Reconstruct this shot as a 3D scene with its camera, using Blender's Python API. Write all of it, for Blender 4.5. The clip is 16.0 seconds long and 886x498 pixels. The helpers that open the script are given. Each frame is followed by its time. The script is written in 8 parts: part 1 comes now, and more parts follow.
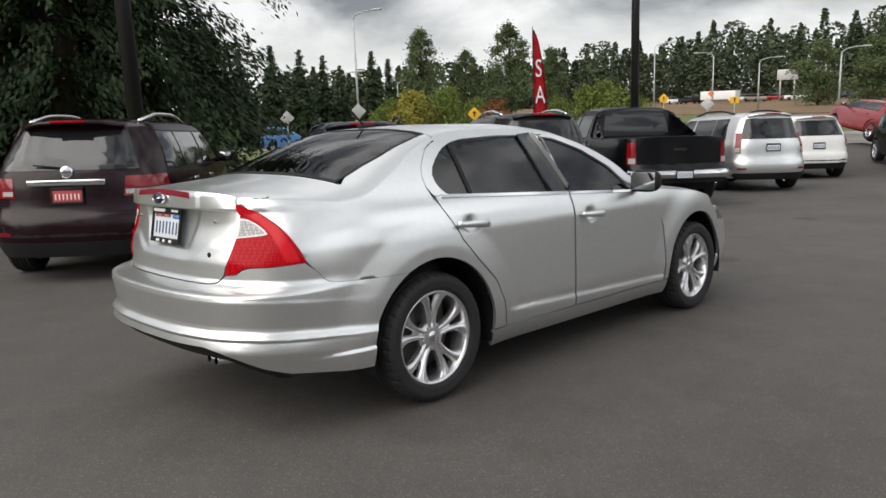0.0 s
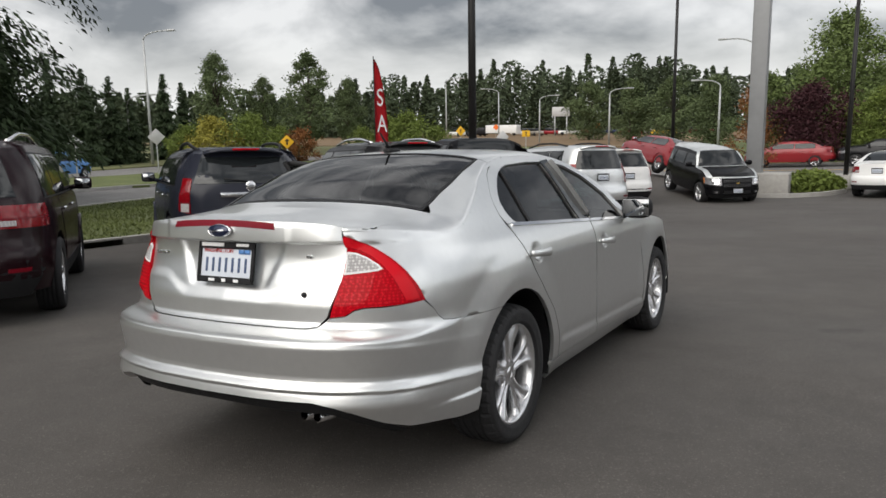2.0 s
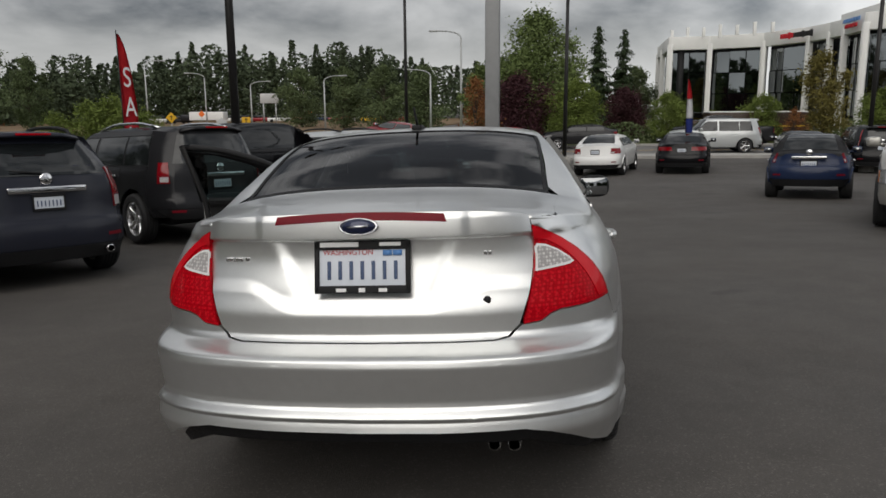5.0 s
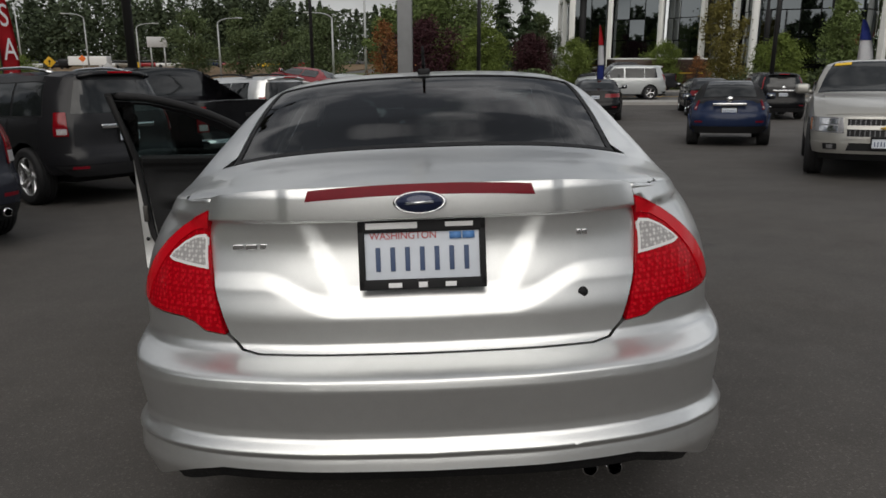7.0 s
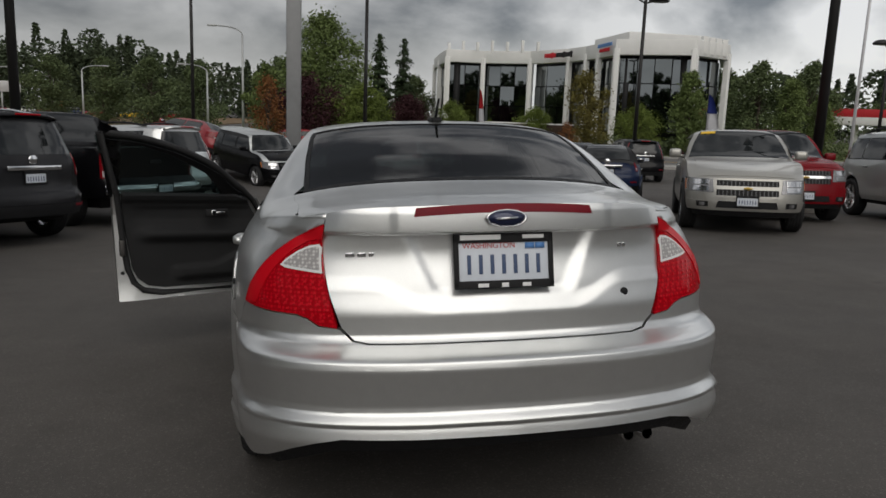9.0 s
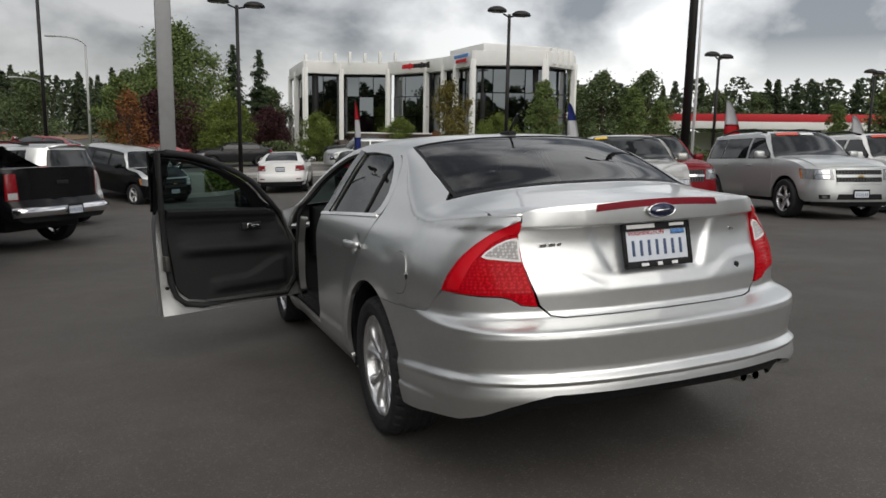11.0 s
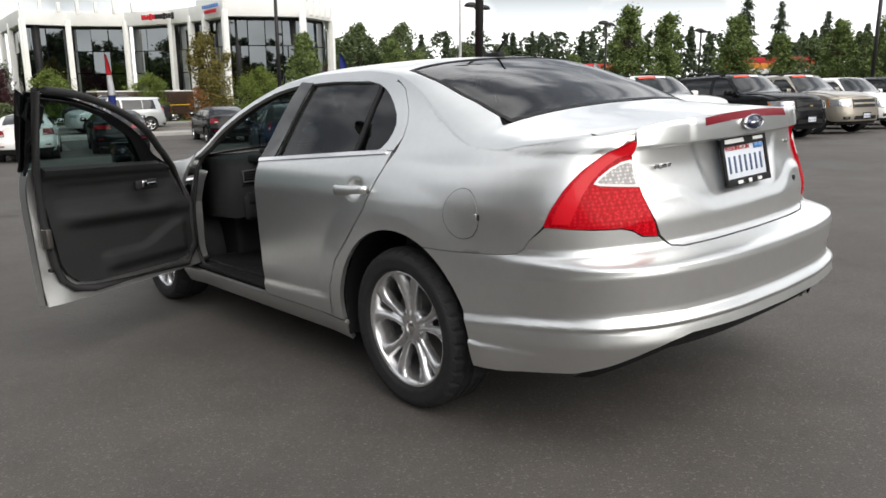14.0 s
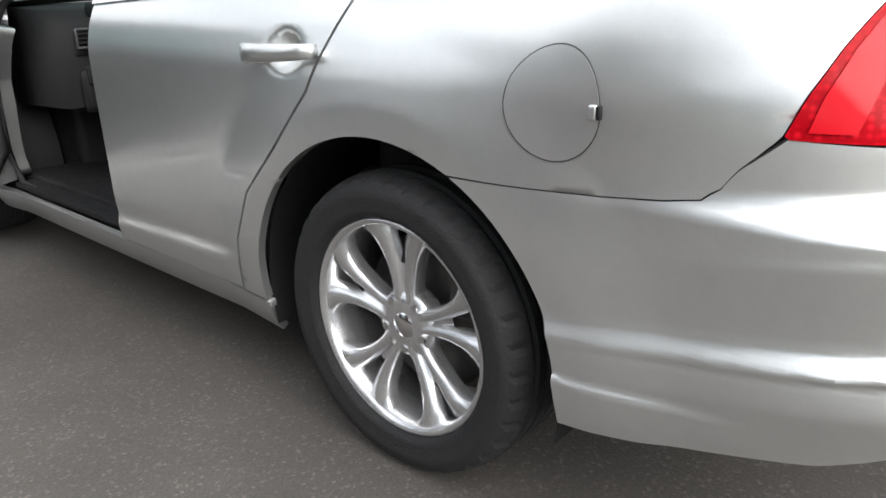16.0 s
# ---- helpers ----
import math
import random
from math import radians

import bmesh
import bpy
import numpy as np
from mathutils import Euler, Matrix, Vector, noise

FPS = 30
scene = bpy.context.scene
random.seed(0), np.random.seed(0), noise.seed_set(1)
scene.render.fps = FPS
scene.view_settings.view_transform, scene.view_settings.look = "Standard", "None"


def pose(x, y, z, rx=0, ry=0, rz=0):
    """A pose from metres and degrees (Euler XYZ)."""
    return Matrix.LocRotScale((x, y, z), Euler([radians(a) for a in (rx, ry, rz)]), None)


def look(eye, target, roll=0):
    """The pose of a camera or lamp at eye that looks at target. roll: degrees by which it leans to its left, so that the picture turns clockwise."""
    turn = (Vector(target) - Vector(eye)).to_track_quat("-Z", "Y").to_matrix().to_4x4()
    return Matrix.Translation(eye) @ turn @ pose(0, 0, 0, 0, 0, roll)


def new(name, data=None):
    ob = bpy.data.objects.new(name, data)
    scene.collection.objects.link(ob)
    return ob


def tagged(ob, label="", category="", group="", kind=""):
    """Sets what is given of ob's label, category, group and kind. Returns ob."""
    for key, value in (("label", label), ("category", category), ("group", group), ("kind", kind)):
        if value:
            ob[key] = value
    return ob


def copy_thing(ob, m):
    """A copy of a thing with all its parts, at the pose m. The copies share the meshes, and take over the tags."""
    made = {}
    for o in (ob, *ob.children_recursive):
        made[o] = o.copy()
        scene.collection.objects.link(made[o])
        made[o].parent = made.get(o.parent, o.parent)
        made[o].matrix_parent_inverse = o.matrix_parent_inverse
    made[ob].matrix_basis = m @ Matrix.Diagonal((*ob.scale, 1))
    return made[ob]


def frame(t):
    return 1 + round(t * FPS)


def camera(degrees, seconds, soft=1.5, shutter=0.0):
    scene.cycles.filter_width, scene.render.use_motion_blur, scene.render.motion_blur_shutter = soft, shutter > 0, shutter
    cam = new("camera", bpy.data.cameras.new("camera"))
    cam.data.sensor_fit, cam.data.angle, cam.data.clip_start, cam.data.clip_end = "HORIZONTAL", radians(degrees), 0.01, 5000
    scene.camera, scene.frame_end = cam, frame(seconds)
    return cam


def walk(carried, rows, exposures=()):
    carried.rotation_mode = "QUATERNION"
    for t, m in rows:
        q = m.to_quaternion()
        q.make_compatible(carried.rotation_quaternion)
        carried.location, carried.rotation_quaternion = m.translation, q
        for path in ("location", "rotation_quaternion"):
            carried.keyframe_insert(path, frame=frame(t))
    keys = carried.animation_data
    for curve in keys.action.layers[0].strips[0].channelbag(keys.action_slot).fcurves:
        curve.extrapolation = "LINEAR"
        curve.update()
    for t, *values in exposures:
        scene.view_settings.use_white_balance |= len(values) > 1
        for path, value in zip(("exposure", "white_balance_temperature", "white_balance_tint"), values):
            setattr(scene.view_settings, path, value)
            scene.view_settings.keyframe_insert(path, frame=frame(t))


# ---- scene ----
cam = camera(61.5, 16.0, soft=1.6)
PATH = [
    (0, (3.594, -2.561, 1.336), (2.171, -1.185, 1.051), -1.8),
    (0.5, (3.304, -2.78, 1.328), (2.01, -1.281, 1.047), 0.1),
    (1, (3.01, -2.941, 1.329), (1.842, -1.34, 1.06), -1.7),
    (1.5, (2.637, -3.04, 1.355), (1.518, -1.401, 1.106), -1.7),
    (2, (2.338, -3.234, 1.353), (1.351, -1.508, 1.13), -1.3),
    (2.5, (2.037, -3.308, 1.343), (1.113, -1.551, 1.107), -3.1),
    (3, (1.69, -3.322, 1.341), (0.832, -1.542, 1.029), -2.3),
    (3.5, (1.376, -3.41, 1.344), (0.715, -1.544, 1.065), -1.8),
    (4, (1.093, -3.396, 1.344), (0.504, -1.503, 1.077), -2.0),
    (4.5, (0.829, -3.336, 1.345), (0.353, -1.419, 1.033), -0.6),
    (5, (0.579, -3.345, 1.357), (0.321, -1.381, 1.079), -2.1),
    (5.2, (0.489, -3.344, 1.362), (0.316, -1.371, 1.086), -2.0),
    (7.5, (-0.019, -2.746, 1.356), (0.034, -0.797, 0.912), -1.4),
    (8, (-0.123, -2.865, 1.325), (0.041, -0.901, 0.984), -0.2),
    (10.3, (-1.405, -3.47, 1.359), (-0.824, -1.574, 1.105), -0.8),
    (10.5, (-1.517, -3.407, 1.341), (-0.891, -1.523, 1.098), -0.6),
    (11, (-1.845, -3.386, 1.358), (-1.122, -1.54, 1.097), -1.8),
    (11.5, (-2.194, -3.419, 1.375), (-1.33, -1.634, 1.113), -2.8),
    (12, (-2.439, -3.242, 1.358), (-1.52, -1.486, 1.088), -3.3),
    (12.5, (-2.682, -3.087, 1.347), (-1.684, -1.381, 1.046), -1.5),
    (13, (-2.858, -2.947, 1.339), (-1.704, -1.349, 0.999), -2.3),
    (13.5, (-2.742, -2.658, 1.297), (-1.532, -1.105, 0.948), -3.6),
    (14, (-2.618, -2.361, 1.268), (-1.363, -0.857, 0.864), -3.6),
    (14.5, (-2.482, -2.017, 1.235), (-1.129, -0.627, 0.746), -1.8),
    (15, (-2.241, -1.681, 1.173), (-0.97, -0.28, 0.524), -1.1),
    (15.5, (-2.067, -1.36, 1.082), (-0.706, -0.042, 0.439), 0.8),
    (16, (-1.864, -1.042, 1.043), (-0.472, 0.218, 0.354), -1.8),
]
# the lot leans a little: UP is the true upright in the lot's own axes, LOT turns lot axes into world axes
UP = Vector((0.034, -0.045, 1.0)).normalized()
EAST = Vector((0, 1, 0)).cross(UP).normalized()
NORTH = UP.cross(EAST)
LOT = Matrix((EAST, NORTH, UP)).to_4x4()
walk(cam, [(t, LOT @ look(eye, target, roll)) for t, eye, target, roll in PATH],
     [(0, 0.76, 6780, 10), (2, 0.6, 6780, 10), (3.5, 0.33, 6780, 10), (5, -0.06, 6780, 10), (7.5, -0.24, 6780, 10), (8, -0.38, 6780, 10), (10.5, -0.06, 6780, 10), (11, 0.12, 6780, 10), (12, 0.6, 6780, 10), (13, 0.92, 6780, 10), (14.5, 0.98, 6780, 10), (15, 1.2, 6780, 10), (16, 1.72, 6550, 9)])

# ---- world and sun: a cloudy, bright-grey sky ----
world = bpy.data.worlds.new("world")
scene.world = world
world.use_nodes = True
wn, wl = world.node_tree.nodes, world.node_tree.links
wn.clear()
w_out, w_bg = wn.new("ShaderNodeOutputWorld"), wn.new("ShaderNodeBackground")
sky = wn.new("ShaderNodeTexSky")
sky.sky_type, sky.sun_disc, sky.sun_elevation, sky.sun_rotation = "NISHITA", False, radians(42), radians(187)
w_co, w_map = wn.new("ShaderNodeTexCoord"), wn.new("ShaderNodeMapping")
w_map.inputs["Scale"].default_value = (1.5, 1.5, 3.0)
cloud = wn.new("ShaderNodeTexNoise")
cloud.inputs["Scale"].default_value, cloud.inputs["Detail"].default_value, cloud.inputs["Distortion"].default_value = 2.5, 9.0, 0.25
ramp = wn.new("ShaderNodeValToRGB")
ramp.color_ramp.elements[0].position, ramp.color_ramp.elements[0].color = 0.42, (1.9, 2.05, 2.3, 1)
ramp.color_ramp.elements[1].position, ramp.color_ramp.elements[1].color = 0.60, (7.8, 8.0, 8.3, 1)
w_sep = wn.new("ShaderNodeSeparateXYZ")
# a bright strip over the horizon, and the thin bright cloud overhead
low, high = wn.new("ShaderNodeMapRange"), wn.new("ShaderNodeMapRange")
low.inputs["From Min"].default_value, low.inputs["From Max"].default_value = 0.035, 0.115
low.inputs["To Min"].default_value, low.inputs["To Max"].default_value = 0.85, 0.0
high.inputs["From Min"].default_value, high.inputs["From Max"].default_value = 0.22, 0.6
high.inputs["To Min"].default_value, high.inputs["To Max"].default_value = 1.0, 1.45
high.interpolation_type = "SMOOTHSTEP"
w_mix, w_low, w_high = wn.new("ShaderNodeMixRGB"), wn.new("ShaderNodeMixRGB"), wn.new("ShaderNodeVectorMath")
w_high.operation = "SCALE"
w_mix.inputs["Fac"].default_value = 0.9
w_low.inputs["Color2"].default_value = (7.8, 8.1, 8.3, 1)
wl.new(w_co.outputs["Generated"], w_map.inputs["Vector"])
wl.new(w_map.outputs["Vector"], cloud.inputs["Vector"])
wl.new(cloud.outputs["Fac"], ramp.inputs["Fac"])
wl.new(w_co.outputs["Generated"], w_sep.inputs["Vector"])
wl.new(w_sep.outputs["Z"], low.inputs["Value"])
wl.new(w_sep.outputs["Z"], high.inputs["Value"])
wl.new(sky.outputs["Color"], w_mix.inputs["Color1"])
wl.new(ramp.outputs["Color"], w_mix.inputs["Color2"])
wl.new(w_mix.outputs["Color"], w_low.inputs["Color1"])
wl.new(low.outputs["Result"], w_low.inputs["Fac"])
wl.new(w_low.outputs["Color"], w_high.inputs[0])
wl.new(high.outputs["Result"], w_high.inputs["Scale"])
# the clouds are thinner and brighter towards the east
w_dot, w_east, w_all = wn.new("ShaderNodeVectorMath"), wn.new("ShaderNodeMapRange"), wn.new("ShaderNodeVectorMath")
w_dot.operation, w_all.operation = "DOT_PRODUCT", "SCALE"
w_dot.inputs[1].default_value = (0.87, 0.5, 0.0)
w_east.inputs["From Min"].default_value, w_east.inputs["From Max"].default_value = 0.45, 1.0
w_east.inputs["To Min"].default_value, w_east.inputs["To Max"].default_value = 0.74, 1.32
w_east.interpolation_type = "SMOOTHSTEP"
wl.new(w_co.outputs["Generated"], w_dot.inputs[0])
wl.new(w_dot.outputs["Value"], w_east.inputs["Value"])
wl.new(w_high.outputs["Vector"], w_all.inputs[0])
wl.new(w_east.outputs["Result"], w_all.inputs["Scale"])
wl.new(w_all.outputs["Vector"], w_bg.inputs["Color"])
w_bg.inputs["Strength"].default_value = 0.1
wl.new(w_bg.outputs["Background"], w_out.inputs["Surface"])
sun_data = bpy.data.lights.new("sun", "SUN")
sun_data.energy, sun_data.angle, sun_data.color = 1.8, radians(70), (1.0, 0.975, 0.94)
sun = new("sun", sun_data)
sun.matrix_world = look((0, 0, 30), (0.13 * 30, 1.1 * 30, 0))


# ---- materials ----
def material(name, color, rough=0.5, metal=0.0, grain=0.0, scale=8.0, bump=0.0, bump_scale=60.0, coat=0.0, per_object=0.0, emit=0.0, trans=0.0, ior=1.45, spec=0.5, coat_rough=0.04):
    """A surface whose colour drifts at two scales, with a fine relief."""
    m = bpy.data.materials.new(name)
    m.use_nodes = True
    n, l = m.node_tree.nodes, m.node_tree.links
    p = n["Principled BSDF"]
    p.inputs["Base Color"].default_value = (*color, 1)
    p.inputs["Roughness"].default_value, p.inputs["Metallic"].default_value = rough, metal
    p.inputs["Coat Weight"].default_value, p.inputs["Coat Roughness"].default_value = coat, coat_rough
    p.inputs["Transmission Weight"].default_value, p.inputs["IOR"].default_value = trans, ior
    p.inputs["Specular IOR Level"].default_value = spec
    if emit:
        p.inputs["Emission Color"].default_value, p.inputs["Emission Strength"].default_value = (*color, 1), emit
    co = n.new("ShaderNodeTexCoord")
    if grain or per_object:
        big, small = n.new("ShaderNodeTexNoise"), n.new("ShaderNodeTexNoise")
        big.inputs["Scale"].default_value, big.inputs["Detail"].default_value = scale * 0.12, 3.0
        small.inputs["Scale"].default_value, small.inputs["Detail"].default_value = scale, 6.0
        add = n.new("ShaderNodeMath")
        l.new(co.outputs["Object"], big.inputs["Vector"])
        l.new(co.outputs["Object"], small.inputs["Vector"])
        l.new(big.outputs["Fac"], add.inputs[0])
        l.new(small.outputs["Fac"], add.inputs[1])
        val = n.new("ShaderNodeMapRange")
        val.inputs["From Min"].default_value, val.inputs["From Max"].default_value = 0.6, 1.4
        val.inputs["To Min"].default_value, val.inputs["To Max"].default_value = 1 - grain, 1 + grain
        l.new(add.outputs["Value"], val.inputs["Value"])
        hsv = n.new("ShaderNodeHueSaturation")
        hsv.inputs["Color"].default_value = (*color, 1)
        out = val.outputs["Result"]
        if per_object:
            info, geo, sp, mul = n.new("ShaderNodeObjectInfo"), n.new("ShaderNodeNewGeometry"), n.new("ShaderNodeMapRange"), n.new("ShaderNodeMath")
            mul.operation = "MULTIPLY"
            sp.inputs["To Min"].default_value, sp.inputs["To Max"].default_value = 1 - per_object, 1 + per_object
            both = n.new("ShaderNodeMath")
            both.operation = "MULTIPLY_ADD"
            both.inputs[1].default_value = 0.8
            l.new(geo.outputs["Random Per Island"], both.inputs[0])
            half = n.new("ShaderNodeMath")
            half.operation = "MULTIPLY"
            half.inputs[1].default_value = 0.2
            l.new(info.outputs["Random"], half.inputs[0])
            l.new(half.outputs["Value"], both.inputs[2])
            l.new(both.outputs["Value"], sp.inputs["Value"])
            l.new(out, mul.inputs[0])
            l.new(sp.outputs["Result"], mul.inputs[1])
            out = mul.outputs["Value"]
        l.new(out, hsv.inputs["Value"])
        l.new(hsv.outputs["Color"], p.inputs["Base Color"])
        if not trans:
            rr = n.new("ShaderNodeMapRange")
            rr.inputs["From Min"].default_value, rr.inputs["From Max"].default_value = 0.3, 0.7
            rr.inputs["To Min"].default_value, rr.inputs["To Max"].default_value = rough * 0.9, min(1.0, rough * 1.12)
            l.new(small.outputs["Fac"], rr.inputs["Value"])
            l.new(rr.outputs["Result"], p.inputs["Roughness"])
    if bump:
        fine, b = n.new("ShaderNodeTexNoise"), n.new("ShaderNodeBump")
        fine.inputs["Scale"].default_value, fine.inputs["Detail"].default_value = bump_scale, 5.0
        b.inputs["Strength"].default_value, b.inputs["Distance"].default_value = bump, 0.02
        l.new(co.outputs["Object"], fine.inputs["Vector"])
        l.new(fine.outputs["Fac"], b.inputs["Height"])
        l.new(b.outputs["Normal"], p.inputs["Normal"])
    return m


def paint(name, color, metal=0.0, rough=0.35, coat=None):
    """Car paint: flakes and a clear coat."""
    dark = max(color) < 0.2
    return material(name, color, 0.5 if dark else rough, 0.0 if dark else metal, 0.035, 220.0, coat=coat if coat is not None else 0.6 if dark else 0.7, spec=0.0 if dark else 0.5, coat_rough=0.20 if dark else 0.04)


SILVER = paint("silver_paint", (0.72, 0.73, 0.725), 0.90, 0.335, 0.6)
MAROON = paint("maroon_paint", (0.011, 0.0025, 0.0042), 0.1)
SLATE = paint("slate_paint", (0.020, 0.022, 0.032))
GRAPHITE = paint("graphite_paint", (0.016, 0.016, 0.018))
BLACK = paint("black_paint", (0.004, 0.004, 0.005))
WHITE = paint("white_paint", (0.75, 0.75, 0.74), 0.0, 0.4)
RED = paint("red_paint", (0.25, 0.008, 0.013), 0.1, 0.35)
DARK_RED = paint("dark_red_paint", (0.17, 0.006, 0.010), 0.1, 0.35)
BLUE = paint("blue_paint", (0.014, 0.024, 0.060))
BEIGE = paint("beige_paint", (0.34, 0.31, 0.26), 0.5)
BROWN = paint("brown_paint", (0.045, 0.028, 0.02), 0.0)
RUBBER = material("tyre_rubber", (0.016, 0.016, 0.017), 0.75, 0, 0.2, 40, 0.25, 180)
ALLOY = material("wheel_alloy", (0.66, 0.66, 0.67), 0.24, 0.85, 0.05, 30)
DARK_METAL = material("brake_metal", (0.09, 0.085, 0.08), 0.5, 0.7, 0.2, 20)
CHROME = material("chrome", (0.75, 0.75, 0.76), 0.1, 1.0, 0.02, 20)
MIRROR = material("mirror_glass", (0.30, 0.31, 0.32), 0.04, 1.0)
TRIM = material("black_trim", (0.011, 0.011, 0.012), 0.6, 0, 0.15, 30, 0.15, 300, spec=0.3)
INTERIOR = material("charcoal_interior", (0.017, 0.0172, 0.018), 0.7, 0, 0.2, 25, 0.3, 350, spec=0.3)
STEEL_GREY = material("grey_bezel", (0.10, 0.10, 0.105), 0.4, 0.4, 0.1, 30)
SEAT = material("seat_cloth", (0.05, 0.05, 0.052), 0.9, 0, 0.2, 60, 0.4, 400)
def lens(name, light, dark, cells):
    """A moulded lamp lens: small faceted cells behind a smooth glossy face."""
    m = material(name, light, 0.15, spec=0.12)
    n, l = m.node_tree.nodes, m.node_tree.links
    co, vo, rp = n.new("ShaderNodeTexCoord"), n.new("ShaderNodeTexVoronoi"), n.new("ShaderNodeValToRGB")
    vo.inputs["Scale"].default_value, vo.inputs["Randomness"].default_value = cells, 0.25
    rp.color_ramp.elements[0].position, rp.color_ramp.elements[0].color = 0.18, (*light, 1)
    rp.color_ramp.elements[1].position, rp.color_ramp.elements[1].color = 0.52, (*dark, 1)
    l.new(co.outputs["Object"], vo.inputs["Vector"])
    l.new(vo.outputs["Distance"], rp.inputs["Fac"])
    l.new(rp.outputs["Color"], n["Principled BSDF"].inputs["Base Color"])
    return m


LENS = lens("red_lens", (0.56, 0.006, 0.016), (0.33, 0.002, 0.007), 80.0)
LENS_PLAIN = material("plain_red_lens", (0.55, 0.006, 0.014), 0.14, spec=0.3)
LENS_TAIL = material("tail_lens", (0.20, 0.002, 0.006), 0.12, 0, 0.3, 25, coat=0.6, spec=0.3)
LENS_DARK = material("brake_light_lens", (0.16, 0.004, 0.012), 0.35, 0, 0.1, 60, 0.05, 120, spec=0.2)
LENS_WHITE = lens("clear_lens", (0.66, 0.65, 0.64), (0.34, 0.33, 0.33), 85.0)
AMBER = material("amber_lens", (0.5, 0.16, 0.03), 0.2, 0, 0.1, 60, coat=0.3)
HEADLAMP = material("headlamp_lens", (0.30, 0.30, 0.31), 0.12, 0.6, 0.5, 30, 0.4, 60, coat=0.7)
PEWTER = paint("pewter_paint", (0.53, 0.55, 0.55), 0.6, 0.38)
PLATE = material("plate_white", (0.62, 0.66, 0.72), 0.4, 0, 0.06, 30)
PLATE_INK = material("plate_ink", (0.05, 0.08, 0.16), 0.5)
PLATE_RED = material("plate_red", (0.45, 0.06, 0.06), 0.5)
PAPER_BLUE = material("sticker_blue", (0.1, 0.25, 0.55), 0.5)
WHITE_INK = material("white_print", (0.75, 0.75, 0.75), 0.5)
NAVY = material("badge_navy", (0.012, 0.02, 0.06), 0.2, 0.3, coat=0.8)


def pane(name, tint):
    """A thin tinted pane: clear body, gloss that grows at a slant."""
    m = bpy.data.materials.new(name)
    m.use_nodes = True
    n, l = m.node_tree.nodes, m.node_tree.links
    n.clear()
    out, mix, clear, gloss = n.new("ShaderNodeOutputMaterial"), n.new("ShaderNodeMixShader"), n.new("ShaderNodeBsdfTransparent"), n.new("ShaderNodeBsdfGlossy")
    clear.inputs["Color"].default_value = (*tint, 1)
    gloss.inputs["Roughness"].default_value = 0.01
    lw, pw, sc = n.new("ShaderNodeLayerWeight"), n.new("ShaderNodeMath"), n.new("ShaderNodeMath")
    lw.inputs["Blend"].default_value = 0.5
    pw.operation, sc.operation = "POWER", "MULTIPLY_ADD"
    pw.inputs[1].default_value = 4.0
    sc.inputs[1].default_value, sc.inputs[2].default_value = 0.6, 0.065
    l.new(lw.outputs["Facing"], pw.inputs[0])
    l.new(pw.outputs["Value"], sc.inputs[0])
    l.new(sc.outputs["Value"], mix.inputs["Fac"])
    l.new(clear.outputs["BSDF"], mix.inputs[1])
    l.new(gloss.outputs["BSDF"], mix.inputs[2])
    l.new(mix.outputs["Shader"], out.inputs["Surface"])
    return m


GLASS_DARK = pane("tinted_glass", (0.10, 0.11, 0.11))
GLASS_REAR = pane("rear_tinted_glass", (0.09, 0.095, 0.10))
GLASS_FRONT = pane("light_tinted_glass", (0.25, 0.35, 0.34))
# windows of parked vehicles: their cabins are closed and dark, only the gloss of the glass shows
GLASS_FAR = material("dark_window_glass", (0.012, 0.014, 0.015), 0.05, 0, 0.1, 3, spec=0.7)


# ---- small mesh helpers ----
def link(name, bm, mat, parent=None, label="", m=None, smooth=True, recalc=False):
    """One mesh object out of bm."""
    if recalc:
        bmesh.ops.recalc_face_normals(bm, faces=bm.faces)
    me = bpy.data.meshes.new(name)
    for f in bm.faces:
        f.smooth = smooth
    bm.to_mesh(me)
    bm.free()
    for k in (mat if isinstance(mat, (list, tuple)) else [mat]):
        me.materials.append(k)
    ob = new(name, me)
    if parent is not None:
        ob.parent = parent
    if m is not None:
        ob.matrix_basis = m
    if label:
        ob["label"] = label
    return ob


def part(name, bm, mat, parent, label="", m=None, smooth=True, recalc=False):
    return link(name, bm, mat, parent, label, m, smooth, recalc)


def thing(name, m, label, category, group="", kind=""):
    """An Empty at the base of a thing."""
    e = new(name)
    e.empty_display_size = 0.2
    e.matrix_world = m
    return tagged(e, label, category, group, kind)


def box(bm, x, y, z, w, d, h, bevel=0.0, m=None):
    """A box about (x, y, z) with rounded edges."""
    g = bmesh.ops.create_cube(bm, size=1.0, matrix=(m or Matrix()) @ Matrix.Translation((x, y, z)) @ Matrix.Diagonal((w, d, h, 1)))
    if bevel:
        es = list({e for v in g["verts"] for e in v.link_edges})
        bmesh.ops.bevel(bm, geom=es, offset=bevel, segments=2, affect="EDGES", profile=0.6)
    return bm


def rod(bm, a, b, r0, r1=None, n=10):
    """A tapered rod from a to b."""
    a, b = Vector(a), Vector(b)
    d = b - a
    m = Matrix.Translation((a + b) / 2) @ d.to_track_quat("Z", "Y").to_matrix().to_4x4()
    bmesh.ops.create_cone(bm, cap_ends=True, segments=n, radius1=r0, radius2=r0 if r1 is None else r1, depth=d.length, matrix=m)
    return bm


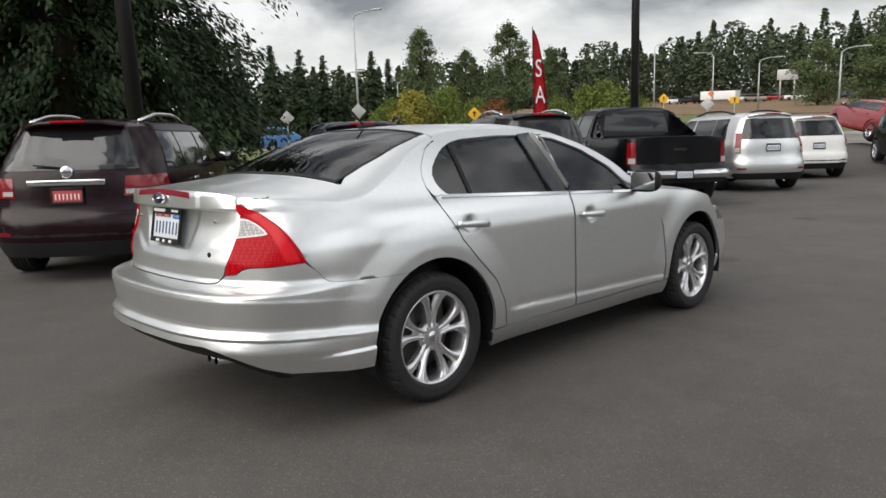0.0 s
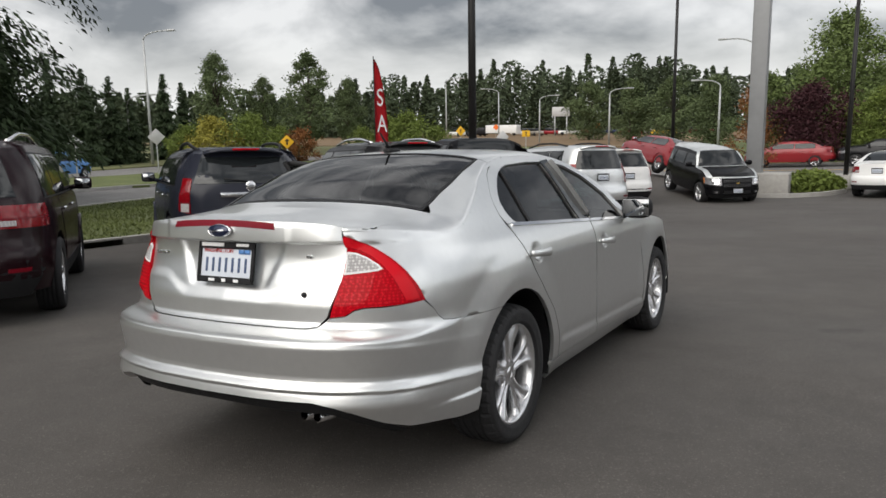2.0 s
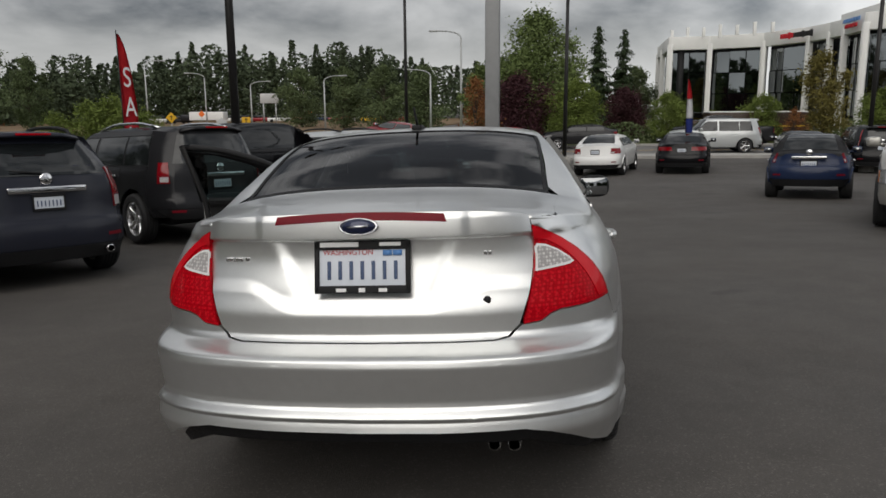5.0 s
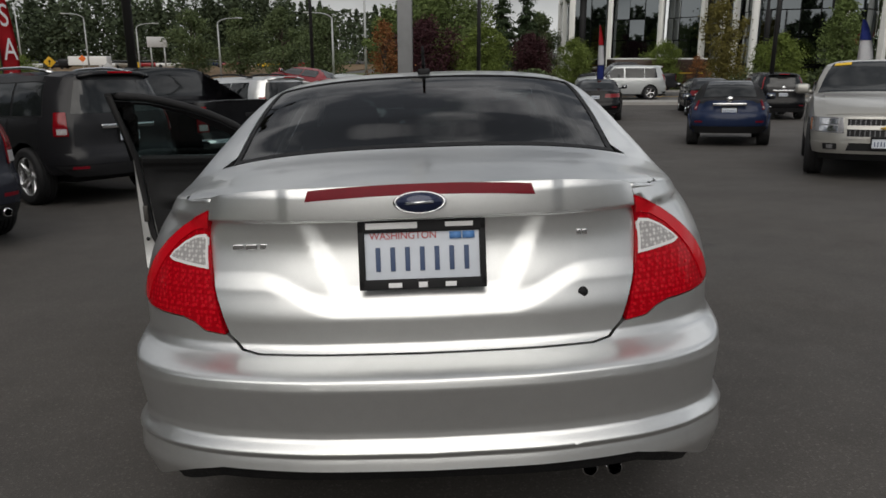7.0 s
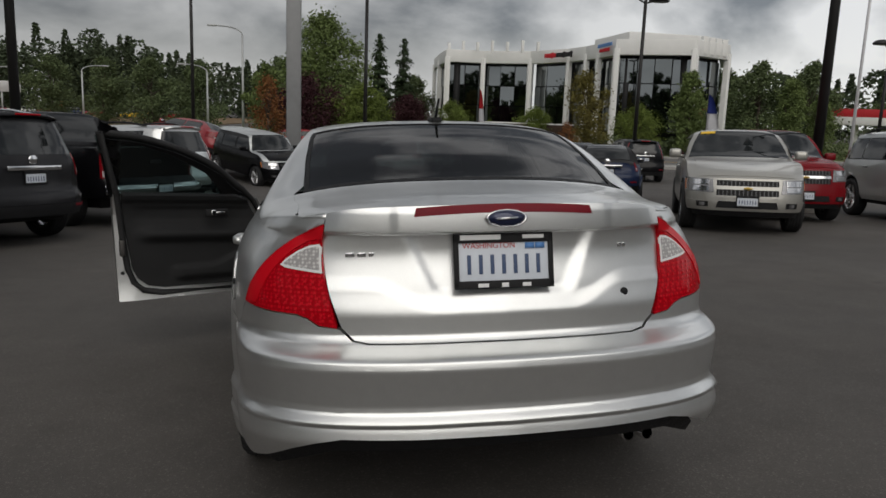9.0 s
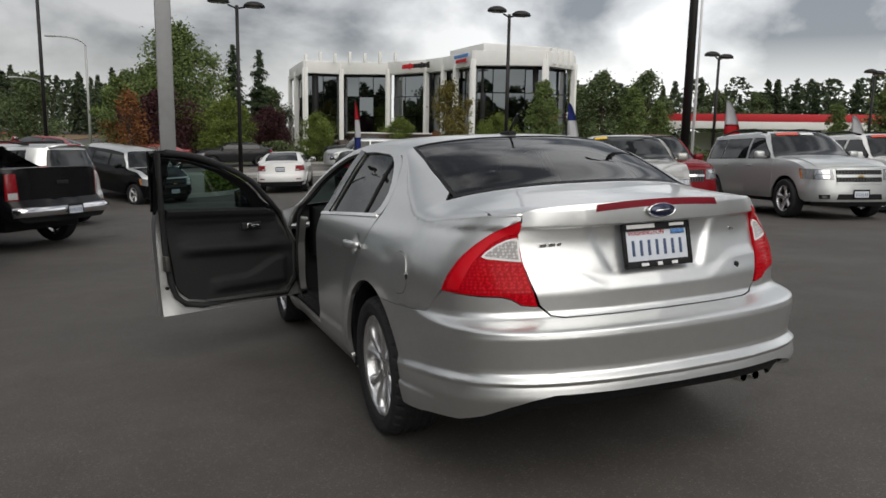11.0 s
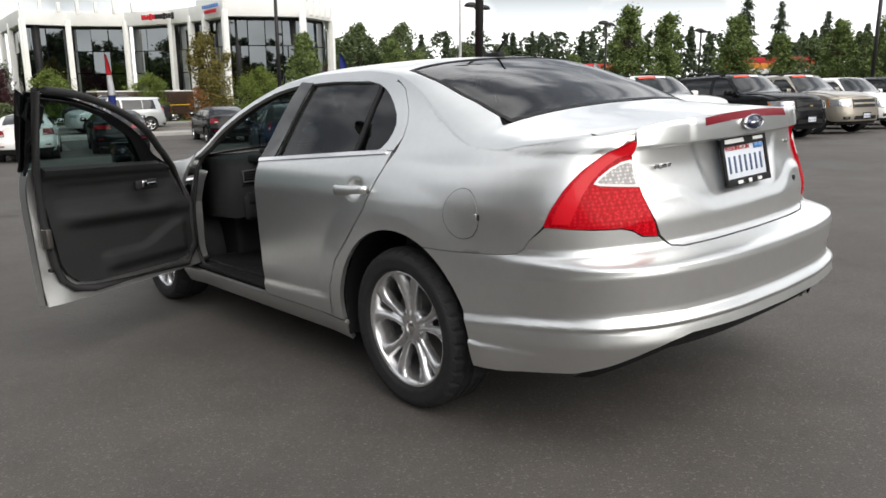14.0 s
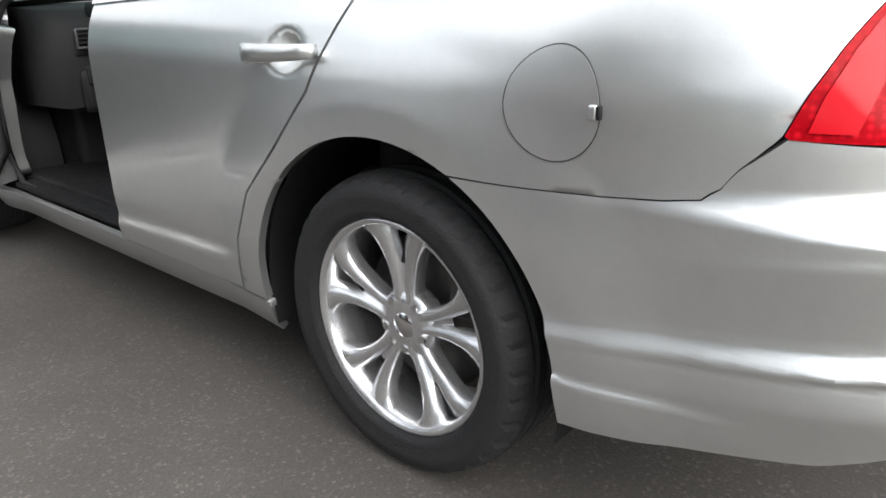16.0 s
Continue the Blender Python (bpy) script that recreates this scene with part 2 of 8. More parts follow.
def tube(bm, pts, r, n=8, closed=False):
    """One smooth tube through pts."""
    pts = [Vector(p) for p in pts]
    rings, m = [], len(pts)
    for i, p in enumerate(pts):
        a = pts[(i - 1) % m] if closed or i > 0 else p
        b = pts[(i + 1) % m] if closed or i < m - 1 else p
        d = (b - a).normalized()
        u = d.cross(Vector((0, 0, 1)) if abs(d.z) < 0.9 else Vector((1, 0, 0))).normalized()
        v = d.cross(u)
        if rings and u.dot(last) < 0:
            u, v = -u, -v
        last = u
        rings.append([bm.verts.new(p + (u * math.cos(2 * math.pi * k / n) + v * math.sin(2 * math.pi * k / n)) * r) for k in range(n)])
    for A, B in zip(rings, rings[1:] + (rings[:1] if closed else [])):
        off = min(range(n), key=lambda o: sum((A[k].co - B[(k + o) % n].co).length for k in (0, n // 4)))
        for k in range(n):
            bm.faces.new((A[k], A[(k + 1) % n], B[(k + 1 + off) % n], B[(k + off) % n]))
    if not closed:
        bm.faces.new(rings[0]), bm.faces.new(list(reversed(rings[-1])))
    bmesh.ops.recalc_face_normals(bm, faces=bm.faces)
    return bm


def lathe(bm, prof, n=40, axis="x"):
    """Turn the profile of (radius, along) about the x axis."""
    rings = []
    for r, x in prof:
        rings.append([bm.verts.new((x, r * math.cos(2 * math.pi * k / n), r * math.sin(2 * math.pi * k / n))) for k in range(n)])
    for A, B in zip(rings, rings[1:]):
        for k in range(n):
            bm.faces.new((A[k], A[(k + 1) % n], B[(k + 1) % n], B[k]))
    return bm


def slab(bm, pts, depth, m=None):
    """A flat outline in x, z given depth along y."""
    vs = [bm.verts.new((p[0], 0, p[1])) for p in pts]
    f = bm.faces.new(vs)
    g = bmesh.ops.extrude_face_region(bm, geom=[f])
    nv = [v for v in g["geom"] if isinstance(v, bmesh.types.BMVert)]
    for v in nv:
        v.co.y += depth
    if m is not None:
        bmesh.ops.transform(bm, matrix=m, verts=vs + nv)
    bmesh.ops.recalc_face_normals(bm, faces=bm.faces)
    return bm


def letters(text, size, depth, mat, parent, m, name="lettering", squeeze=1.0):
    """Raised letters as a mesh."""
    cu = bpy.data.curves.new(name, "FONT")
    cu.body, cu.size, cu.extrude, cu.align_x, cu.align_y = text, size, depth, "CENTER", "CENTER"
    tmp = bpy.data.objects.new("tmp", cu)
    me = bpy.data.meshes.new_from_object(tmp)
    bpy.data.objects.remove(tmp)
    bpy.data.curves.remove(cu)
    me.transform(Matrix.Diagonal((squeeze, 1, 1, 1)))
    me.materials.append(mat)
    me.name = name
    ob = new(name, me)
    ob.parent = parent
    ob.matrix_basis = m
    return ob


class Curve:
    """A smooth curve through rows of (t, values...)."""

    def __init__(self, rows):
        self.t = [float(r[0]) for r in rows]
        self.v = np.array([r[1:] for r in rows], float)
        t, v = np.array(self.t), self.v
        d = np.diff(v, axis=0) / np.diff(t)[:, None]
        m = np.empty_like(v)
        m[0], m[-1] = d[0], d[-1]
        a, b = d[:-1], d[1:]
        m[1:-1] = np.where(a * b > 0, 2 * a * b / (a + b + 1e-12 * np.sign(a + b + 1e-30)), 0)
        self.m = m

    def __call__(self, x):
        t = self.t
        x = min(max(x, t[0]), t[-1])
        i = min(max(int(np.searchsorted(t, x)) - 1, 0), len(t) - 2)
        h = t[i + 1] - t[i]
        u = (x - t[i]) / h
        r = ((1 + 2 * u) * (1 - u) ** 2 * self.v[i] + u * (1 - u) ** 2 * h * self.m[i]
             + u * u * (3 - 2 * u) * self.v[i + 1] + u * u * (u - 1) * h * self.m[i + 1])
        return float(r[0]) if len(r) == 1 else r


def step(a, b, x):
    u = min(max((x - a) / (b - a), 0.0), 1.0)
    return u * u * (3 - 2 * u)


def inset(poly, d):
    """The outline shrunk by d."""
    n, out = len(poly), []
    area = sum(poly[i][0] * poly[(i + 1) % n][1] - poly[(i + 1) % n][0] * poly[i][1] for i in range(n))
    sg = 1 if area > 0 else -1
    for i in range(n):
        p, q, r = Vector(poly[i - 1]), Vector(poly[i]), Vector(poly[(i + 1) % n])
        e, f = (q - p), (r - q)
        if e.length < 1e-9 or f.length < 1e-9:
            out.append(tuple(q))
            continue
        e.normalize(), f.normalize()
        ne, nf = Vector((-e.y, e.x)) * sg, Vector((-f.y, f.x)) * sg
        k = ne + nf
        k = k / max(k.length_squared, 0.5) * 2
        out.append(tuple(q + k * d))
    return out


def panel(polys, surf, du, dv, lip=0.02, centre=(0, 1.3, 0.7), gap=0.0, bm=None, offset=0.0, keep=None):
    """Outlines in surface coordinates, cut into a net of du by dv and laid on surf(u, v), with edges turned inwards by lip."""
    bm = bm or bmesh.new()
    for poly in polys:
        t = bmesh.new()
        if gap:
            poly = inset(poly, gap)
        t.faces.new([t.verts.new((p[0], p[1], 0)) for p in poly])
        bmesh.ops.triangulate(t, faces=t.faces[:])
        us, vs = [p[0] for p in poly], [p[1] for p in poly]
        for lo, hi, d, no in ((min(us), max(us), du, (1, 0, 0)), (min(vs), max(vs), dv, (0, 1, 0))):
            k = math.floor(lo / d) + 1
            while k * d < hi:
                bmesh.ops.bisect_plane(t, geom=t.verts[:] + t.edges[:] + t.faces[:], dist=1e-6, plane_co=(k * d * no[0], k * d * no[1], 0), plane_no=no)
                k += 1
        bmesh.ops.remove_doubles(t, verts=t.verts, dist=1e-5)
        # melt the slanting cuts inside the net
        bmesh.ops.dissolve_limit(t, angle_limit=0.01, use_dissolve_boundaries=False, verts=[], edges=[e for e in t.edges if not e.is_boundary and min(abs(e.verts[0].co.x - e.verts[1].co.x), abs(e.verts[0].co.y - e.verts[1].co.y)) > 1e-5])
        for v in t.verts:
            v.co = surf(v.co.x, v.co.y)
        t.normal_update()
        c, s = Vector(centre), 0.0
        for f in t.faces:
            s += f.normal.dot(f.calc_center_median() - c) * f.calc_area()
        if s < 0:
            bmesh.ops.reverse_faces(t, faces=t.faces[:])
            t.normal_update()
        if offset:
            no = [v.normal.copy() for v in t.verts]
            for v, n_ in zip(t.verts, no):
                v.co += n_ * offset
        if lip:
            rim = [e for e in t.edges if e.is_boundary and (keep is None or keep((e.verts[0].co + e.verts[1].co) / 2))]
            norm = {v: v.normal.copy() for e in rim for v in e.verts}
            g = bmesh.ops.extrude_edge_only(t, edges=rim)
            new_v = [v for v in g["geom"] if isinstance(v, bmesh.types.BMVert)]
            old = {tuple(round(c_, 6) for c_ in v.co): n_ for v, n_ in norm.items()}
            for v in new_v:
                n_ = old.get(tuple(round(c_, 6) for c_ in v.co))
                if n_ is not None:
                    v.co -= n_ * lip
            for e in rim:
                e.smooth = False
        me = bpy.data.meshes.new("t")
        t.to_mesh(me)
        t.free()
        bm.from_mesh(me)
        bpy.data.meshes.remove(me)
    return bm


# ---- vehicle shell: a wall that runs round the car (s along it, z up) and a skin across the top (a across, k along) ----
CORNER = [(0, 0.0), (0.27, 0.010), (0.55, 0.055), (0.74, 0.13), (0.863, 0.245), (0.923, 0.395), (0.962, 0.665), (0.989, 1.115)]


class Shell:
    def __init__(self, W, rear, front, insets, rear_rake, front_rake, tops, bulge=(2.5, 0.6), corner=1.0):
        """W half width; rear, front: y of the ends; insets (z, in); rakes (z, dy); tops: (x or y on the wall, 'x'/'y', z at the edge, y and z on the middle line)."""
        self.W, self.rear, self.front, self.bulge = W, rear, front, bulge
        rows = [(x * W, rear + d * corner) for x, d in CORNER] + [(W, (rear + 1.115 + front - 1.115) / 2)] + [(x * W, front - d * corner) for x, d in reversed(CORNER)]
        pts = Curve([(i, *r) for i, r in enumerate(rows)])
        dense = [pts(i * (len(rows) - 1) / 600) for i in range(601)]
        self.s, acc = [], 0.0
        for i, p in enumerate(dense):
            acc += 0 if i == 0 else float(np.hypot(*(p - dense[i - 1])))
            self.s.append(acc)
        self.bx, self.by = [p[0] for p in dense], [p[1] for p in dense]
        self.half = next(i for i, y in enumerate(self.by) if y > (rear + front) / 2)
        self.inset, self.rr, self.fr = Curve(insets), Curve(rear_rake), Curve(front_rake)
        self.top = Curve([(i, (self.X(p) if kind == "x" else self.Y(p)), z, yc, zc) for i, (p, kind, z, yc, zc) in enumerate(tops)])
        self.n = len(tops) - 1

    def Y(self, y):
        return float(np.interp(y, self.by, self.s))

    def X(self, x):
        return float(np.interp(x, self.bx[:self.half], self.s[:self.half]))

    def FX(self, x):
        return float(np.interp(-x, [-b for b in self.bx[self.half:]], self.s[self.half:]))

    def wall(self, s, z):
        g, u = (1 if s >= 0 else -1), abs(s)
        x, y = float(np.interp(u, self.s, self.bx)), float(np.interp(u, self.s, self.by))
        wr = step(0, 1, (self.rear + 0.82 - y) / 0.5)
        wf = step(0, 1, (y - self.front + 0.82) / 0.5)
        x -= self.inset(z) * step(0.4, 0.9, x / self.W)
        return Vector((g * x, y + wr * self.rr(z) - wf * self.fr(z), z))

    def skin(self, a, k):
        s, ze, yc, zc = self.top(k)
        e = self.wall(s, ze)
        n, m = self.bulge
        b = min(abs(a), 1.0)
        return Vector((a * e.x, e.y + (yc - e.y) * (1 - b * b), ze + (zc - ze) * (1 - b ** n) ** m))

    def ridge(self, k0, k1, n=24, dz=0.0):
        """The wall's top edge as (s, z)."""
        r = []
        for i in range(n + 1):
            s, ze, _, _ = self.top(k0 + (k1 - k0) * i / n)
            r.append((float(s), float(ze) + dz))
        return r

    def arch(self, cy, cz, r, a0, a1, n=20):
        """Part of a wheel opening, angles from the front, upwards."""
        return [(self.Y(cy + r * math.cos(radians(a0 + (a1 - a0) * i / n))), cz + r * math.sin(radians(a0 + (a1 - a0) * i / n))) for i in range(n + 1)]

    def side(self, rows):
        return [(self.Y(y), z) for y, z in rows]

    def mirrored(self, g):
        return lambda s, z: self.wall(g * s, z)


def wheel(parent, x, y, r, width, rim_r, side, spokes=5, twin=True, mat=None, turn=0.0):
    """Alloy wheel with tyre, centre cap and brake disc; side 1 faces +x."""
    bm = bmesh.new()
    h = width / 2
    lathe(bm, [(rim_r * 1.0, h * 0.72), (rim_r * 1.03, h * 0.86), (rim_r * 0.985, h * 0.9), (rim_r * 0.945, h * 0.78), (rim_r * 0.93, h * 0.3), (rim_r * 0.90, -h * 0.8), (rim_r * 1.0, -h * 0.82)], 44)
    hub_x, rim_x = h * 0.62, h * 0.80
    lathe(bm, [(0.0, hub_x), (rim_r * 0.2, hub_x), (rim_r * 0.30, hub_x * 0.93), (rim_r * 0.33, hub_x * 0.7), (rim_r * 0.33, hub_x * 0.3)], 24)
    if twin:
        # broad spokes that split into two arms and flare out at the rim: (radius, inner edge, outer edge in degrees, height)
        arms = [(0.17, 0.0, 36.0, 0.96), (0.26, 0.6, 30.0, 0.98), (0.34, 1.6, 21.0, 1.0), (0.45, 2.8, 17.5, 1.02), (0.58, 4.0, 17.0, 1.06), (0.70, 4.8, 17.8, 1.12), (0.80, 5.6, 19.6, 1.17), (0.88, 6.4, 22.5, 1.21), (0.955, 7.0, 27.5, 1.24)]
        for k in range(spokes):
            base = 2 * math.pi * k / spokes + turn
            for t in (-1, 1):
                rings = []
                for f, ai, ao, px in arms:
                    row = []
                    wid = ao - ai
                    open_slot = f > 0.60
                    for ang, dx in ((0.0, -0.016), (ai, -0.016 if not open_slot else -0.032), (ai + 0.12 * wid, -0.004), (ai + 0.45 * wid, 0.003), (ao - 0.16 * wid, 0.0), (ao, -0.012), (ao, -0.040)):
                        if f < 0.2:
                            dx = 0.0 if ang < 35 else -0.004
                        an = base + t * radians(ang)
                        row.append(bm.verts.new((hub_x * px + dx, f * rim_r * math.cos(an), f * rim_r * math.sin(an))))
                    rings.append((f, row))
                for (fa, A), (fb, B) in zip(rings, rings[1:]):
                    for i in range(6):
                        if i == 0 and fb > 0.60:
                            continue
                        bm.faces.new((A[i], A[i + 1], B[i + 1], B[i]))
    else:
        for k in range(spokes):
            base = 2 * math.pi * k / spokes + turn
            rings = []
            for f, w, px in ((0.2, 0.105, hub_x * 0.97), (0.45, 0.085, hub_x * 1.0), (0.7, 0.085, hub_x * 1.08), (0.96, 0.12, rim_x)):
                c = Vector((0, math.cos(base), math.sin(base)))
                q = Vector((0, -math.sin(base), math.cos(base)))
                hw = w * rim_r * 1.7
                row = []
                for dw, dx in ((-1, -0.030), (-0.8, -0.004), (-0.3, 0.004), (0.3, 0.004), (0.8, -0.004), (1, -0.030)):
                    row.append(bm.verts.new(c * (f * rim_r) + q * (dw * hw) + Vector((px + dx * rim_r / 0.22, 0, 0))))
                rings.append(row)
            for A, B in zip(rings, rings[1:]):
                for i in range(5):
                    bm.faces.new((A[i], A[i + 1], B[i + 1], B[i]))
    bmesh.ops.remove_doubles(bm, verts=bm.verts, dist=0.0006)
    bmesh.ops.recalc_face_normals(bm, faces=bm.faces)
    m = Matrix.Translation((x, y, r)) @ (Matrix() if side > 0 else Matrix.Rotation(math.pi, 4, "Z"))
    w_ob = part("wheel", bm, mat or ALLOY, parent, "bright alloy wheel", m)
    bm = bmesh.new()
    prof = [(rim_r * 0.99, -h * 0.8), (rim_r * 1.08, -h * 0.98), ((rim_r + r) / 2, -h * 1.04), (r * 0.965, -h * 0.92), (r * 0.992, -h * 0.72)]
    for g in (-0.5, -0.18, 0.18, 0.5):
        prof += [(r, h * (g - 0.09)), (r * 0.978, h * (g - 0.05)), (r * 0.978, h * (g + 0.05)), (r, h * (g + 0.09))]
    prof += [(r * 0.992, h * 0.72), (r * 0.965, h * 0.92), (r * 0.93, h * 1.0), (r * 0.925, h * 1.03), ((rim_r + r) / 2, h * 1.04), (rim_r * 1.10, h * 0.99), (rim_r * 1.06, h * 1.0), (rim_r * 1.02, h * 0.84)]
    lathe(bm, prof, 144 if twin else 32)
    if twin:
        # notches across the shoulders of the tread
        for v in bm.verts:
            rad = math.hypot(v.co.y, v.co.z)
            if rad > r * 0.96 and abs(v.co.x) > h * 0.6:
                seg = int(round((math.atan2(v.co.z, v.co.y) % (2 * math.pi)) / (2 * math.pi) * 144))
                if seg % 4 == 0:
                    k = (rad - 0.006) / rad
                    v.co.y, v.co.z = v.co.y * k, v.co.z * k
    tyre = part("tyre", bm, RUBBER, w_ob, recalc=True)
    if twin:
        for f in tyre.data.polygons:
            if max(math.hypot(tyre.data.vertices[i].co.y, tyre.data.vertices[i].co.z) for i in f.vertices) > r * 0.962:
                f.use_smooth = False
    bm = bmesh.new()
    lathe(bm, [(0, hub_x + 0.004), (rim_r * 0.11, hub_x + 0.003), (rim_r * 0.14, hub_x - 0.004), (rim_r * 0.14, hub_x - 0.02)], 20)
    part("centre_cap", bm, CHROME, w_ob, recalc=True)
    bm = bmesh.new()
    lathe(bm, [(0.03, -h * 0.1), (rim_r * 0.74, -h * 0.1), (rim_r * 0.74, -h * 0.3), (0.03, -h * 0.3)], 30)
    box(bm, -h * 0.2, rim_r * 0.45, rim_r * 0.35, 0.06, rim_r * 0.3, rim_r * 0.55, 0.01)
    part("brake_disc", bm, DARK_METAL, w_ob, recalc=True)
    if twin:
        for k in range(5):
            a = 2 * math.pi * (k + 0.5) / 5 + turn
            bm = bmesh.new()
            rod(bm, (hub_x - 0.02, 0.058 * math.cos(a), 0.058 * math.sin(a)), (hub_x + 0.002, 0.058 * math.cos(a), 0.058 * math.sin(a)), 0.011, 0.009, 6)
            part("lug_nut", bm, CHROME, w_ob, smooth=False)
    return w_ob


def number_plate(parent, m, frame_mat=None, w=0.305, h=0.152, bars=True, face=None):
    """A number plate whose writing is plain bars."""
    bm = bmesh.new()
    box(bm, 0, 0, 0, w, 0.004, h, 0.0015)
    pl = part("number_plate", bm, face or PLATE, parent, "red dealer plate with pale bars" if face else "white number plate with plain dark bars", m)
    if frame_mat is not None:
        bm = bmesh.new()
        t = 0.008
        box(bm, 0, -0.004, h / 2 - 0.004, w + 2 * t, 0.012, 0.030, 0.003)
        box(bm, 0, -0.004, -h / 2 + 0.002, w + 2 * t, 0.012, 0.026, 0.003)
        box(bm, -w / 2, -0.004, 0, 2 * t, 0.012, h + 0.01, 0.003)
        box(bm, w / 2, -0.004, 0, 2 * t, 0.012, h + 0.01, 0.003)
        part("plate_frame", bm, frame_mat, pl, "black plate frame")
    if bars:
        for i in range(7):
            bm = bmesh.new()
            box(bm, (i - 3) * w * 0.122, -0.003, -h * 0.07, w * 0.040, 0.003, h * 0.40, 0.001)
            part("plate_bar", bm, WHITE_INK if face else PLATE_INK, pl)
    return pl


# ---- the silver sedan ----
class SedanShell(Shell):
    """The sedan's wall, swelling towards flat bands round the wheel openings."""

    def wall(self, s, z):
        p = Shell.wall(self, s, z)
        if abs(p.x) > 0.6 and z < 1.0:
            for cy in (0.0, 2.728):
                d = math.hypot(p.y - cy, z - 0.335)
                if d < 0.62:
                    p.x += math.copysign(0.019 * min(1.0, (0.62 - d) / 0.14), p.x)
        return p


SEDAN = SedanShell(
    0.905, -1.14, 3.70,
    [(0.15, 0.10), (0.22, 0.05), (0.28, 0.022), (0.36, 0.008), (0.46, 0.0), (0.64, 0.0), (0.76, 0.0), (0.86, 0.001), (0.93, 0.014), (1.0, 0.045), (1.06, 0.088), (1.15, 0.142), (1.25, 0.205), (1.34, 0.268), (1.40, 0.32)],
    [(0.2, 0.10), (0.36, 0.04), (0.46, 0.0), (0.56, 0.0), (0.66, 0.0), (0.690, 0.001), (0.700, 0.020), (0.722, 0.100), (0.75, 0.120), (0.80, 0.120), (0.88, 0.138), (1.01, 0.164), (1.054, 0.162), (1.063, 0.147), (1.12, 0.150), (1.148, 0.160)],
    [(0.2, 0.10), (0.4, 0.0), (0.55, 0.02), (0.7, 0.12), (0.8, 0.25), (1.0, 0.4)],
    [(0.620, "x", 1.118, -0.985, 1.146), (-0.75, "y", 1.082, -0.87, 1.160), (-0.57, "y", 1.066, -0.69, 1.176), (-0.38, "y", 1.078, -0.52, 1.193),
     (-0.14, "y", 1.175, -0.25, 1.298), (0.08, "y", 1.295, 0.0, 1.380), (0.28, "y", 1.362, 0.22, 1.428), (0.60, "y", 1.396, 0.60, 1.448),
     (0.95, "y", 1.398, 0.95, 1.450), (1.25, "y", 1.375, 1.32, 1.422), (1.5, "y", 1.312, 1.62, 1.335), (1.78, "y", 1.185, 1.92, 1.19),
     (2.0, "y", 1.02, 2.22, 1.035), (2.2, "y", 0.965, 2.42, 1.0), (2.7, "y", 0.915, 2.8, 0.95), (3.15, "y", 0.80, 3.3, 0.85), (3.4, "y", 0.70, 3.58, 0.73)], corner=0.95)


def lin(a, b, x):
    return min(max((x - a) / (b - a), 0.0), 1.0)


def belt(y):
    return 1.058 - 0.05 * (y - 0.1)


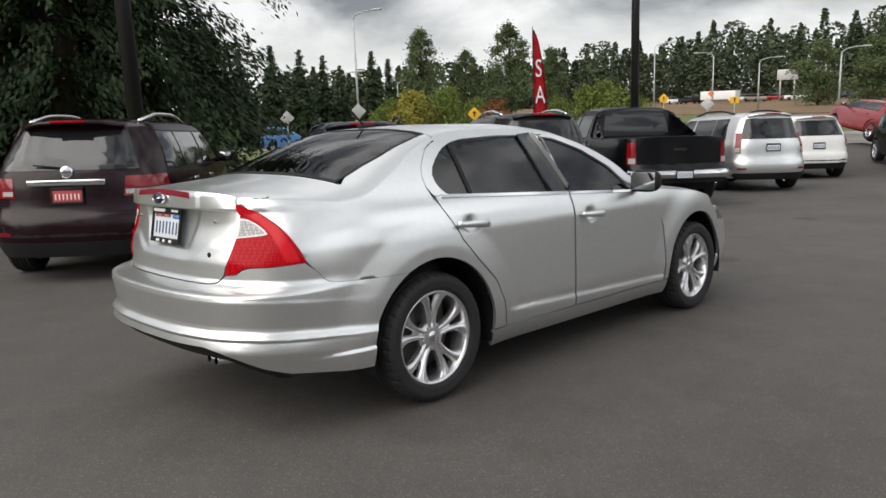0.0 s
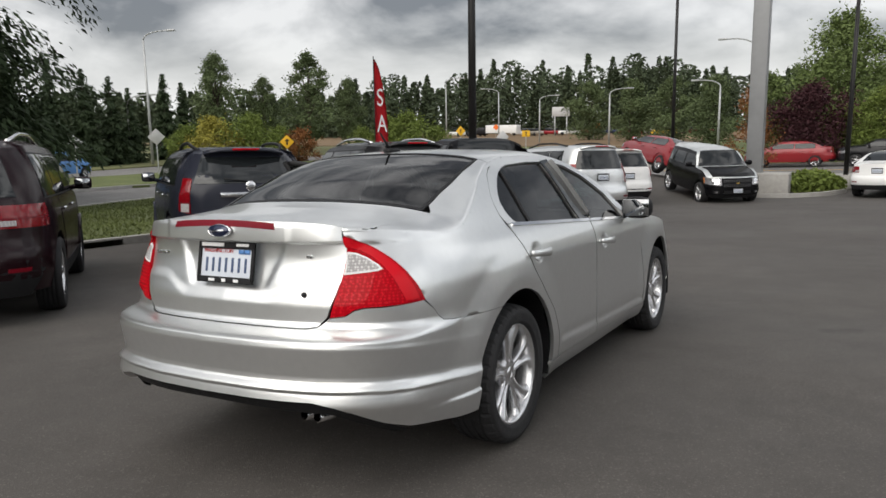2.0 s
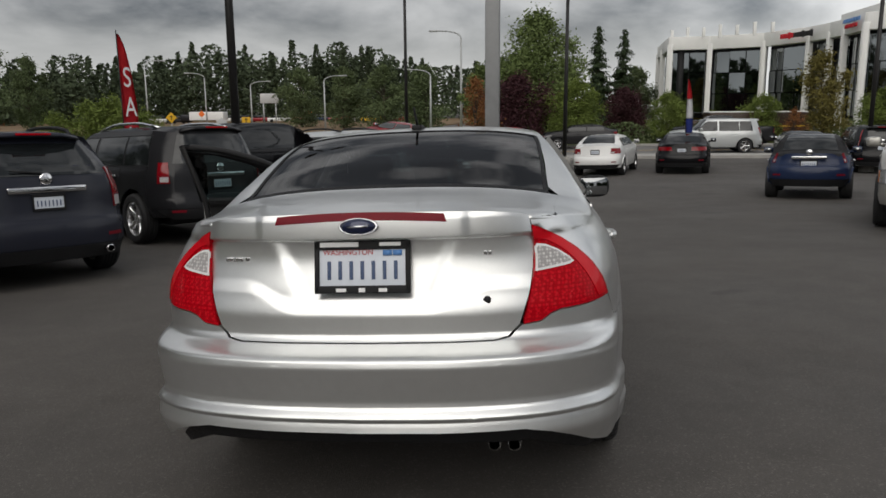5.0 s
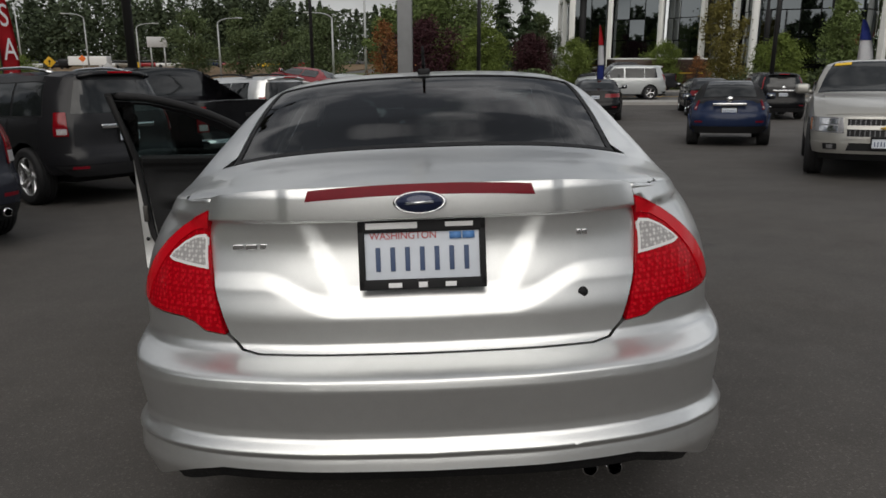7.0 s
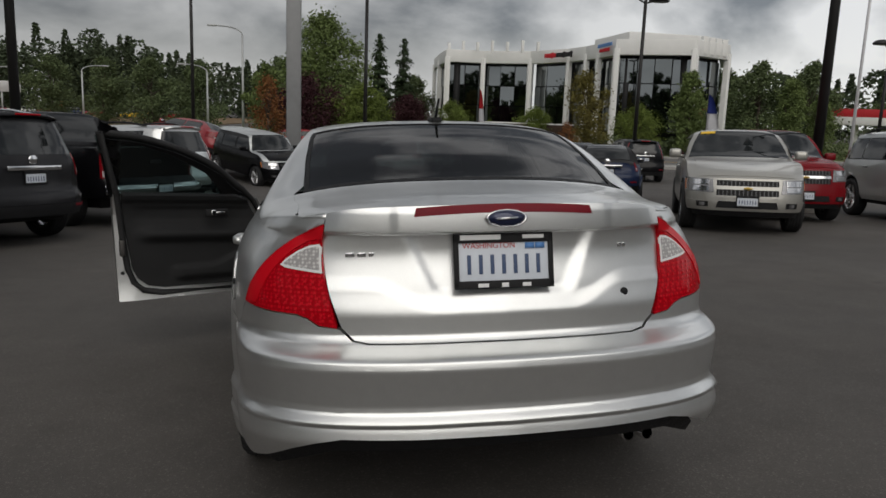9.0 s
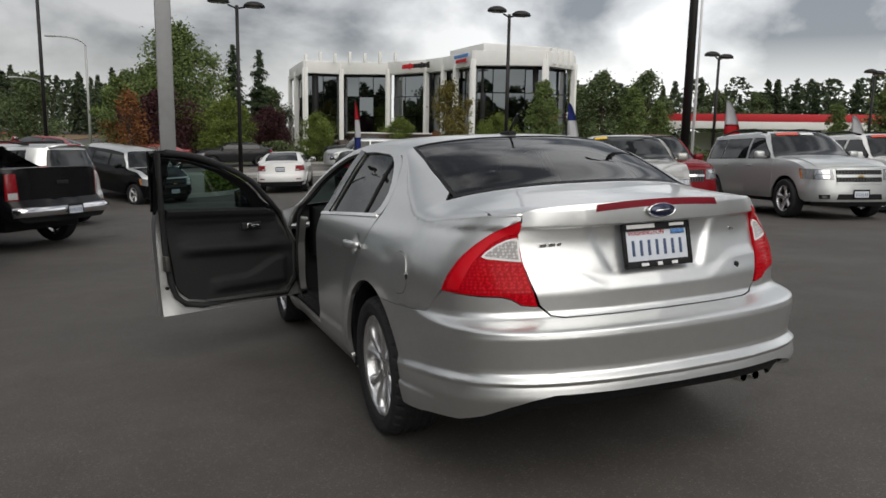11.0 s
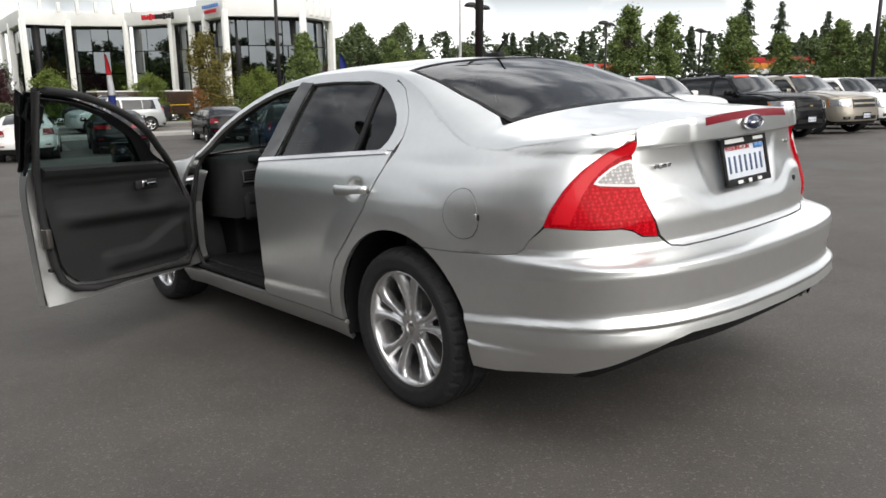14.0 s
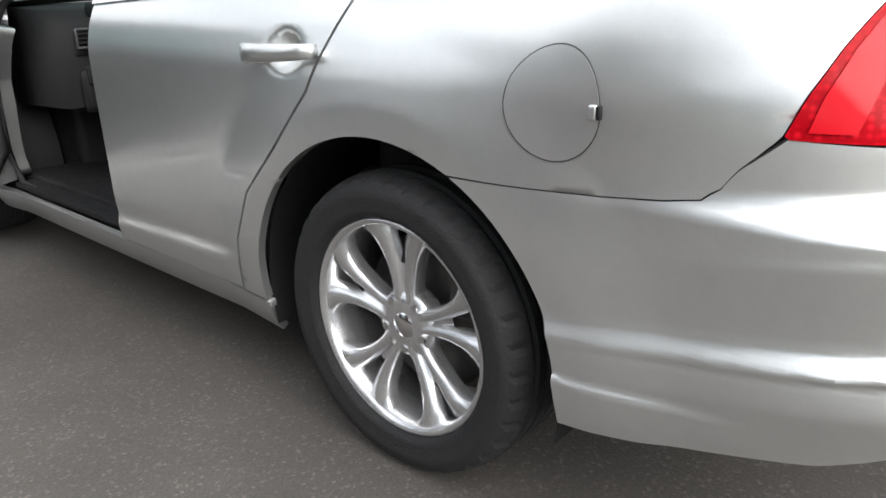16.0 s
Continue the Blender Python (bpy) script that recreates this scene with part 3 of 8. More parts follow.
def silver_sedan(m):
    S = SEDAN
    car = thing("silver_sedan", m, "silver four-door sedan with its driver's door open on the asphalt lot", "car")
    wcy, wcz, ar = 2.728, 0.338, 0.420
    light_up = [(S.X(0.616), 1.088), (S.X(0.664), 1.070), (S.X(0.706), 1.040), (S.X(0.744), 0.994), (S.X(0.775), 0.939), (S.X(0.797), 0.882), (S.X(0.813), 0.824)]
    light_low = [(S.X(0.810), 0.818), (S.X(0.72), 0.810), (S.X(0.645), 0.807), (S.X(0.612), 0.797), (S.X(0.58), 0.775), (S.X(0.520), 0.766)]
    light_in = [(S.X(0.544), 0.865), (S.X(0.572), 0.972)]
    def back(rows):
        # the hind edge of the rear door, leaning forward above the shoulder
        return [(y + (0.055 * lin(0.90, 1.03, z) * (1 - 0.8 * lin(1.26, 1.345, z)) if y < 0.5 else 0.0), z) for y, z in rows]

    door_r = back([(0.525, 0.305), (0.515, 0.36), (0.498, 0.45), (0.43, 0.58), (0.30, 0.705), (0.185, 0.83), (0.05, 1.0), (0.012, 1.06), (0.0, 1.11), (0.004, 1.165), (0.03, 1.215), (0.075, 1.262), (0.14, 1.305), (0.21, 1.333), (0.25, 1.345)])
    seam = [(-0.36, 0.7125), (-0.50, 0.714), (-0.64, 0.720), (-0.72, 0.727), (-0.765, 0.745), (-0.79, 0.775)]
    k6 = 5.90
    def fine_skin(w, k):
        # closer rows towards the edges, where the skin turns down into the wall
        return S.skin(math.copysign(1 - (1 - min(abs(w), 1.0)) ** 2, w), k)

    # body: quarters, roof, sills, pillars
    bm = bmesh.new()
    for g in (1, -1):
        f = S.mirrored(g)
        q = S.ridge(0, k6, 59) + S.side([(y - 0.006, z) for y, z in reversed(door_r)]) + S.side([(0.42, 0.305)]) + S.arch(0, wcz, ar, 0, 117, 26) + S.side(seam) + list(reversed(light_up))
        crest = [S.skin(g, k6 * i / 118) for i in range(119)]
        panel([q], f, 0.03, 0.014, bm=bm, keep=lambda c: min((c - p).length for p in crest) > 0.03 or c.z < 1.0)
        sill = S.side([(0.415, 0.296), (2.30, 0.296), (2.31, 0.20), (0.43, 0.20)])
        panel([sill], f, 0.1, 0.03, bm=bm)
        # pillar skin inside the door frames
        rail = S.ridge(k6, 12.0, 40)
        inner = [(s, z - 0.03) for s, z in rail]
        panel([rail + list(reversed(inner))], f, 0.06, 0.06, bm=bm)
        edge = []
        for i in range(21):
            k = 0.35 + (3.15 - 0.35) * i / 20
            edge.append((0.632 / S.skin(1, k).x * (1 + 0.03 * step(1.5, 3, k)), k))
        glass_edge = [(0.79 + 0.135 * step(3.0, 5.9, 3.15 + (5.90 - 3.15) * i / 12), 3.15 + (5.90 - 3.15) * i / 12) for i in range(1, 13)]
        shoulder = [(1, 0.0)] + [(1, 0.35 * i) for i in range(1, 17)] + [(1, 5.90)] + list(reversed(edge + glass_edge))
        panel([[(g * (1 - math.sqrt(max(0.0, 1 - a))), k) for a, k in shoulder]], fine_skin, 0.03, 0.1, lip=0, bm=bm)
        pill = [(1, 9.15 + (12.2 - 9.15) * i / 10) for i in range(11)] + [(0.90, 12.2 - (12.2 - 9.15) * i / 10) for i in range(11)]
        panel([[(g * a, k) for a, k in pill]], S.skin, 0.05, 0.2, lip=0, bm=bm)
    roof = [(-1, 5.90 + 0.25 * i) for i in range(13)] + [(-1, 9.15), (1, 9.15)] + [(1, 8.92 - 0.25 * i) for i in range(13)]
    panel([roof], fine_skin, 0.03, 0.1, lip=0, bm=bm)
    bmesh.ops.remove_doubles(bm, verts=bm.verts, dist=0.0012)
    hull = part("body", bm, SILVER, car, "silver metallic painted body")
    # a welded flange under the shoulder's crest
    for g in (1, -1):
        bm = bmesh.new()
        tube(bm, [S.skin(g * 0.985, 0.02 + 5.85 * i / 60) - Vector((g * 0.004, 0, 0.013)) for i in range(61)], 0.011, 8)
        part("shoulder_flange", bm, SILVER, hull)
    # boot lid: top skin and rear face with its plate recess
    def lid_face(s, z):
        p = S.wall(s, z)
        x = abs(p.x)
        mid = lin(0.352, 0.336, x)
        out = (0.008 + 0.007 * mid) * lin(1.055, 1.064, z)
        half = 0.190 + (z - 0.875) * 0.46
        rec = step(half + 0.050, half, x) * step(0.852, 0.888, z) * lin(1.062, 1.055, z)
        zc = 0.832 + 0.070 * step(0.22, 0.42, x)
        big = step(zc - 0.022, zc + 0.028, z)
        p.y += 0.012 * rec + 0.010 * big * lin(1.062, 1.055, z) - out * (1 - 0.85 * step(0.50, 0.585, x))
        return p
    top_z = [1.118 + 0.028 * (1 - (abs(i - 12) / 12) ** 2.5) ** 0.6 for i in range(25)]
    face_top = [((1 if i < 12 else -1) * S.X(0.618 * abs(i - 12) / 12), top_z[i]) for i in range(25)]
    right = [(S.X(0.43), 0.726), (S.X(0.475), 0.734), (S.X(0.512), 0.770)] + light_in + [(S.X(0.614), 1.088)]
    low = [(s - 0.003, z) for s, z in right]
    poly = [(-s, z) for s, z in reversed(low)] + low
    poly = [(s, z) for s, z in low] + face_top + [(-s, z) for s, z in reversed(low)]
    bm = panel([poly], lid_face, 0.0125, 0.004, lip=0.02)
    edge = [(0.6316 / S.skin(1, 0.35 + 2.75 * i / 20).x * (1 + 0.03 * step(1.5, 3, 0.35 + 2.75 * i / 20)), 0.35 + 2.75 * i / 20) for i in range(21)]
    lid = [(0.998, 0.0)] + edge
    panel([lid + [(-a, k) for a, k in reversed(lid)]], S.skin, 0.06, 0.12, lip=0.015, bm=bm)
    boot = part("boot_lid", bm, SILVER, car)
    # high brake light on the lip
    bl = [(S.X(0.285) * i / 8, 1.122 - 0.010 * (i / 8) ** 2) for i in range(-8, 9)]
    bm = panel([[(s, z) for s, z in bl] + [(s * 0.97, z + 0.026) for s, z in reversed(bl)]], lid_face, 0.05, 0.02, lip=0.008, offset=0.003)
    part("brake_light", bm, LENS_DARK, boot, "dark red high brake light strip")
    # oval badge, left as a plain shape
    bm = bmesh.new()
    lathe(bm, [(0, 0.010), (0.88, 0.009), (0.9, 0.012), (1.0, 0.008), (1.0, 0.0)], 36)
    bmesh.ops.transform(bm, matrix=Matrix.Translation((0, -1.010, 1.104)) @ Matrix.Rotation(radians(-8), 4, "X") @ Matrix.Rotation(radians(-90), 4, "Z") @ Matrix.Diagonal((1, 0.066, 0.028, 1)), verts=bm.verts)
    bdg = part("badge", bm, CHROME, boot, "oval chrome-rimmed navy badge", recalc=True)
    bm = bmesh.new()
    lathe(bm, [(0, 0.0125), (0.84, 0.0115), (0.86, 0.006)], 36)
    bmesh.ops.transform(bm, matrix=Matrix.Translation((0, -1.010, 1.104)) @ Matrix.Rotation(radians(-8), 4, "X") @ Matrix.Rotation(radians(-90), 4, "Z") @ Matrix.Diagonal((1, 0.066, 0.028, 1)), verts=bm.verts)
    part("badge_face", bm, NAVY, bdg, recalc=True)
    bm = bmesh.new()
    rod(bm, (-0.034, -1.0245, 1.104), (0.034, -1.0245, 1.107), 0.004, 0.004, 6)
    part("badge_stroke", bm, CHROME, bdg)
    # plate, lettering bars, lock
    pm = Matrix.Translation((0, -0.984, 0.968)) @ Matrix.Rotation(radians(-10), 4, "X")
    pl = number_plate(boot, pm, TRIM, 0.305, 0.152)
    letters("WASHINGTON", 0.026, 0.001, PLATE_RED, pl, Matrix.Translation((-0.047, -0.0035, 0.048)) @ Matrix.Rotation(radians(90), 4, "X"), "state_name", 0.95)
    for x in (0.085, 0.118):
        bm = bmesh.new()
        box(bm, x, -0.0045, 0.046, 0.03, 0.003, 0.018)
        part("plate_sticker", bm, PAPER_BLUE, pl)
    for x, w, hh, zz in ((-0.075, 0.13, 0.016, 0.074), (0.095, 0.07, 0.012, 0.074), (-0.07, 0.034, 0.012, -0.076), (0.0, 0.022, 0.014, -0.076), (0.07, 0.028, 0.012, -0.076)):
        bm = bmesh.new()
        box(bm, x, -0.0115, zz, w, 0.003, hh, 0.001)
        part("frame_bar", bm, WHITE_INK, pl)
    for x0, z0, w in ((-0.445, 0.992, 0.105), (0.42, 1.002, 0.045)):
        for i in range(3 if w > 0.06 else 2):
            p = lid_face(math.copysign(S.X(abs(x0)), x0), z0)
            bm = bmesh.new()
            box(bm, p.x + (i - 1) * w * 0.34, p.y - 0.001 - 0.005 * (abs(p.x + (i - 1) * w * 0.34) < abs(x0)), p.z, w * 0.27, 0.005, 0.014, 0.002)
            part("letter_bar", bm, CHROME, boot)
    p = lid_face(S.X(0.407), 0.853)
    bm = bmesh.new()
    rod(bm, p + Vector((0, -0.003, 0)), p + Vector((0, 0.012, 0)), 0.013, 0.013, 16)
    part("lock", bm, TRIM, boot)
    # rear bumper with its two creases, and the dark valance below
    def bump_face(s, z):
        p = S.wall(s, z)
        t = step(0.65, 1.5, abs(s))
        zc = 0.532 - 0.052 * t
        zr = z - zc
        rear_out = float(np.interp(zr, (-0.20, -0.09, -0.044, -0.038, -0.034, -0.028, -0.024, 0.0, 0.02, 0.137, 0.148), (0.012, 0.016, 0.007, 0.004, 0.004, 0.014, 0.012, -0.013, -0.015, 0.003, 0.0)))
        side_out = float(np.interp(zr, (-0.20, -0.030, -0.022, 0.006, 0.02, 0.12), (0.003, 0.006, 0.006, -0.004, -0.005, 0.0)))
        out = rear_out * (1 - t) + side_out * t
        z2 = 0.386 + 0.012 * (abs(s) - 1.2)
        out += 0.010 * lin(z2 + 0.003, z2 - 0.006, z) * step(0.95, 1.25, abs(s))
        e = S.wall(s + 0.02, z) - S.wall(s - 0.02, z)
        d = Vector((e.y, -e.x, 0))
        if d.length > 1e-4:
            p += d.normalized() * out
        return p
    s_a = S.arch(0, wcz, ar, 118, 172, 14)
    up = [(S.X(0.43), 0.722), (S.X(0.479), 0.730), (S.X(0.517), 0.765)] + [(s, z - 0.003) for s, z in reversed(light_low[1:-1])] + [(S.X(0.8105), 0.8195)] + [(s, z - 0.0022) for s, z in reversed(S.side(seam))]
    down = [(S.Y(-0.43), 0.290), (S.Y(-0.6), 0.296), (S.X(0.845), 0.310), (S.X(0.80), 0.332), (S.X(0.74), 0.368), (S.X(0.66), 0.420), (S.X(0.60), 0.445), (S.X(0.52), 0.462)]
    halfp = up + s_a + down
    bm = panel([halfp + [(-s, z) for s, z in reversed(halfp)]], bump_face, 0.03, 0.007, lip=0.025)
    bump = part("rear_bumper", bm, SILVER, car)
    val = [(S.X(0.78), 0.30), (S.X(0.66), 0.405), (S.X(0.56), 0.462), (0, 0.465)]
    vp = val + [(-s, z) for s, z in reversed(val[:-1])] + [(-S.X(0.74), 0.30), (-S.X(0.55), 0.395), (0, 0.41), (S.X(0.55), 0.395), (S.X(0.74), 0.30)]
    bm = panel([vp], lambda s, z: S.wall(s, z) + Vector((0, 0.02 + 0.25 * (0.465 - z), 0)), 0.06, 0.03, lip=0.0)
    part("valance", bm, TRIM, bump, "black lower valance")
    for x in (0.42, 0.485):
        bm = bmesh.new()
        lathe(bm, [(0.018, 0.0), (0.022, 0.004), (0.022, 0.3), (0.018, 0.3), (0.018, 0.0)], 20)
        part("exhaust_tip", bm, CHROME, bump, "chrome exhaust tip", Matrix.Translation((x, -1.02, 0.378)) @ Matrix.Rotation(radians(90), 4, "Z") @ Matrix.Rotation(radians(6), 4, "Y"))
    # lamps
    for g in (1, -1):
        f = S.mirrored(g)
        poly = light_up + light_low + light_in
        bm = panel([poly], f, 0.025, 0.02, lip=0.02, gap=0.002, offset=0.003)
        tl = part("tail_light", bm, LENS, car, "red tail light with a clear reversing lens")
        lens = [(S.X(0.573), 0.938), (S.X(0.590), 1.010), (S.X(0.600), 1.019), (S.X(0.632), 1.014), (S.X(0.665), 0.996), (S.X(0.695), 0.968), (S.X(0.703), 0.955), (S.X(0.690), 0.950)]
        bm = panel([inset(lens, -0.004)], f, 0.015, 0.015, lip=0.006, offset=0.005)
        rl = part("reversing_lens", bm, WHITE_INK, tl, "clear honeycomb reversing lens")
        part("lens_honeycomb", panel([inset(lens, 0.004)], f, 0.015, 0.015, lip=0.004, offset=0.007), LENS_WHITE, rl)
        # small lit cells in slanting columns
        for i in range(8):
            for j in range(9):
                z = 0.792 + 0.0165 * j
                x = 0.540 + 0.0245 * i + 0.0045 * j
                if x > 0.745 - 0.005 * j or z < 0.79 + 0.03 * step(0.57, 0.62, x) or z > 0.935 + 0.012 * step(0.56, 0.70, x):
                    continue
                sx = S.X(x)
                part("lens_cell", panel([[(sx - 0.0045, z - 0.004), (sx + 0.0045, z - 0.004), (sx + 0.0045, z + 0.004), (sx - 0.0045, z + 0.004)]], f, 0.03, 0.03, lip=0.002, offset=0.0052), LENS_PLAIN, tl)
        rim_out = [(S.X(0.611), 1.081), (S.X(0.659), 1.063), (S.X(0.700), 1.033), (S.X(0.737), 0.988), (S.X(0.767), 0.935), (S.X(0.788), 0.879), (S.X(0.801), 0.830)]
        rim_in = [(S.X(0.772), 0.828), (S.X(0.754), 0.872), (S.X(0.735), 0.921), (S.X(0.713), 0.962), (S.X(0.686), 1.000), (S.X(0.648), 1.030), (S.X(0.598), 1.042)]
        part("side_lens", panel([rim_out + rim_in], f, 0.02, 0.02, lip=0.004, offset=0.0065), LENS_PLAIN, tl)
    # doors
    hinge = Vector((-0.865, 2.19, 0))
    swing = Matrix.Translation((-0.895, 2.16, 0.025)) @ Matrix.Rotation(radians(-68), 4, "Z") @ Matrix.Translation(-hinge)
    for g in (1, -1):
        f = S.mirrored(g)
        for kind in ("rear", "front"):
            opened = kind == "front" and g < 0
            if kind == "rear":
                low_d = S.side([(0.525, 0.305), (1.172, 0.305), (1.165, belt(1.165)), (0.085, belt(0.03))] + list(reversed(door_r[1:7])))
                rail = [(s, z - 0.012) for s, z in S.ridge(6.15, 8.42, 14)]
                fo = S.side(back([(0.027, belt(0.03)), (-0.003, 1.11), (0.0, 1.165), (0.026, 1.215), (0.070, 1.261), (0.136, 1.304), (0.207, 1.331), (0.25, 1.341)])) + rail + S.side([(1.155, belt(1.155))])
                fi = S.side(back([(1.035, belt(1.035)), (0.985, 1.362), (0.75, 1.362), (0.45, 1.348), (0.36, 1.333), (0.28, 1.310), (0.205, 1.279), (0.145, 1.243), (0.10, 1.204), (0.075, 1.165), (0.074, 1.13), (0.088, 1.098), (0.115, 1.07), (0.15, belt(0.15))]))
                win = S.side(back([(0.15, belt(0.15)), (1.035, belt(1.035)), (0.985, 1.362), (0.75, 1.362), (0.45, 1.348), (0.36, 1.333), (0.28, 1.310), (0.205, 1.279), (0.145, 1.243), (0.10, 1.204), (0.075, 1.165), (0.074, 1.13), (0.088, 1.098), (0.115, 1.07)]))
                hy, hz = 0.265, 0.905
            else:
                low_d = S.side([(1.182, 0.305), (2.225, 0.305), (2.245, 0.42), (2.225, 0.70), (2.11, 0.945), (1.98, belt(1.98)), (1.175, belt(1.175))])
                rail = [(s, z - 0.012) for s, z in S.ridge(8.45, 11.9, 18)]
                fo = S.side([(1.16, belt(1.16))]) + rail + S.side([(2.09, 0.955), (1.98, belt(1.98))])
                fi = S.side([(1.90, belt(1.90)), (1.74, 1.14), (1.52, 1.262), (1.30, 1.335), (1.09, 1.36), (1.185, belt(1.185))])
                win = S.side([(1.185, belt(1.185)), (1.90, belt(1.90)), (1.74, 1.14), (1.52, 1.262), (1.30, 1.335), (1.09, 1.36)])
                hy, hz = 1.345, 0.862
            def door_y(z):
                return (0.52 - 0.3 * (z - 0.3)) if kind == "rear" else 1.0

            def door_face(s, z, f=f, kind=kind):
                p = f(s, z)
                # the moulding along the foot of the door
                zc = 0.405 - 0.035 * (p.y - 0.45)
                p.x += g * 0.011 * lin(zc + 0.006, zc - 0.022, z) * step(0.0, 0.10, p.y - door_y(z))
                # a cup behind the handle
                d = math.hypot((p.y - hy) / 0.052, (z - hz) / 0.046)
                p.x -= g * 0.034 * lin(1.0, 0.40, d)
                return p
            bm = panel([low_d], door_face, 0.02, 0.0125, lip=0.05 if opened else 0.02, gap=0.0025)
            if not opened:
                panel([fo + fi], f, 0.06, 0.04, lip=0.03, gap=0.001, bm=bm)
            door = part("door", bm, SILVER, car, "silver front door standing open" if opened else "closed silver door", swing if opened else None)
            bm = panel([inset(win, -0.012)], f, 0.08, 0.08, lip=0.004, offset=-0.014)
            part("window", bm, GLASS_FRONT if kind == "front" and g < 0 else GLASS_DARK, door, "tinted window").visible_shadow = False
            if kind == "rear":
                bm = panel([S.side([(0.345, belt(0.345)), (0.37, belt(0.37)), (0.375, 1.333), (0.35, 1.329)])], f, 0.1, 0.1, lip=0.01, offset=-0.006)
                part("window_bar", bm, TRIM, door)
                bm = panel([S.side([(1.022, belt(1.022)), (1.162, belt(1.162)), (1.095, 1.376), (0.970, 1.366)])], f, 0.1, 0.1, lip=0.01, offset=0.003)
                part("pillar_trim", bm, GLASS_FAR, door, "gloss black pillar trim")
                ys = (0.12, 1.165)
            else:
                if not opened:
                    bm = panel([S.side([(1.17, belt(1.17)), (1.20, belt(1.2)), (1.12, 1.358), (1.08, 1.372)])], f, 0.1, 0.1, lip=0.01, offset=0.003)
                    part("pillar_trim", bm, GLASS_FAR, door, "gloss black pillar trim")
                ys = (1.18, 1.97)
            n = 12
            ml = [(ys[0] + (ys[1] - ys[0]) * i / n, belt(ys[0] + (ys[1] - ys[0]) * i / n)) for i in range(n + 1)]
            bm = panel([S.side([(y, z - 0.010) for y, z in ml] + [(y, z + 0.006) for y, z in reversed(ml)])], f, 0.2, 0.05, lip=0.006, offset=0.006)
            part("belt_moulding", bm, CHROME, door, "bright belt moulding")
            # handle: a bowed grip on two feet
            p = f(S.Y(hy), hz)
            bm = bmesh.new()
            rows = []
            for i in range(9):
                t = i / 8
                yy = hy - 0.115 + 0.23 * t
                ox = 0.020 + 0.022 * math.sin(math.pi * t) ** 0.6
                hh = 0.015 + 0.007 * t
                c = f(S.Y(yy), hz - 0.012 * (t - 0.5))
                rows.append([bm.verts.new((c.x + g * (ox + dx), yy, c.z + dz * hh)) for dx, dz in ((0, -1), (0.008, -0.75), (0.011, 0), (0.008, 0.75), (0, 1), (-0.014, 0.9), (-0.016, 0), (-0.014, -0.9))])
            for A, B in zip(rows, rows[1:]):
                for i in range(8):
                    bm.faces.new((A[i], A[(i + 1) % 8], B[(i + 1) % 8], B[i]))
            bm.faces.new(rows[0]), bm.faces.new(list(reversed(rows[-1])))
            for yy in (hy - 0.09, hy + 0.09):
                c = f(S.Y(yy), hz)
                rod(bm, (c.x - g * 0.01, yy, hz), (c.x + g * 0.022, yy, hz), 0.011, 0.011, 8)
            part("handle", bm, SILVER, door, "silver door handle", recalc=True)
            # mirror
            if kind == "front":
                mx, my, mz = g * 0.955, 1.90, 1.035
                bm = bmesh.new()
                bmesh.ops.create_uvsphere(bm, u_segments=20, v_segments=12, radius=1.0)
                for v in bm.verts:
                    c = v.co
                    v.co = Vector((math.copysign(abs(c.x) ** 0.65, c.x) * 0.105, (math.copysign(abs(c.y) ** 0.9, c.y) * 0.075 if c.y > 0 else max(c.y, -0.45) * 0.075), math.copysign(abs(c.z) ** 0.65, c.z) * 0.075))
                bmesh.ops.transform(bm, matrix=Matrix.Translation((mx, my, mz)), verts=bm.verts)
                rod(bm, (g * 0.83, 1.93, 0.985), (g * 0.90, 1.92, 1.0), 0.03, 0.024, 8)
                mir = part("mirror", bm, TRIM if g > 0 else TRIM, door, "black door mirror")
                bm = bmesh.new()
                box(bm, mx, my - 0.037, mz, 0.18, 0.006, 0.115, 0.002)
                part("mirror_glass", bm, MIRROR, mir)
            if opened:
                # inner trim of the open door: dark panel, armrest, pocket, handle, rubber seal
                shell_in = S.side([(1.186, 0.31), (2.22, 0.31), (2.24, 0.42), (2.22, 0.70), (2.105, 0.94), (1.975, belt(1.98)), (1.18, belt(1.175))])
                bm = panel([shell_in], lambda s, z: f(s, z) + Vector((0.055 + 0.02 * lin(0.0, 0.09, S.s and (abs(f(s, z).y) - 1.186)), 0, 0)), 0.03, 0.05, lip=0)
                part("inner_shell", bm, SILVER, door, "silver inner skin of the open door")
                tr = S.side([(1.272, 0.52), (1.302, 0.455), (1.362, 0.405), (1.46, 0.385), (2.02, 0.375), (2.11, 0.40), (2.16, 0.47), (2.15, 0.70), (2.02, 0.93), (1.95, belt(1.95) - 0.005), (1.225, belt(1.2) - 0.005), (1.235, 0.85)])

                def trim_face(s_, z):
                    # a rolled top, a scooped insert, the armrest's ridge and the swelling pocket
                    p_ = f(s_, z)
                    y_ = p_.y
                    zr = z + 0.05 * (y_ - 1.6)
                    d_ = 0.105 + 0.020 * step(0.925, 0.955, zr) - 0.012 * step(0.80, 0.83, zr) * (1 - step(0.89, 0.91, zr)) * step(1.27, 1.33, y_) * (1 - step(2.0, 2.06, y_))
                    d_ += 0.050 * step(0.66, 0.725, zr) * (1 - step(0.735, 0.80, zr)) * step(1.27, 1.42, y_) * (1 - 0.6 * step(1.9, 2.1, y_))
                    d_ += 0.035 * (1 - step(0.50, 0.525, z - 0.10 * step(1.75, 2.05, y_))) * step(0.40, 0.46, z) * step(1.50, 1.58, y_) * (1 - step(2.05, 2.12, y_))
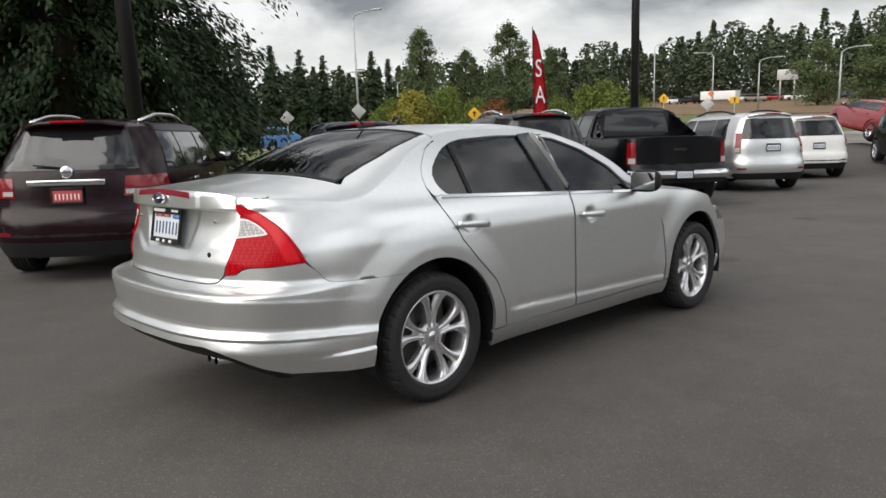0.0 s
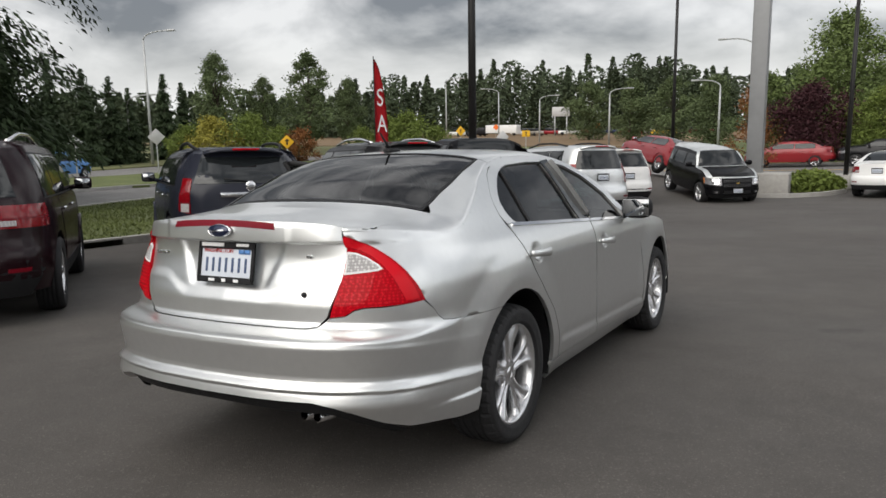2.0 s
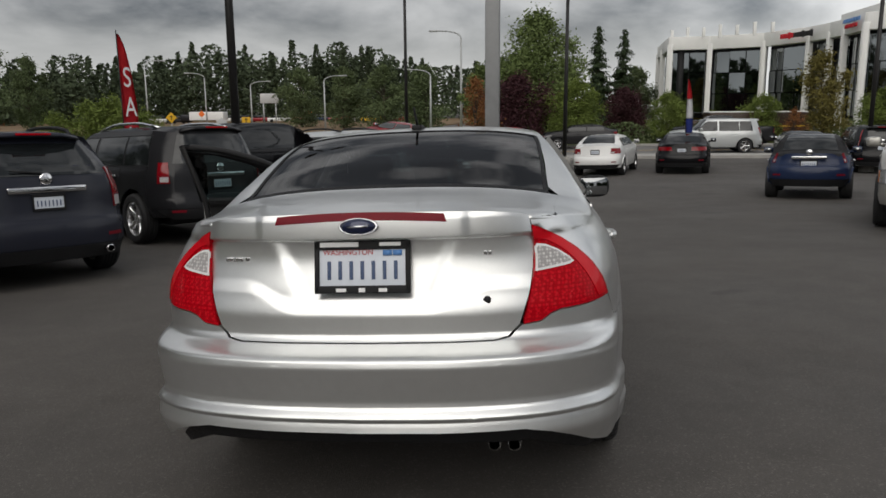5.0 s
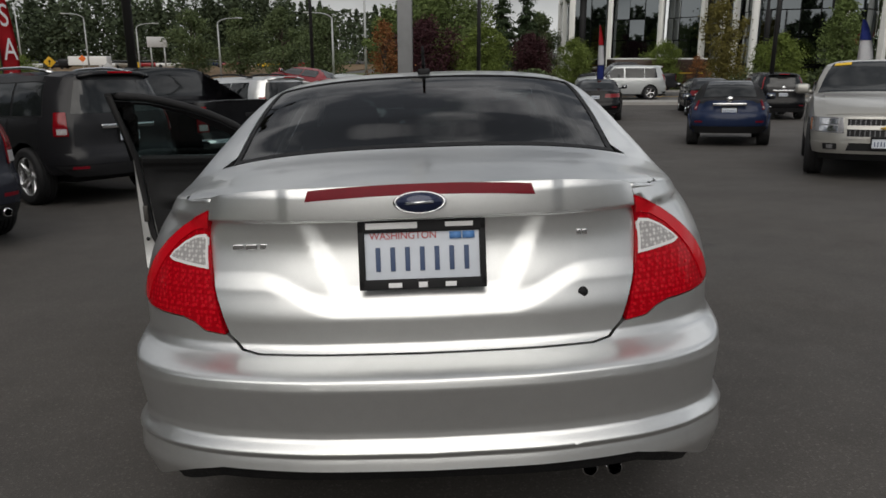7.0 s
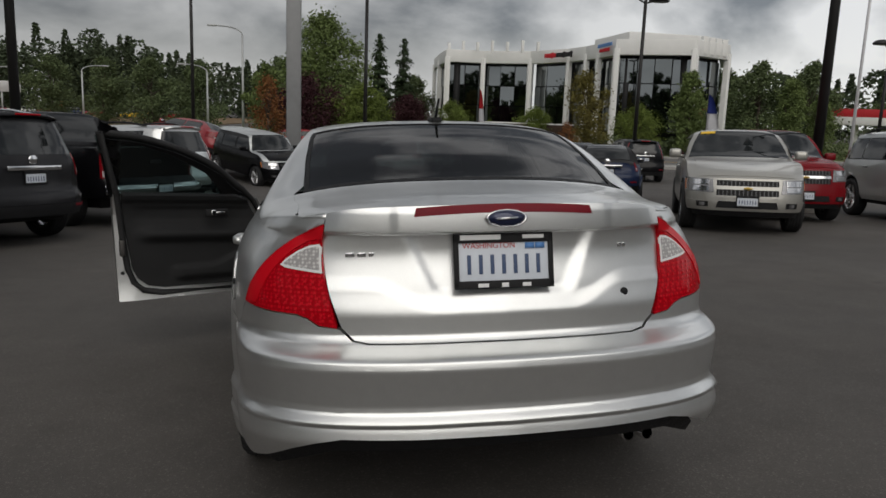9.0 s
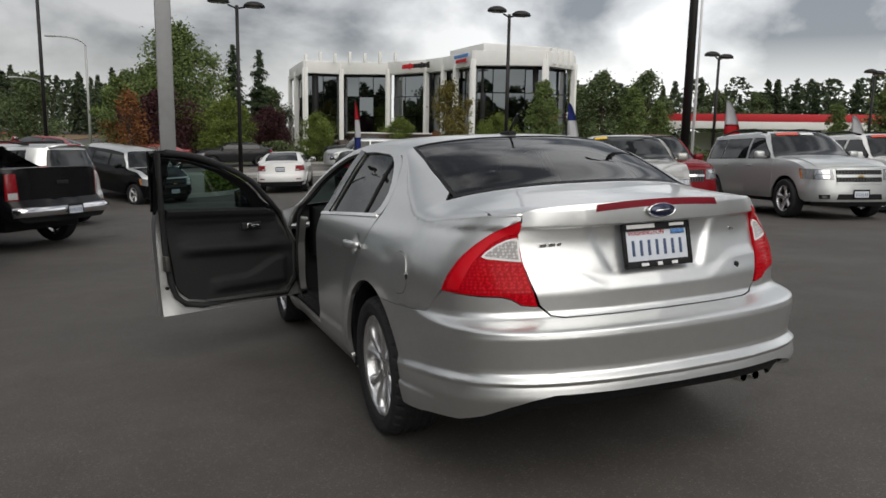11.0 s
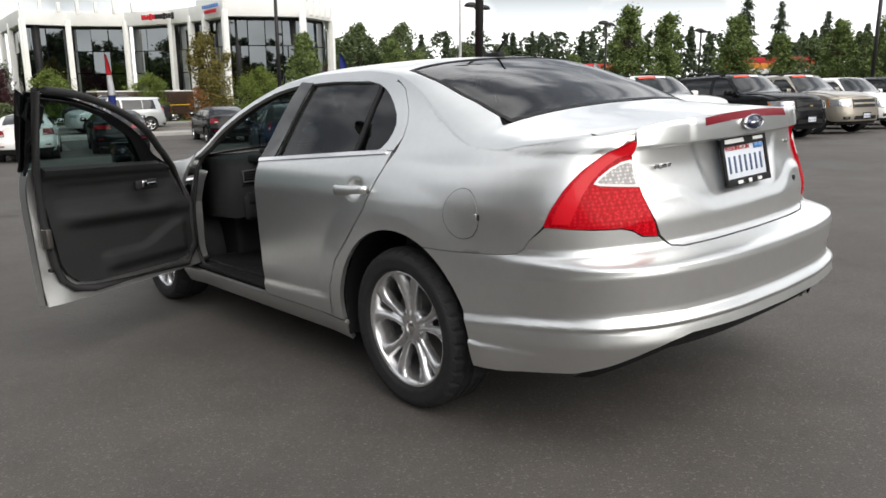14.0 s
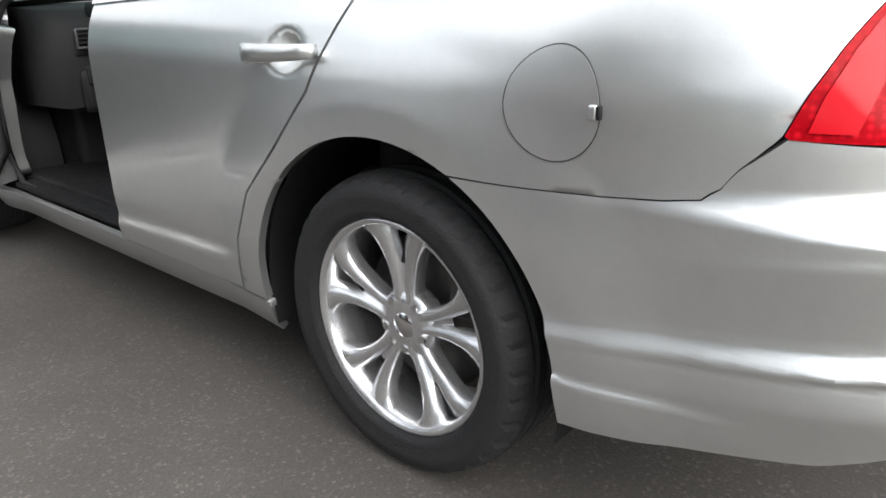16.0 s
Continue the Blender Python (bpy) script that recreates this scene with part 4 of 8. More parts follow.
                    return p_ + Vector((d_, 0, 0))
                trim = part("inner_trim", panel([tr], trim_face, 0.02, 0.012, lip=0.04, centre=(-3, 1.6, 0.7)), INTERIOR, door, "charcoal inner door trim with a moulded armrest")
                bm = panel([fo + fi], f, 0.06, 0.05, lip=0.004, gap=0.004, offset=-0.040)
                part("inner_frame", bm, TRIM, trim)
                bm = panel([fo + fi], f, 0.06, 0.04, lip=0.010, gap=0.001)
                part("window_frame", bm, TRIM, door, "black window frame")
                seal = S.side([(1.245, 0.52), (1.275, 0.435), (1.335, 0.375), (1.45, 0.35), (2.10, 0.34), (2.19, 0.43), (2.18, 0.70), (2.07, 0.93)])
                bm = bmesh.new()
                pts = [f(s, z) + Vector((0.088, 0, 0)) for s, z in seal + list(reversed(rail)) + S.side([(1.20, 1.0), (1.222, 0.75)])]
                tube(bm, pts, 0.020, 8, True)
                part("door_seal", bm, RUBBER, trim, "black rubber door seal")
                bm = bmesh.new()
                box(bm, -0.722, 1.80, 0.86, 0.03, 0.15, 0.055, 0.012)
                part("pull_recess", bm, TRIM, trim)
                bm = bmesh.new()
                box(bm, -0.703, 1.775, 0.865, 0.014, 0.035, 0.036, 0.006)
                box(bm, -0.703, 1.82, 0.862, 0.012, 0.06, 0.016, 0.005)
                part("pull_handle", bm, CHROME, trim, "chrome inner pull handle")
                bm = bmesh.new()
                box(bm, -0.795, 1.215, 0.66, 0.05, 0.03, 0.10, 0.006)
                part("latch", bm, DARK_METAL, door)
                for yy, zz in ((1.21, 0.86), (1.21, 0.50)):
                    bm = bmesh.new()
                    rod(bm, (-0.81, yy, zz), (-0.79, yy, zz), 0.011, 0.011, 10)
                    part("grommet", bm, TRIM, door)
    # fenders, hood, front bumper
    for g in (1, -1):
        f = S.mirrored(g)
        fen = S.side([(2.255, 0.305), (2.305, 0.305)]) + list(reversed(S.arch(wcy, wcz, ar, 5, 175, 26))) + S.side([(3.17, 0.40), (3.24, 0.58), (3.30, 0.74)]) + list(reversed(S.ridge(12.1, 15.6, 20))) + S.side([(2.235, 0.70), (2.255, 0.42)])
        bm = panel([fen], f, 0.06, 0.05, lip=0.02, gap=0.002)
        part("fender", bm, SILVER, car)
    hood = [(-1, 13.0 + 0.3 * i) for i in range(9)] + [(-1, 15.6), (1, 15.6)] + [(1, 15.4 - 0.3 * i) for i in range(9)]
    part("hood", panel([hood], S.skin, 0.1, 0.15, lip=0.01), SILVER, car)
    fb = S.arch(wcy, wcz, ar, -20, 4, 5) + S.side([(3.175, 0.40), (3.245, 0.58), (3.305, 0.735)]) + [(S.FX(0.5), 0.74), (S.FX(0.0), 0.75)]
    fb2 = fb + [(2 * S.s[-1] - s, z) for s, z in reversed(fb[:-1])]
    def front_wall(s, z):
        return S.wall(s, z) if s <= S.s[-1] else S.mirrored(-1)(2 * S.s[-1] - s, z)
    part("front_bumper", panel([fb2], front_wall, 0.1, 0.05, lip=0.02), SILVER, car)
    # glass front and back
    ge = [(0.785 + 0.135 * step(3.0, 5.9, 3.2 + 2.68 * i / 14), 3.2 + 2.68 * i / 14) for i in range(15)]
    bm = panel([ge + [(-a, k) for a, k in reversed(ge)]], S.skin, 0.07, 0.15, lip=0.004, offset=-0.003)
    rw = part("rear_window", bm, GLASS_REAR, car, "dark tinted rear window")
    rw.visible_shadow = False
    bm = bmesh.new()
    for g in (1, -1):
        band = [(g * a, k) for a, k in ge] + [(g * (a - 0.02), k) for a, k in reversed(ge)]
        panel([band], S.skin, 0.1, 0.2, lip=0.004, offset=0.0, bm=bm)
    top_b = [(0.92, 5.82), (-0.92, 5.82), (-0.92, 5.90), (0.92, 5.90)]
    low_b = [(0.79, 3.14), (-0.79, 3.14), (-0.79, 3.24), (0.79, 3.24)]
    panel([top_b, low_b], S.skin, 0.08, 0.2, lip=0.004, offset=0.0, bm=bm)
    part("window_surround", bm, TRIM, rw)
    wsc = [(0.9, 9.2), (-0.9, 9.2), (-0.9, 12.3), (0.9, 12.3)]
    part("windscreen", panel([wsc], S.skin, 0.1, 0.2, lip=0.004, offset=-0.004), GLASS_FRONT, car).visible_shadow = False
    part("cowl", panel([[(1, 12.25), (-1, 12.25), (-1, 13.02), (1, 13.02)]], S.skin, 0.1, 0.2, lip=0.0, offset=-0.012), TRIM, car)
    # fuel door, seam ring
    f = S.mirrored(-1)
    fy, fz, fr_ = -0.408, 0.850, 0.104
    disc = [(S.Y(fy) + fr_ * math.cos(2 * math.pi * i / 40), fz + fr_ * 0.85 * math.sin(2 * math.pi * i / 40)) for i in range(40)]
    ringp = [(S.Y(fy) + (fr_ + 0.003) * math.cos(2 * math.pi * i / 40), fz + (fr_ + 0.003) * 0.85 * math.sin(2 * math.pi * i / 40)) for i in range(40)]
    rim = part("fuel_door", panel([disc], f, 0.04, 0.04, lip=0.004, offset=0.0035), SILVER, car, "round silver fuel door")
    part("fuel_door_gap", panel([ringp], f, 0.04, 0.04, lip=0.0, offset=0.0018), STEEL_GREY, rim)
    p = f(S.Y(fy - 0.094), fz - 0.008)
    bm = bmesh.new()
    box(bm, p.x - 0.002, p.y + 0.004, p.z, 0.012, 0.014, 0.024, 0.004)
    notch = part("finger_notch", bm, SILVER, rim)
    bm = bmesh.new()
    box(bm, p.x - 0.002, p.y - 0.006, p.z, 0.010, 0.008, 0.022, 0.003)
    part("notch_gap", bm, TRIM, notch)
    # aerial on the roof
    bm = bmesh.new()
    box(bm, 0, 0.30, 1.442, 0.05, 0.11, 0.025, 0.01)
    an = part("aerial_base", bm, TRIM, car)
    bm = bmesh.new()
    rod(bm, (0, 0.28, 1.45), (0, 0.19, 1.535), 0.007, 0.005, 8)
    part("aerial", bm, TRIM, an, "short black roof aerial")
    # wheels, liners, floor
    for x, y, g in ((0.775, 0, 1), (-0.775, 0, -1), (0.775, wcy, 1), (-0.775, wcy, -1)):
        wheel(car, x, y, 0.338, 0.235, 0.242, g, turn=0.3 + y)
        bm = bmesh.new()
        n = 20
        A = [bm.verts.new((g * 0.60, y + 0.424 * math.cos(math.pi * i / n - 0.25 * (1 - 2 * i / n)), wcz + 0.424 * math.sin(math.pi * i / n - 0.25 * (1 - 2 * i / n)))) for i in range(n + 1)]
        B = [bm.verts.new((g * 0.885, v.co.y, v.co.z)) for v in A]
        for i in range(n):
            bm.faces.new((A[i], A[i + 1], B[i + 1], B[i]))
        bm.faces.new(A)
        part("wheel_liner", bm, TRIM, car)
    bm = bmesh.new()
    box(bm, 0, 1.3, 0.27, 1.58, 1.9, 0.14, 0.02)
    pan = part("floor_pan", bm, TRIM, car)
    for nm, y, z, d, h in (("boot_well", -0.46, 0.53, 0.84, 0.22), ("engine_bay", 2.75, 0.5, 1.2, 0.45), ("rear_bulkhead", 0.35, 0.5, 0.2, 0.6)):
        bm = bmesh.new()
        box(bm, 0, y, z, 1.16, d, h, 0.04)
        part(nm, bm, TRIM, pan)
    bm = bmesh.new()
    rod(bm, (-0.40, -0.72, 0.36), (0.45, -0.72, 0.36), 0.085, 0.085, 14)
    part("silencer", bm, DARK_METAL, pan)
    # cabin
    bm = bmesh.new()
    box(bm, 0, -0.12, 1.05, 1.30, 0.55, 0.05, 0.02)
    part("parcel_shelf", bm, INTERIOR, car)
    for x in (-0.37, 0.37):
        bm = bmesh.new()
        box(bm, x, 1.30, 0.50, 0.52, 0.52, 0.18, 0.06)
        st = part("seat", bm, SEAT, car, "charcoal cloth front seat")
        bm = bmesh.new()
        box(bm, 0, 0, 0.34, 0.50, 0.14, 0.68, 0.06)
        part("backrest", bm, SEAT, st, m=Matrix.Translation((x, 1.03, 0.55)) @ Matrix.Rotation(radians(14), 4, "X"))
        bm = bmesh.new()
        box(bm, x, 0.85, 1.22, 0.26, 0.10, 0.17, 0.04)
        part("headrest", bm, SEAT, st)
    bm = bmesh.new()
    box(bm, 0, 0.42, 0.5, 1.3, 0.5, 0.2, 0.06)
    box(bm, 0, 0.2, 0.82, 1.3, 0.16, 0.55, 0.06, Matrix.Rotation(radians(0), 4, "X"))
    part("rear_bench", bm, SEAT, car)
    bm = bmesh.new()
    prof = [(1.80, 0.62), (1.76, 0.80), (1.80, 0.92), (1.88, 0.965), (2.2, 0.985), (2.3, 0.6)]
    vs = []
    for x in (-0.72, -0.4, 0, 0.4, 0.72):
        vs.append([bm.verts.new((x, y + 0.03 * (abs(x) > 0.5), z)) for y, z in prof])
    for A, B in zip(vs, vs[1:]):
        for i in range(len(prof) - 1):
            bm.faces.new((A[i], A[i + 1], B[i + 1], B[i]))
    bm.faces.new(vs[0]), bm.faces.new(list(reversed(vs[-1])))
    dash = part("dashboard", bm, INTERIOR, car, "charcoal dashboard", recalc=True)
    bm = bmesh.new()
    for x in (-0.54, -0.46, -0.37, -0.28, -0.20):
        rise = 0.055 * math.cos((x + 0.37) / 0.17 * 1.3)
        box(bm, x, 1.79, 0.955 + rise * 0.5, 0.095, 0.16, 0.04 + rise, 0.02)
    part("dial_hood", bm, INTERIOR, dash)
    bm = bmesh.new()
    box(bm, -0.37, 1.70, 0.80, 0.13, 0.26, 0.11, 0.035)
    part("column_cover", bm, TRIM, dash)
    bm = bmesh.new()
    box(bm, -0.40, 1.785, 0.68, 0.56, 0.05, 0.16, 0.03)
    part("knee_panel", bm, TRIM, dash)
    bm = bmesh.new()
    box(bm, 0, 1.792, 0.815, 1.36, 0.02, 0.014, 0.004)
    part("dash_joint", bm, TRIM, dash)
    for x in (-0.62, -0.12, 0.12, 0.62):
        bm = bmesh.new()
        box(bm, x, 1.77, 0.87, 0.12, 0.03, 0.055, 0.012)
        v = part("air_vent", bm, TRIM, dash)
        bm = bmesh.new()
        box(bm, x, 1.753, 0.902, 0.125, 0.012, 0.008, 0.003)
        box(bm, x, 1.753, 0.838, 0.125, 0.012, 0.008, 0.003)
        box(bm, x - 0.06, 1.753, 0.87, 0.008, 0.012, 0.07, 0.003)
        box(bm, x + 0.06, 1.753, 0.87, 0.008, 0.012, 0.07, 0.003)
        part("vent_ring", bm, STEEL_GREY, v)
        for k in (-0.015, 0.0, 0.015):
            bm = bmesh.new()
            box(bm, x, 1.752, 0.87 + k, 0.11, 0.01, 0.004)
            part("vent_slat", bm, INTERIOR, v)
    bm = bmesh.new()
    box(bm, -0.60, 1.76, 0.74, 0.13, 0.02, 0.07, 0.01)
    sw = part("switch_panel", bm, TRIM, dash)
    bm = bmesh.new()
    rod(bm, (-0.60, 1.752, 0.74), (-0.60, 1.735, 0.74), 0.024, 0.022, 14)
    part("lamp_knob", bm, STEEL_GREY, sw)
    bm = bmesh.new()
    box(bm, 0, 1.72, 0.70, 0.30, 0.16, 0.30, 0.03)
    box(bm, 0, 1.2, 0.48, 0.24, 0.9, 0.2, 0.03)
    part("centre_console", bm, TRIM, car)
    bm = bmesh.new()
    rr, n = 0.185, 28
    ring_v = []
    for i in range(n):
        a = 2 * math.pi * i / n
        ring_v.append([bm.verts.new(((rr + 0.016 * math.cos(b)) * math.cos(a), 0.016 * math.sin(b), (rr + 0.016 * math.cos(b)) * math.sin(a))) for b in [2 * math.pi * j / 8 for j in range(8)]])
    for i in range(n):
        for j in range(8):
            bm.faces.new((ring_v[i][j], ring_v[i][(j + 1) % 8], ring_v[(i + 1) % n][(j + 1) % 8], ring_v[(i + 1) % n][j]))
    box(bm, 0, 0.02, 0, 0.34, 0.03, 0.05, 0.01)
    box(bm, 0, 0.01, -0.06, 0.10, 0.05, 0.16, 0.02)
    part("steering_wheel", bm, TRIM, car, "black steering wheel", Matrix.Translation((-0.40, 1.56, 0.93)) @ Matrix.Rotation(radians(-24), 4, "X"), recalc=True)
    bm = bmesh.new()
    box(bm, -0.03, 1.52, 1.30, 0.24, 0.04, 0.07, 0.02)
    part("inner_mirror", bm, TRIM, car)
    # door opening: bright jamb and black seal on the driver's side
    bm = panel([S.side([(2.15, 0.33), (2.2, 0.36), (2.2, 0.72), (2.06, 0.94), (2.03, 0.93), (2.16, 0.71), (2.16, 0.40)])], S.mirrored(-1), 0.06, 0.06, lip=0.06, offset=-0.055)
    part("door_jamb", bm, SILVER, car)
    bm = bmesh.new()
    op = S.side([(1.20, 0.31), (2.10, 0.32), (2.14, 0.45), (2.12, 0.70), (2.02, 0.92)]) + [(s, z - 0.035) for s, z in reversed(S.ridge(8.5, 11.9, 16))] + S.side([(1.20, 0.95)])
    pts = [S.mirrored(-1)(s, z) + Vector((0.045, 0, 0)) for s, z in op]
    tube(bm, pts, 0.013, 6, True)
    part("opening_seal", bm, RUBBER, car, "black rubber door seal")
    bm = bmesh.new()
    box(bm, -0.80, 1.68, 0.318, 0.13, 0.9, 0.018, 0.004)
    part("sill_plate", bm, TRIM, car, "black sill plate")
    bm = panel([S.side([(1.10, 0.33), (1.22, 0.33), (1.20, 1.0), (1.10, 1.35), (1.04, 1.35), (1.09, 1.0)])], S.mirrored(-1), 0.06, 0.1, lip=0.05, offset=-0.05)
    part("centre_pillar", bm, TRIM, car)
    # headliner and headlamps
    part("headliner", panel([[(-0.95, 6.0), (-0.95, 9.1), (0.95, 9.1), (0.95, 6.0)]], S.skin, 0.15, 0.4, lip=0, offset=-0.03), SEAT, car)
    for g in (1, -1):
        hl = [(S.Y(3.19), 0.66), (S.Y(3.22), 0.74), (S.Y(3.34), 0.76), (S.FX(0.5), 0.72), (S.FX(0.52), 0.60)]
        bm = panel([hl], S.mirrored(g), 0.06, 0.05, lip=0.01, offset=0.004)
        part("headlamp", bm, HEADLAMP, car)
    for ob in car.children:
        if ob.type == "MESH" and ob.data.materials and ob.data.materials[0] == SILVER:
            md = ob.modifiers.new("even_shading", "WEIGHTED_NORMAL")
            md.keep_sharp, md.weight = True, 60
    return car


silver_sedan(LOT.copy())


# ---- parked vehicles: one builder, many shapes ----
def ground_z(x, y):
    """The lot leans near the sedan and levels out around."""
    def soft(v, a, b):
        w = 1.5
        lo = a + w * math.log1p(math.exp(min((v - a) / w, 40.0)))
        return b - w * math.log1p(math.exp(min((b - lo) / w, 40.0)))
    # a short ramp up to the street beside the planted island
    u, v = -0.559 * (x + 1.2) + 0.829 * (y - 19.9), 0.829 * (x + 1.2) + 0.559 * (y - 19.9)
    ramp = 0.6 * step(0.5, 8.5, u) * (1 - step(9.0, 14.0, u)) * step(-2.2, -1.0, v) * (1 - step(1.2, 2.6, v))
    return ramp + 0.034 * (soft(x, -6.0, 5.0) - soft(0, -6.0, 5.0)) - 0.045 * (soft(y, -6.0, 24.0) - soft(0, -6.0, 24.0))


def stand(x, y, yaw=0.0, dz=0.0):
    """A pose on the ground, leaning with it."""
    e = 0.5
    n = Vector((-(ground_z(x + e, y) - ground_z(x - e, y)) / (2 * e), -(ground_z(x, y + e) - ground_z(x, y - e)) / (2 * e), 1)).normalized()
    a = Vector((-math.sin(radians(yaw)), math.cos(radians(yaw)), 0))
    a = (a - n * a.dot(n)).normalized()
    r = a.cross(n)
    m = Matrix((r, a, n)).transposed().to_4x4()
    return Matrix.Translation((x, y, ground_z(x, y) + dz)) @ m


def vehicle(name, m, label, coat, shape="suv", W=0.94, H=1.71, wb=2.70, ro=1.0, fo=0.95, sill=0.30, belt_z=1.08, r=0.36, rake=0.22, ws=(0.30, 0.62),
            tail=None, tail_mat=None, roof=None, rails=False, cladding=False, chrome_bar=False, lines=0, plate=True, category="car", group="", front=False, window=None, stop_light=True, wiper=False, exhaust=False, sticker=None, hood_drop=0.0, spokes=5, plate_z=None, lens_low=True, plate_face=None):
    rear, nose = -ro, wb + fo
    b = belt_z
    top_in = 0.30 if shape != "suv" else 0.26
    ins = [(0.15, 0.10), (sill, 0.035), (0.5, 0.004), (0.62, 0.0), (0.82, 0.006), (b - 0.08, 0.025), (b, 0.05), ((b + H) / 2, 0.13 if shape == "suv" else 0.17), (H - 0.05, top_in)]
    wt, wbse = wb * (1 - ws[0]) - 0.15, wb * (1 - ws[0]) - 0.15 + ws[1]
    if shape == "suv":
        rr = [(0.2, 0.10), (0.42, 0.02), (0.52, 0.0), (0.66, 0.01), (0.74, 0.05), (b - 0.05, 0.075), (b + 0.05, 0.10), (H - 0.14, 0.10 + rake), (H - 0.04, 0.10 + rake * 1.1)]
        tops = [(0.70 * W, "x", H - 0.12, rear + 0.09 + rake, H - 0.05), (rear + 0.75 + rake * 0.6, "y", H - 0.085, rear + 0.7 + rake, H - 0.02), (wb * 0.35, "y", H - 0.07, wb * 0.35, H)]
    elif shape == "sedan":
        rr = [(0.2, 0.10), (0.42, 0.02), (0.52, 0.0), (0.64, 0.01), (0.72, 0.08), (b - 0.10, 0.13), (b + 0.06, 0.15)]
        y2 = rear + min(0.45, 0.40 * ro)
        y3 = max(-0.42, y2 + 0.14)
        tops = [(0.66 * W, "x", b - 0.01, rear + 0.14, b + 0.06), (y2, "y", b, y2 - 0.05, b + 0.085), (y3, "y", b + 0.01, y3 - 0.06, b + 0.11), (0.12, "y", b + (H - b) * 0.62, 0.05, b + (H - b) * 0.78), (0.42, "y", H - 0.075, 0.4, H - 0.02), (wb * 0.36, "y", H - 0.055, wb * 0.36, H)]
    else:  # pickup: a covered bed, then the cab
        rr = [(0.2, 0.12), (0.42, 0.02), (0.55, 0.0), (0.72, 0.0), (0.76, 0.10), (b, 0.11), (b + 0.1, 0.11)]
        cab = 1.05
        tops = [(0.80 * W, "x", b, rear + 0.13, b + 0.02), (rear + 0.5, "y", b + 0.005, rear + 0.5, b + 0.025), (cab - 0.1, "y", b + 0.01, cab - 0.1, b + 0.03), (cab + 0.06, "y", b + 0.06, cab + 0.06, b + 0.1), (cab + 0.24, "y", H - 0.10, cab + 0.2, H - 0.04), (wb * 0.55, "y", H - 0.06, wb * 0.55, H)]
    kr = len(tops) - 1
    tops += [(wt, "y", H - 0.10, wt + 0.10, H - 0.035), ((wt + wbse) / 2, "y", (H + b) / 2 - 0.01, (wt + wbse) / 2 + 0.14, (H + b) / 2 + 0.03), (wbse, "y", b + 0.02, wbse + 0.22, b + 0.09 - hood_drop * 0.3),
             ((wbse + nose) / 2 - 0.1, "y", b - 0.03, (wbse + nose) / 2, b + 0.05 - hood_drop * 0.6), (nose - 0.42, "y", b - 0.10 - hood_drop, nose - 0.20, b - 0.03 - hood_drop), (nose - 0.30, "y", b - 0.20 - hood_drop, nose - 0.08, b - 0.13 - hood_drop)]
    S = Shell(W, rear, nose, ins, rr, [(0.2, 0.12), (0.45, 0.0), (0.6, 0.01), (b - 0.12 - hood_drop, 0.08), (b, 0.16)], tops, (3.2, 0.5), 0.5 if shape == "pickup" else 1.0)
    n = S.n
    car = thing(name, m, label, category, group)
    ce = (0, wb / 2, 0.8)
    ar = r + 0.07
    bm = bmesh.new()
    ztop = S.top(0)[3]
    rear_rim = [(S.top(0)[0] * i / 8, S.top(0)[1] + (ztop - S.top(0)[1]) * (1 - (i / 8) ** 3.2) ** 0.5) for i in range(7, -1, -1)]
    nose_z = S.top(n)[3]
    nose_rim = [(S.top(n)[0] + (S.s[-1] - S.top(n)[0]) * (8 - i) / 8, S.top(n)[1] + (nose_z - S.top(n)[1]) * (1 - (i / 8) ** 3.2) ** 0.5) for i in range(0, 8)]
    for g in (1, -1):
        poly = [(0, sill + 0.04)] + S.side([(-ar - 0.06, sill)]) + list(reversed(S.arch(0, r, ar, 8, 172, 14))) + S.side([(ar + 0.05, sill), (wb - ar - 0.05, sill)]) + list(reversed(S.arch(wb, r, ar, 8, 172, 14))) + S.side([(wb + ar + 0.04, sill)]) + [(S.s[-1], sill + 0.02)] + nose_rim + list(reversed(S.ridge(0, n, 36))) + rear_rim
        panel([poly], S.mirrored(g), 0.11, 0.09, lip=0.03, centre=ce, bm=bm)
    part("body", bm, coat, car)
    rim_k = [0.12 * i for i in range(int(n / 0.12) + 1)] + [n]
    skin_poly = [(1, k) for k in rim_k] + [(-1, k) for k in reversed(rim_k)]
    part("roof_skin", panel([skin_poly], S.skin, 0.2, 0.25, lip=0, centre=ce), roof or coat, car)
    # windscreen and side windows
    part("windscreen", panel([[(-0.86, kr + 1.12), (0.86, kr + 1.12), (0.93, kr + 2.95), (-0.93, kr + 2.95)]], S.skin, 0.2, 0.3, lip=0.004, offset=0.004, centre=ce), window or GLASS_FAR, car, "dark windscreen")
    hood_rim = [0.1 * q for q in range(int((n - kr - 3.45) / 0.1) + 1)]
    part("hood", panel([[(0.84, kr + 3.15 + q) for q in hood_rim] + [(-0.84, kr + 3.15 + q) for q in reversed(hood_rim)]], S.skin, 0.2, 0.25, lip=0.012, offset=0.008, centre=ce), coat, car)
    bz = 0.70 if shape != "pickup" else 0.56
